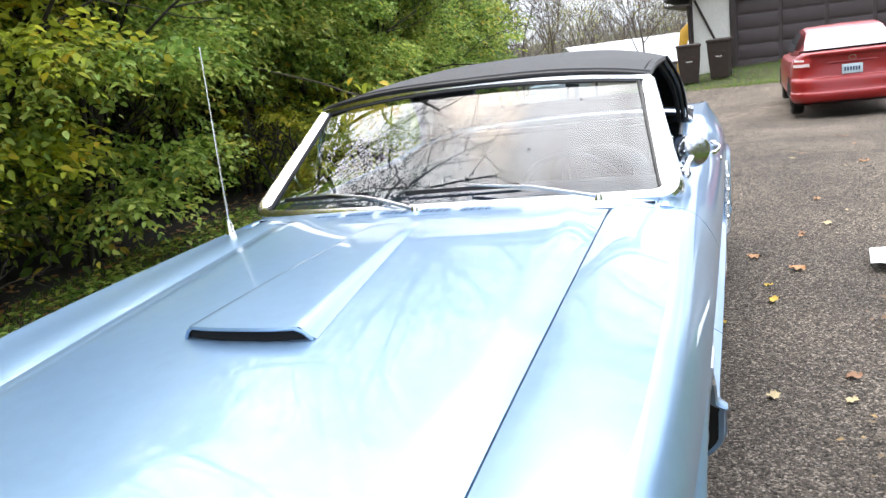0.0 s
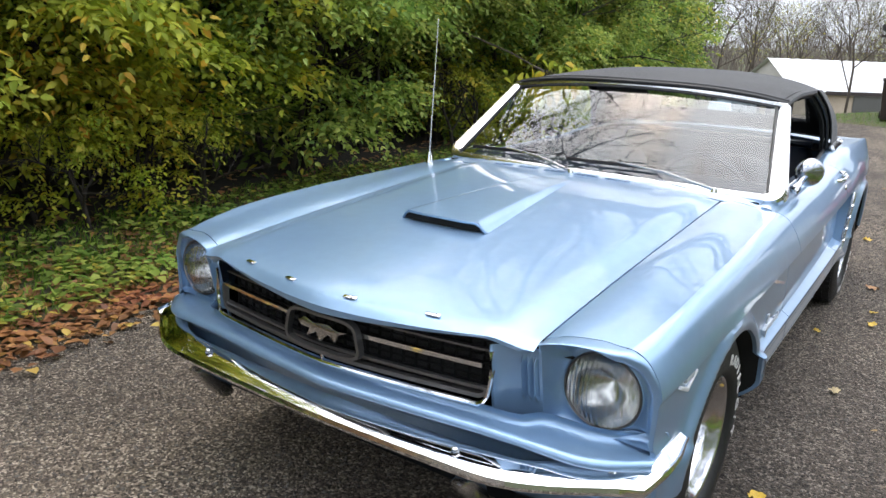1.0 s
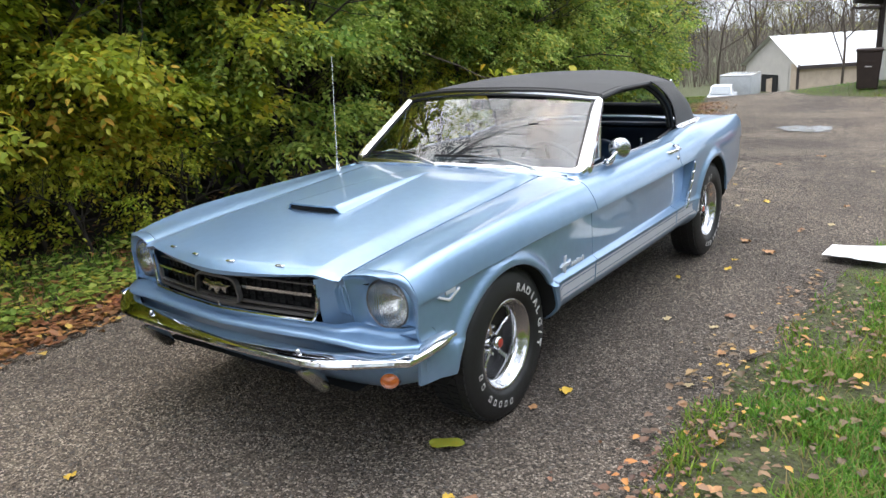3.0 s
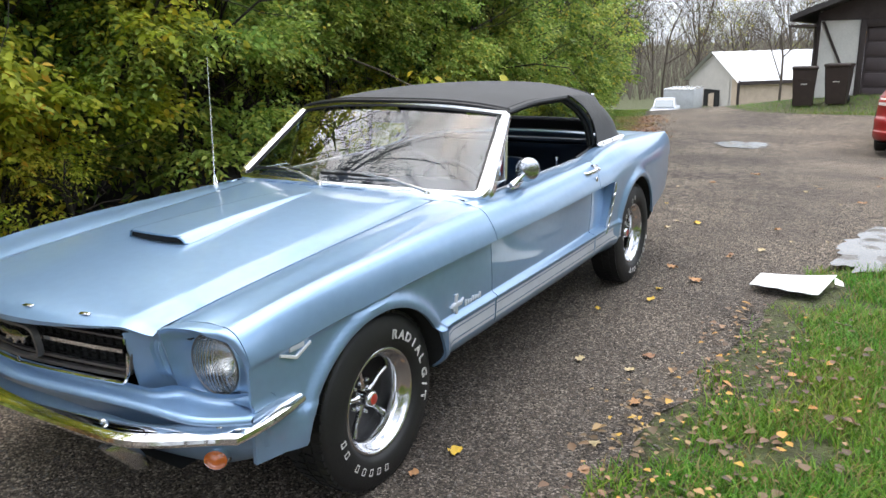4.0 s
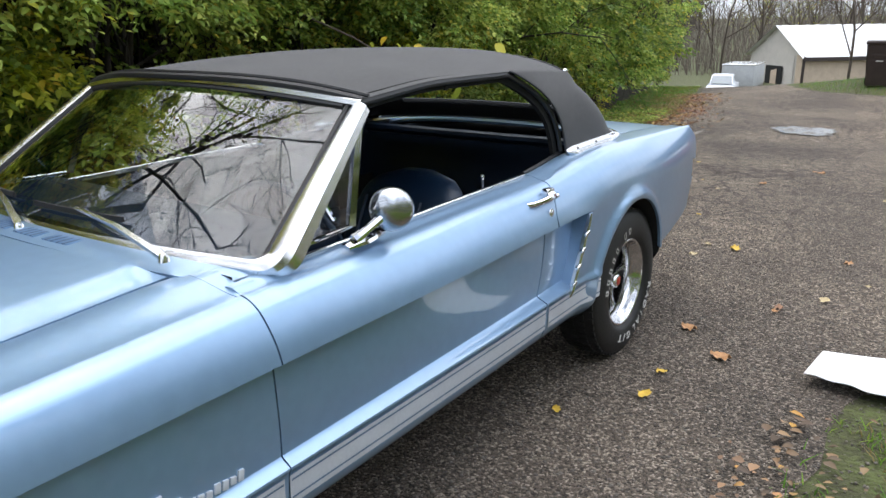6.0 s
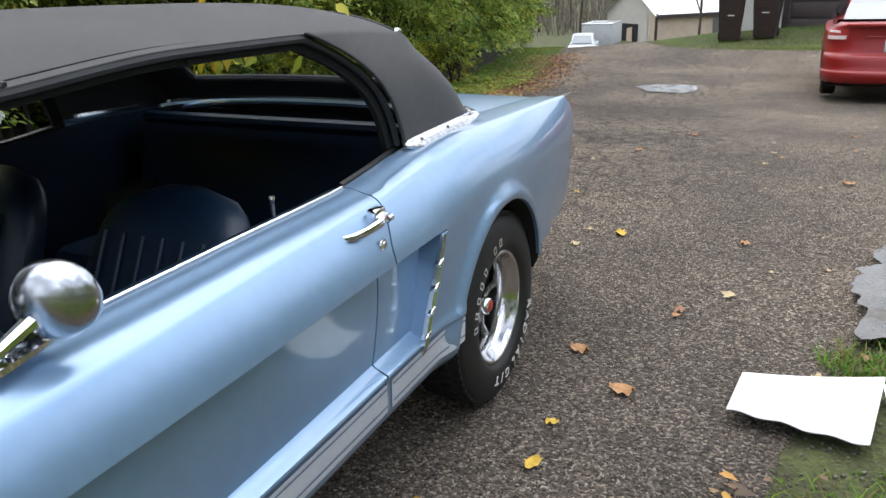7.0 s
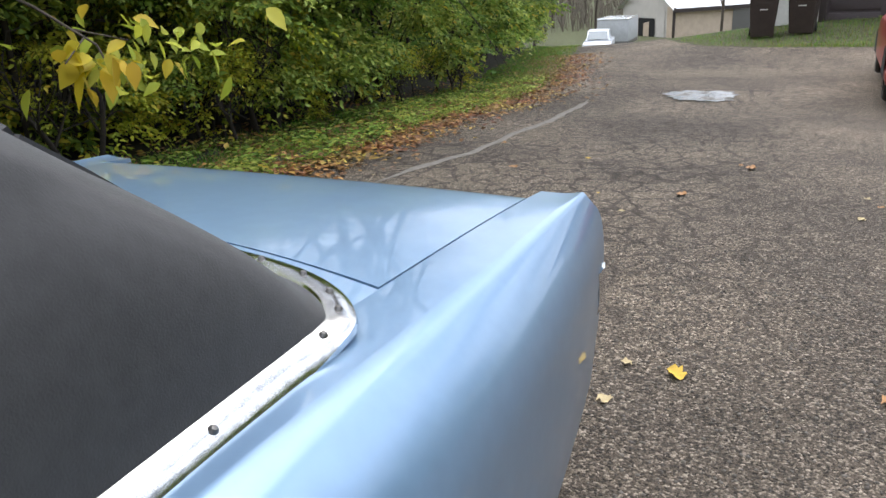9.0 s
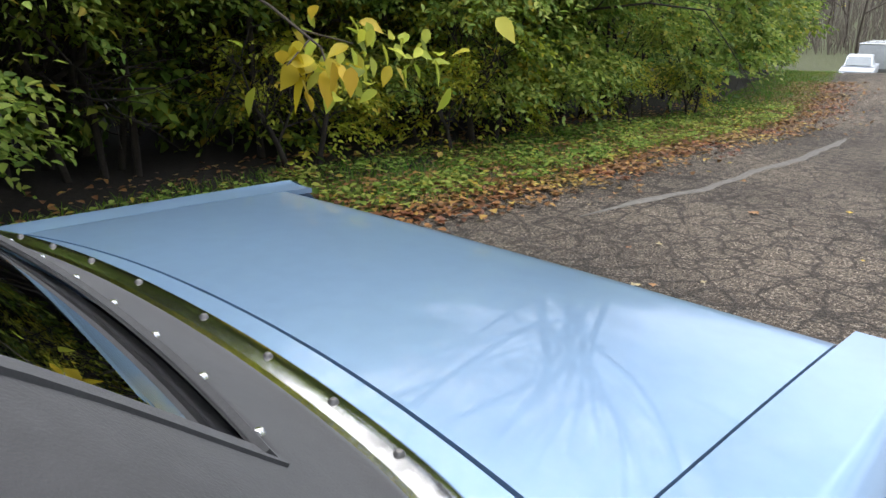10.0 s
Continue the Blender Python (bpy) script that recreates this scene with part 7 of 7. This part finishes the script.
# ---- barn ----
def barn():
    (x0, y0), (gx_, gy_), (lx, ly) = BARN_N, BARN_G, BARN_L
    zb, ze, za = BARN_Z
    ob = thing("barn", "pale steel barn with a white metal roof", "barn", Matrix.Identity(4))
    P = lambda g, l, z: (x0 + gx_ * g + lx * l, y0 + gy_ * g + ly * l, z)
    gable = bmesh.new()
    gable.faces.new([gable.verts.new(p) for p in (P(0, 0, zb), P(0, 0, ze), P(.5, 0, za), P(1, 0, ze), P(1, 0, zb))])
    part("gable_wall", gable, BARN_WALL, ob)
    gable = bmesh.new()
    gable.faces.new([gable.verts.new(p) for p in (P(0, 1, zb), P(0, 1, ze), P(.5, 1, za), P(1, 1, ze), P(1, 1, zb))])
    part("gable_wall", gable, BARN_WALL, ob)
    side = sheet([[P(0, t, zb), P(0, t, ze)] for t in steps(0, 1, 12)])
    sheet([[P(1, t, zb), P(1, t, ze)] for t in steps(0, 1, 12)], bm=side)
    wall = part("side_wall", side, BARN_TAN, ob)
    for a, b in ((.30, .48), (.52, .70)):
        part("side_door", sheet([[P(-.006, a, zb), P(-.006, a, ze - .5)], [P(-.006, b, zb), P(-.006, b, ze - .5)]]), PEWTER, wall, "grey sliding side door")
    roof = bmesh.new()
    for g0, g1 in ((-.05, .5), (1.05, .5)):
        zz = ze - .05 * (za - ze) * 2
        rows_ = []
        for i in range(61):
            t = -.02 + 1.04 * i / 60
            up = 0.05 if i % 3 == 0 else 0.0
            rows_.append([P(g0, t, zz + up), P(g1, t, za + .08 + up)])
        sheet(rows_, bm=roof)
    part("roof", roof, BARN_ROOF, ob, "white ribbed metal roof")
    fas = sheet([[P(-.055, t, ze - .45), P(-.055, t, ze - .08)] for t in (-.02, 1.02)])
    part("fascia", fas, TIMBER, ob)
    # no opening: a near-black sheet on the wall stands in for its shade
    dr = part("doorway", sheet([[P(.34, -.004, zb), P(.34, -.004, zb + 2.0)], [P(.66, -.004, zb), P(.66, -.004, zb + 2.0)]]), CAVITY, ob, "doorway, its shaded inside painted near black")
    part("door_sill", sheet([[P(.44, -.006, zb), P(.44, -.006, zb + 1.7)], [P(.55, -.006, zb), P(.55, -.006, zb + 1.5)]]), BARN_TAN, dr)
    for g in (.02, .16):
        part("gable_panel", sheet([[P(g, -.003, zb), P(g, -.003, ze)], [P(g + .10, -.003, zb), P(g + .10, -.003, ze + .1)]]), BARN_TAN if g < .1 else BARN_WALL, ob)
    part("corner_post", box(-.12, .12, -.12, .12, zb, ze, .02, m=Matrix.Translation((x0, y0 - .1, 0))), TIMBER, ob)
    return ob


barn()


# ---- white pickup and trailer down the drive ----
def lofted(sections, n=10, close_ends=True):
    """A body from sections (y, half width, bottom, shoulder, top, top half width)."""
    rows = []
    for y, w, zb, zs, zt, tw in sections:
        half = [(0, zb), (w * .9, zb), (w, zb + .12), (w * 1.01, (zb + zs) / 2), (w * .985, zs - .04), (w * .95, zs), (tw * 1.02, zs + (zt - zs) * .5), (tw, zt - .05 * (zt - zs)), (tw * .9, zt), (0, zt + .01)]
        rows.append([(x, y, z) for x, z in half] + [(-x, y, z) for x, z in half[-2:0:-1]])
    bm = sheet(rows, close=True)
    return cap(bm) if close_ends else bm


def small_wheel(parent, x, y, r, w):
    s = math.copysign(1, x)
    t = revolve([(r * .6, -w / 2), (r * .9, -w / 2), (r, -w * .35), (r, w * .35), (r * .9, w / 2), (r * .62, w / 2)], 28, "x")
    bmesh.ops.translate(t, verts=t.verts[:], vec=(x, y, r))
    wh = part("wheel", t, RUBBER, parent)
    h = revolve([(r * .62, w * .45), (r * .5, w * .3), (r * .15, w * .38), (0, w * .4)], 20, "x")
    if s < 0:
        bmesh.ops.scale(h, vec=(-1, 1, 1), verts=h.verts[:])
    bmesh.ops.translate(h, verts=h.verts[:], vec=(x, y, r))
    part("rim", h, STEEL, wh)


pk = thing("pickup_truck", "white pickup truck parked down the drive", "truck", place(*PICK_AT, 12))
part("body", lofted([(-2.7, .86, .55, .95, 1.02, .80), (-2.6, .94, .45, 1.02, 1.08, .86), (-1.4, .96, .42, 1.08, 1.14, .88), (-1.2, .96, .42, 1.10, 1.16, .88), (2.7, .96, .48, 1.08, 1.10, .92)]), WHITE_PAINT, pk)
part("cab", lofted([(-1.35, .88, 1.05, 1.12, 1.16, .78), (-.75, .88, 1.05, 1.2, 1.78, .70), (.7, .88, 1.05, 1.2, 1.80, .70), (.95, .88, 1.05, 1.12, 1.2, .74)]), WHITE_PAINT, pk)
part("windscreen", sheet([[(-.70, -1.36, 1.26), (.70, -1.36, 1.26)], [(-.62, -.88, 1.74), (.62, -.88, 1.74)]]), DARK_GLASS, pk)
part("grille", box(-.55, .55, -2.74, -2.66, .66, .94, .02), BLACK, pk)
for s in (1, -1):
    part("headlight", box(-.14, .14, -2.74, -2.62, .76, .94, .02, m=Matrix.Translation((s * .72, 0, 0))), REFLECTOR, pk)
part("bumper", box(-.92, .92, -2.80, -2.66, .45, .62, .03), CHROME, pk)
for x in (-.82, .82):
    for y in (-1.8, 1.7):
        small_wheel(pk, x, y, .38, .25)
tr = thing("cargo_trailer", "white enclosed cargo trailer", "trailer", place(*TRAILER_AT, 4))
part("box_body", box(-1.25, 1.25, -2.3, 2.3, .5, 2.5, .08), TRAILER_GREY, tr)
part("lower_skirt", box(-1.26, 1.26, -2.315, 2.31, .5, .8, .01), PEWTER, tr)
part("roof_cap", box(-1.28, 1.28, -2.33, 2.33, 2.45, 2.53, .02), STEEL, tr)
for x in (-1.1, 1.1):
    for y in (-.5, .5):
        t = revolve([(.2, -.1), (.34, -.1), (.36, -.06), (.36, .06), (.34, .1), (.2, .1)], 20, "x")
        bmesh.ops.translate(t, verts=t.verts[:], vec=(x, y, .36))
        part("wheel", t, RUBBER, tr)

# ---- house front with garage ----
HY = 23.5
house = thing("house", "cream stucco house front with dark timber and brown garage", "house", Matrix.Identity(4))
zf = -0.32
WX0, GX0, GX1, WX1 = -0.43, 0.82, 5.66, 7.4
for xa, xb, ya, yb, zt in ((WX0, GX0 - .14, HY, HY + .2, 2.02), (GX1 + .14, WX1, HY, HY + .2, 2.02), (WX0, WX0 + .2, HY + .2, HY + 8, 2.3), (WX1 - .2, WX1, HY + .2, HY + 8, 2.3)):
    part("wall", box(xa, xb, ya, yb, zf, zt), STUCCO, house)
part("gable_panel", prism([(WX0 - .02, 2.02), (WX1 + .02, 2.02), (WX1 + .02, 2.25), ((WX0 + WX1) / 2, 2.25 + .38 * (WX1 - WX0) / 2), (WX0 - .02, 2.25)], .18, Matrix.Translation((0, HY - .02, 0))), TIMBER, house, "dark timber gable")
rf = []
for k in (-1, 1):
    xe = (WX0 + WX1) / 2 + k * ((WX1 - WX0) / 2 + 0.7)
    top_z = 2.30 + .38 * (WX1 - WX0) / 2
    ez = top_z - .38 * ((WX1 - WX0) / 2 + 0.7)
    rf.append(prism([(xe, ez), ((WX0 + WX1) / 2, top_z), ((WX0 + WX1) / 2, top_z + .16), (xe, ez + .16)], 9.5, Matrix.Translation((0, HY - .8, 0))))
part("roof", joined(*rf), SHINGLE, house, "dark shingled roof")
part("eave_soffit", box(WX0 - 0.7, WX0, HY - .75, HY + 8.5, 1.86, 1.92), TIMBER, house)
part("corner_trim", joined(box(WX0 - .03, WX0 + .06, HY - .03, HY, zf, 2.02, .004), box(GX0 - .16, GX0, HY - .04, HY + .05, zf, 2.02, .004), box(GX1, GX1 + .16, HY - .04, HY + .05, zf, 2.02, .004), box(GX0, GX1, HY - .04, HY + .05, 1.82, 2.02, .004)), TIMBER, house)
part("brace", sweep([(WX0 + .12, HY - .02, 2.0), (WX0 + .86, HY - .02, .35)], [(-.035, -.02), (-.035, .02), (.035, .02), (.035, -.02)], up=(0, -1, 0)), TIMBER, house)
gd = part("garage_door", box(GX0, GX1, HY + .08, HY + .12, zf, 1.82), GARAGE, house, "dark brown panelled garage door")
for i in range(5):
    za, zb_ = zf + .03 + i * .43, zf + .03 + i * .43 + .37
    for j in range(4):
        xa = GX0 + .06 + j * 1.21
        part("door_panel", box(xa, xa + 1.11, HY + .05, HY + .085, za, min(zb_, 1.80), .02), GARAGE, gd)
part("gutter_pipe", sweep([(WX0 - .06, HY - .06, 1.95), (WX0 - .06, HY - .06, zf)], ring(.035, 8), up=(1, 0, 0)), TIMBER, house)


def wheelie_bin(x, y, turn):
    b = thing("wheelie_bin", "dark brown plastic wheelie bin on grass", "bin", place(x, y, turn), "bins by the garage")
    rows = []
    for z, w, d in ((0.02, .24, .27), (.25, .255, .29), (.60, .285, .33), (.95, .305, .36), (1.0, .31, .365)):
        rows.append([(sx * w, sy * d, z) for sx, sy in ((-.9, -1), (.9, -1), (1, -.9), (1, .9), (.9, 1), (-.9, 1), (-1, .9), (-1, -.9))])
    part("body", cap(sheet(rows, close=True)), BIN, b)
    lid = box(-.33, .33, -.40, .38, 1.0, 1.07, .025)
    for v in lid.verts:
        if v.co.z > 1.03:
            v.co.z += .03 * math.cos(v.co.x * 4)
    part("lid", lid, BIN, b)
    part("handle", sweep([(-.2, .42, 1.0), (.2, .42, 1.0)], ring(.018, 8)), BIN, b)
    part("stamp", box(-.08, .08, -.345, -.325, .60, .625, .003), STUCCO, b, "pale stamped mark")
    part("front_rib", box(-.17, .17, -.345, -.315, .70, .82, .01), BIN, b)
    for s in (1, -1):
        t = revolve([(.04, -.03), (.11, -.03), (.12, 0), (.11, .03), (.04, .03)], 16, "x")
        bmesh.ops.translate(t, verts=t.verts[:], vec=(s * .24, .30, .12))
        part("wheel", t, RUBBER, b)


wheelie_bin(-0.43, 21.4, 6)
wheelie_bin(0.40, 21.5, -4)

# yellow digger arm behind the house corner
dg = thing("excavator", "yellow excavator boom behind the garage", "excavator", place(*DIG_AT))
part("boom", prism([(-.9, 0.9), (-.55, .9), (-.35, 2.5), (.4, 3.1), (1.6, 3.2), (1.6, 3.7), (.2, 3.7), (-.65, 3.0)], .4, None, .04), YELLOW, dg)
part("bucket", prism([(-1.1, .0), (-.3, .0), (-.2, .6), (-.5, 1.0), (-1.0, .9)], .7, Matrix.Translation((0, -.15, 0)), .04), YELLOW, dg)
part("ram", sweep([(-.2, .2, 2.3), (.9, .2, 3.1)], ring(.06, 8)), STEEL, dg)
part("cab", box(1.6, 3.4, -.8, 1.2, 1.0, 3.3, .1), YELLOW, dg)
part("tracks", box(.9, 4.0, -1.1, 1.5, 0.0, .9, .2), BLACK, dg)

# ---- red sedan ----
sd = thing("red_sedan", "shiny red sedan parked on the gravel", "car", place(*RED_AT, RED_TURN, 0.97))
tail_w = ease([(.24, .82), (.30, .890), (.42, .905), (.455, .890), (.60, .900), (.66, .885), (.90, .855), (1.02, .80), (1.09, .72)])
tail_y = ease([(.24, .10), (.30, .00), (.42, -.035), (.455, -.01), (.60, .0), (.655, .022), (.68, .065), (.90, .085), (1.00, .075), (1.05, .035), (1.075, .025), (1.09, .06)])


def tail_at(x, z, out=0.0):
    """The sedan's rear skin: drawn round its corners."""
    e = abs(x) / tail_w(z)
    return (x * (1 + out * e), tail_y(z) + 0.07 * e ** 2 + 0.26 * e ** 9 - out * (1 - 0.6 * e ** 6), z)


rear_rows = []
for z in [.24, .26, .28, .30, .36, .42, .435, .445, .455, .52, .58, .62, .645, .66, .675, .69, .76, .84, .90, .96, 1.0, 1.03, 1.05, 1.065, 1.08, 1.09]:
    w = tail_w(z)
    row = [(-w, 1.25, z), (-w, .80, z)] + [tail_at(w * math.sin(t * math.pi / 2), z) for t in steps(-1, 1, 41)] + [(w, .80, z), (w, 1.25, z)]
    rear_rows.append(row)
rear_rows.append([(x * .9, max(y, .12), 1.085) for x, y, z in rear_rows[-1]])
rear_rows.append([(x * .6, max(y, .45), 1.09) for x, y, z in rear_rows[-1]])
shell_r = sheet(rear_rows)
front_b = lofted([(0.72, .80, .30, .96, 1.075, .74), (1.2, .905, .24, .97, 1.06, .76), (3.3, .91, .22, .95, 1.00, .74), (4.2, .89, .25, .86, .93, .72), (4.65, .82, .32, .72, .78, .62), (4.80, .68, .40, .62, .66, .5)])
part("body", joined(shell_r, front_b), RED_PAINT, sd)
cab = lofted([(0.50, .76, 1.00, 1.05, 1.085, .70), (1.20, .80, 1.00, 1.07, 1.42, .60), (1.9, .80, .97, 1.03, 1.475, .61), (2.7, .80, .97, 1.02, 1.43, .60), (3.5, .76, .94, .97, 1.02, .62)])
part("cabin", cab, RED_PAINT, sd)
part("rear_window", sheet([[(x * w, y, z + .01) for x in steps(-1, 1, 9)] for w, y, z in ((.68, .54, 1.105), (.655, .80, 1.235), (.60, 1.02, 1.345), (.56, 1.17, 1.41))]), DARK_GLASS, sd, "dark rear window reflecting sky")
for s in (1, -1):
    part("side_glass", sheet([[(s * .815, 1.15, 1.08), (s * .82, 3.1, 1.05)], [(s * .655, 1.45, 1.38), (s * .665, 2.6, 1.38)]]), DARK_GLASS, sd)
    lamp2 = part("tail_lamp", flange(patch(lambda u, v: tail_at(s * (.60 + .255 * u), .845 + .16 * v * (1 - .12 * (1 - u)) + .018 * (1 - u), .010), steps(0, 1, 14), steps(0, 1, 7)), .008), TAIL_LENS, sd, "red and clear tail lamp")
    part("reverse_lens", patch(lambda u, v: tail_at(s * (.625 + .225 * u), .860 + .050 * v + .012 * (1 - u), .014), steps(0, 1, 12), steps(0, 1, 4)), PALE_LENS, lamp2)
    part("upper_lens", patch(lambda u, v: tail_at(s * (.70 + .13 * u), .955 + .030 * v, .014), steps(0, 1, 8), steps(0, 1, 3)), PALE_LENS, lamp2)
    for y in (.98, 3.85):
        small_wheel(sd, s * .770, y, .33, .21)
        # flat near-black half disc, painted shade in place of a wheel opening
        ar = []
        for i in range(25):
            a = math.pi * i / 24
            ar.append((s * .912, y - .37 * math.cos(a), .33 + .37 * math.sin(a)))
        lin = bmesh.new()
        lin.faces.new([lin.verts.new(p) for p in ar])
        part("wheel_arch", lin, CAVITY, sd)
part("underside", sheet([[(-.80, y, .235), (.80, y, .235)] for y in (.12, 2.0, 4.4)]), CAVITY, sd)
part("lower_skirt", patch(lambda u, z: tail_at(.60 * u, z, .004), steps(-1, 1, 17), steps(.242, .275, 3)), BLACK, sd)
part("boot_lip", sweep([tail_at(x, 1.06, .012) for x in steps(-.62, .62, 15)], [(-.012, -.014), (-.006, .012), (.02, .016), (.02, -.010)]), RED_PAINT, sd)
part("plate_recess", patch(lambda u, v: tail_at(.34 * u, .70 + .19 * v, .003), steps(-1, 1, 11), steps(0, 1, 4)), RED_PAINT, sd)
part("recess_brow", sweep([tail_at(x, .905, .008) for x in steps(-.36, .36, 11)], ring(.014, 8)), RED_PAINT, sd)
plt = part("number_plate", box(-.152, .152, -.012, .0, -.076, .076, .004, m=Matrix.Translation((0, .062, .785))), PLATE, sd, "pale blue number plate")
for i in range(6):
    part("plate_bar", box(-.118 + i * .041, -.090 + i * .041, .046, .049, .752, .815, 0), PLATE_BAR, plt)
bad = [(.052 * math.cos(2 * math.pi * k / 20), .965 + .036 * math.sin(2 * math.pi * k / 20)) for k in range(20)]
part("maker_badge", sweep([(x, .062, z) for x, z in bad], ring(.007, 6), up=(0, 1, 0), closed=True), CHROME, sd, "oval chrome badge")

# ---- white sheet on the verge ----
rows = []
corners = (Vector((1.513, 2.839, .02)), Vector((1.538, 3.085, .05)), Vector((1.965, 3.20, .035)), Vector((1.905, 2.785, .02)))
for i in range(19):
    u = i / 18
    row = []
    for j in range(13):
        w = j / 12
        p = corners[0].lerp(corners[3], u).lerp(corners[1].lerp(corners[2], u), w)
        p.z = ground_z(p.x, p.y) + .052 + .004 * math.sin(u * 5) * math.sin(w * 3 + 1) + .010 * w
        if w == 0:
            p.y += .008 * math.sin(u * 19)
        row.append(p)
    rows.append(row)
sh = part("white_sheet", sheet(rows), PAPER)
tagged(sh, "white board sheet lying half on the grass", "sheet")
so = sh.modifiers.new("thickness", "SOLIDIFY")
so.thickness = 0.004
part("folded_corner", sheet([[corners[2] + Vector((0, -.12, .01)), corners[2] + Vector((.05, -.11, .0))], [corners[2] + Vector((-.01, -.03, .03)), corners[2] + Vector((.04, -.05, .01))]]), PAPER, sh)


# ---- fallen leaves ----
def leaf_mesh(seed, size):
    r2 = random.Random(seed)
    bm = bmesh.new()
    n = 16
    ctr = bm.verts.new((0, 0, .004))
    rim_v = []
    for i in range(n):
        a = 2 * math.pi * i / n
        k = (0.62 + .38 * abs(math.cos(2.5 * a))) * (1.25 if abs(a - math.pi) < .3 else 1) * r2.uniform(.85, 1.1)
        rim_v.append(bm.verts.new((size * .5 * k * math.cos(a), size * .4 * k * math.sin(a), .004 + .014 * r2.random() * size / .06)))
    for i in range(n):
        bm.faces.new((ctr, rim_v[i], rim_v[(i + 1) % n]))
    return bm


tint = {"orange": material("orange_leaf", (.38, .20, .085), .7, vary=.3, scale=30), "yellow": material("yellow_leaf", (.55, .36, .04), .65, vary=.25, scale=30), "brown": material("brown_leaf", (.25, .13, .07), .75, vary=.3, scale=30), "tan": material("tan_leaf", (.45, .36, .20), .75, vary=.25, scale=30)}
masters = {}
for k, (col, mat) in enumerate(tint.items()):
    for q in range(2):
        me_ob = part("fallen_leaf", leaf_mesh(k * 7 + q, .06), mat)
        tagged(me_ob, f"dry {col} leaf fallen on the gravel", "leaf", "fallen leaves")
        masters[(col, q)] = me_ob
known = [(.912, .300, 1.3, "yellow"), (.959, 3.143, 1.5, "orange"), (.784, 4.561, 1.2, "yellow"), (.601, 4.312, 1.0, "tan"), (.30, -1.35, 1.0, "yellow"), (1.25, 1.35, 0.9, "tan"), (1.35, .62, 1.0, "tan"), (1.02, 2.62, .9, "yellow")]
lr = random.Random(17)
spots = list(known)
for i in range(120):
    y = lr.uniform(-2.2, 9.0)
    x = lr.uniform(left_edge(y), min(right_edge(y) + .2, 3.5))
    if -.8 < x < .8 and -.7 < y < 3.7:
        continue
    spots.append((x, y, lr.uniform(.5, 1.15), lr.choice(("orange", "orange", "brown", "tan", "yellow"))))
placed = set()
for i, (x, y, s, col) in enumerate(spots):
    key = (col, i % 2)
    m = Matrix.Translation((x, y, ground_z(x, y) + uneven(x, y, .008) + .006)) @ Matrix.Rotation(lr.uniform(0, 6.28), 4, "Z") @ Matrix.Scale(s, 4)
    if key not in placed:
        placed.add(key)
        masters[key].matrix_basis = m
    else:
        copy_thing(masters[key], m)
ovate = []
for t in steps(0, 1, 13):
    half = .042 * math.sin(math.pi * t ** 0.8) ** 0.75 if 0 < t < 1 else .001
    ovate.append([(-.07 + .14 * t, half * k, .004 + .010 * abs(k) + .006 * math.sin(7 * t + 2 * k)) for k in (-1, -.5, 0, .5, 1)])
big = part("large_leaf", sheet(ovate), material("yellow_green_leaf", (.42, .36, .03), .55, vary=.3, scale=14, second=(.20, .26, .03)))
tagged(big, "large yellow leaf flat on the gravel", "leaf", "fallen leaves")
big.matrix_basis = Matrix.Translation((.723, -.253 - .10, .012)) @ Matrix.Rotation(.5, 4, "Z")


def litter(n, spot, seed, size, name, label, mat=None, category="leaf litter"):
    r3 = np.random.RandomState(seed)
    C = np.array([spot(r3) for _ in range(n)])
    d = leaf_shape(n, r3, size, C, 0.85, 0.0, 0.7)
    tagged(raw(name, *d, mat or LEAF_BROWN), label, category, kind="stuff")


def left_litter(r3):
    y = -5 + 26 * r3.rand() ** 1.25
    x = left_edge(y) + 0.02 + (0.12 + 0.012 * max(0.0, y)) * r3.randn() - 1.0 * r3.rand() ** 2.2 + 0.12 * noise.noise((y * 1.9, 6.0, 0.0))
    return (x, y, ground_z(x, y) + .018 + .02 * r3.rand())


def deep_litter(r3):
    y = -5 + 20 * r3.rand()
    x = left_edge(y) - .5 - 1.6 * r3.rand()
    return (x, y, ground_z(x, y) + .03 + .02 * r3.rand())


def weed_spot(r3):
    while True:
        y = -4 + 20 * r3.rand() ** 1.2
        x = left_edge(y) - .18 - 1.3 * r3.rand()
        if noise.noise((x * 2.2, y * 2.2, 8.0)) + .25 * r3.randn() > .05:
            return (x, y, ground_z(x, y) + .03 + .07 * r3.rand())


def right_litter(r3):
    y = -2.0 + 4.6 * r3.rand() ** 1.35
    x = right_edge(y) - .16 + 1.4 * r3.rand() ** 1.4
    return (x, y, ground_z(x, y) + .022 + .03 * r3.rand())


def edge_litter(r3):
    y = -2.0 + 4.2 * r3.rand() ** 1.2
    x = right_edge(y) + .10 + .15 * r3.randn() + .10 * math.sin(y * 5)
    return (x, y, ground_z(x, y) + .016 + .02 * r3.rand())


litter(17000, left_litter, 61, .056, "leaf_litter", "orange-brown leaves along the drive's edge")
litter(2600, deep_litter, 62, .060, "leaf_litter", "scattered leaves under the hedge")
litter(9000, weed_spot, 65, .056, "ground_cover", "low broad-leaved weeds along the hedge's foot", LEAF_D, "weeds")
litter(780, right_litter, 63, .040, "leaf_litter", "scattered autumn leaves on the grass verge", LEAF_DULL)
litter(700, edge_litter, 64, .026, "leaf_litter", "small brown leaves where grass meets gravel", LEAF_DULL)
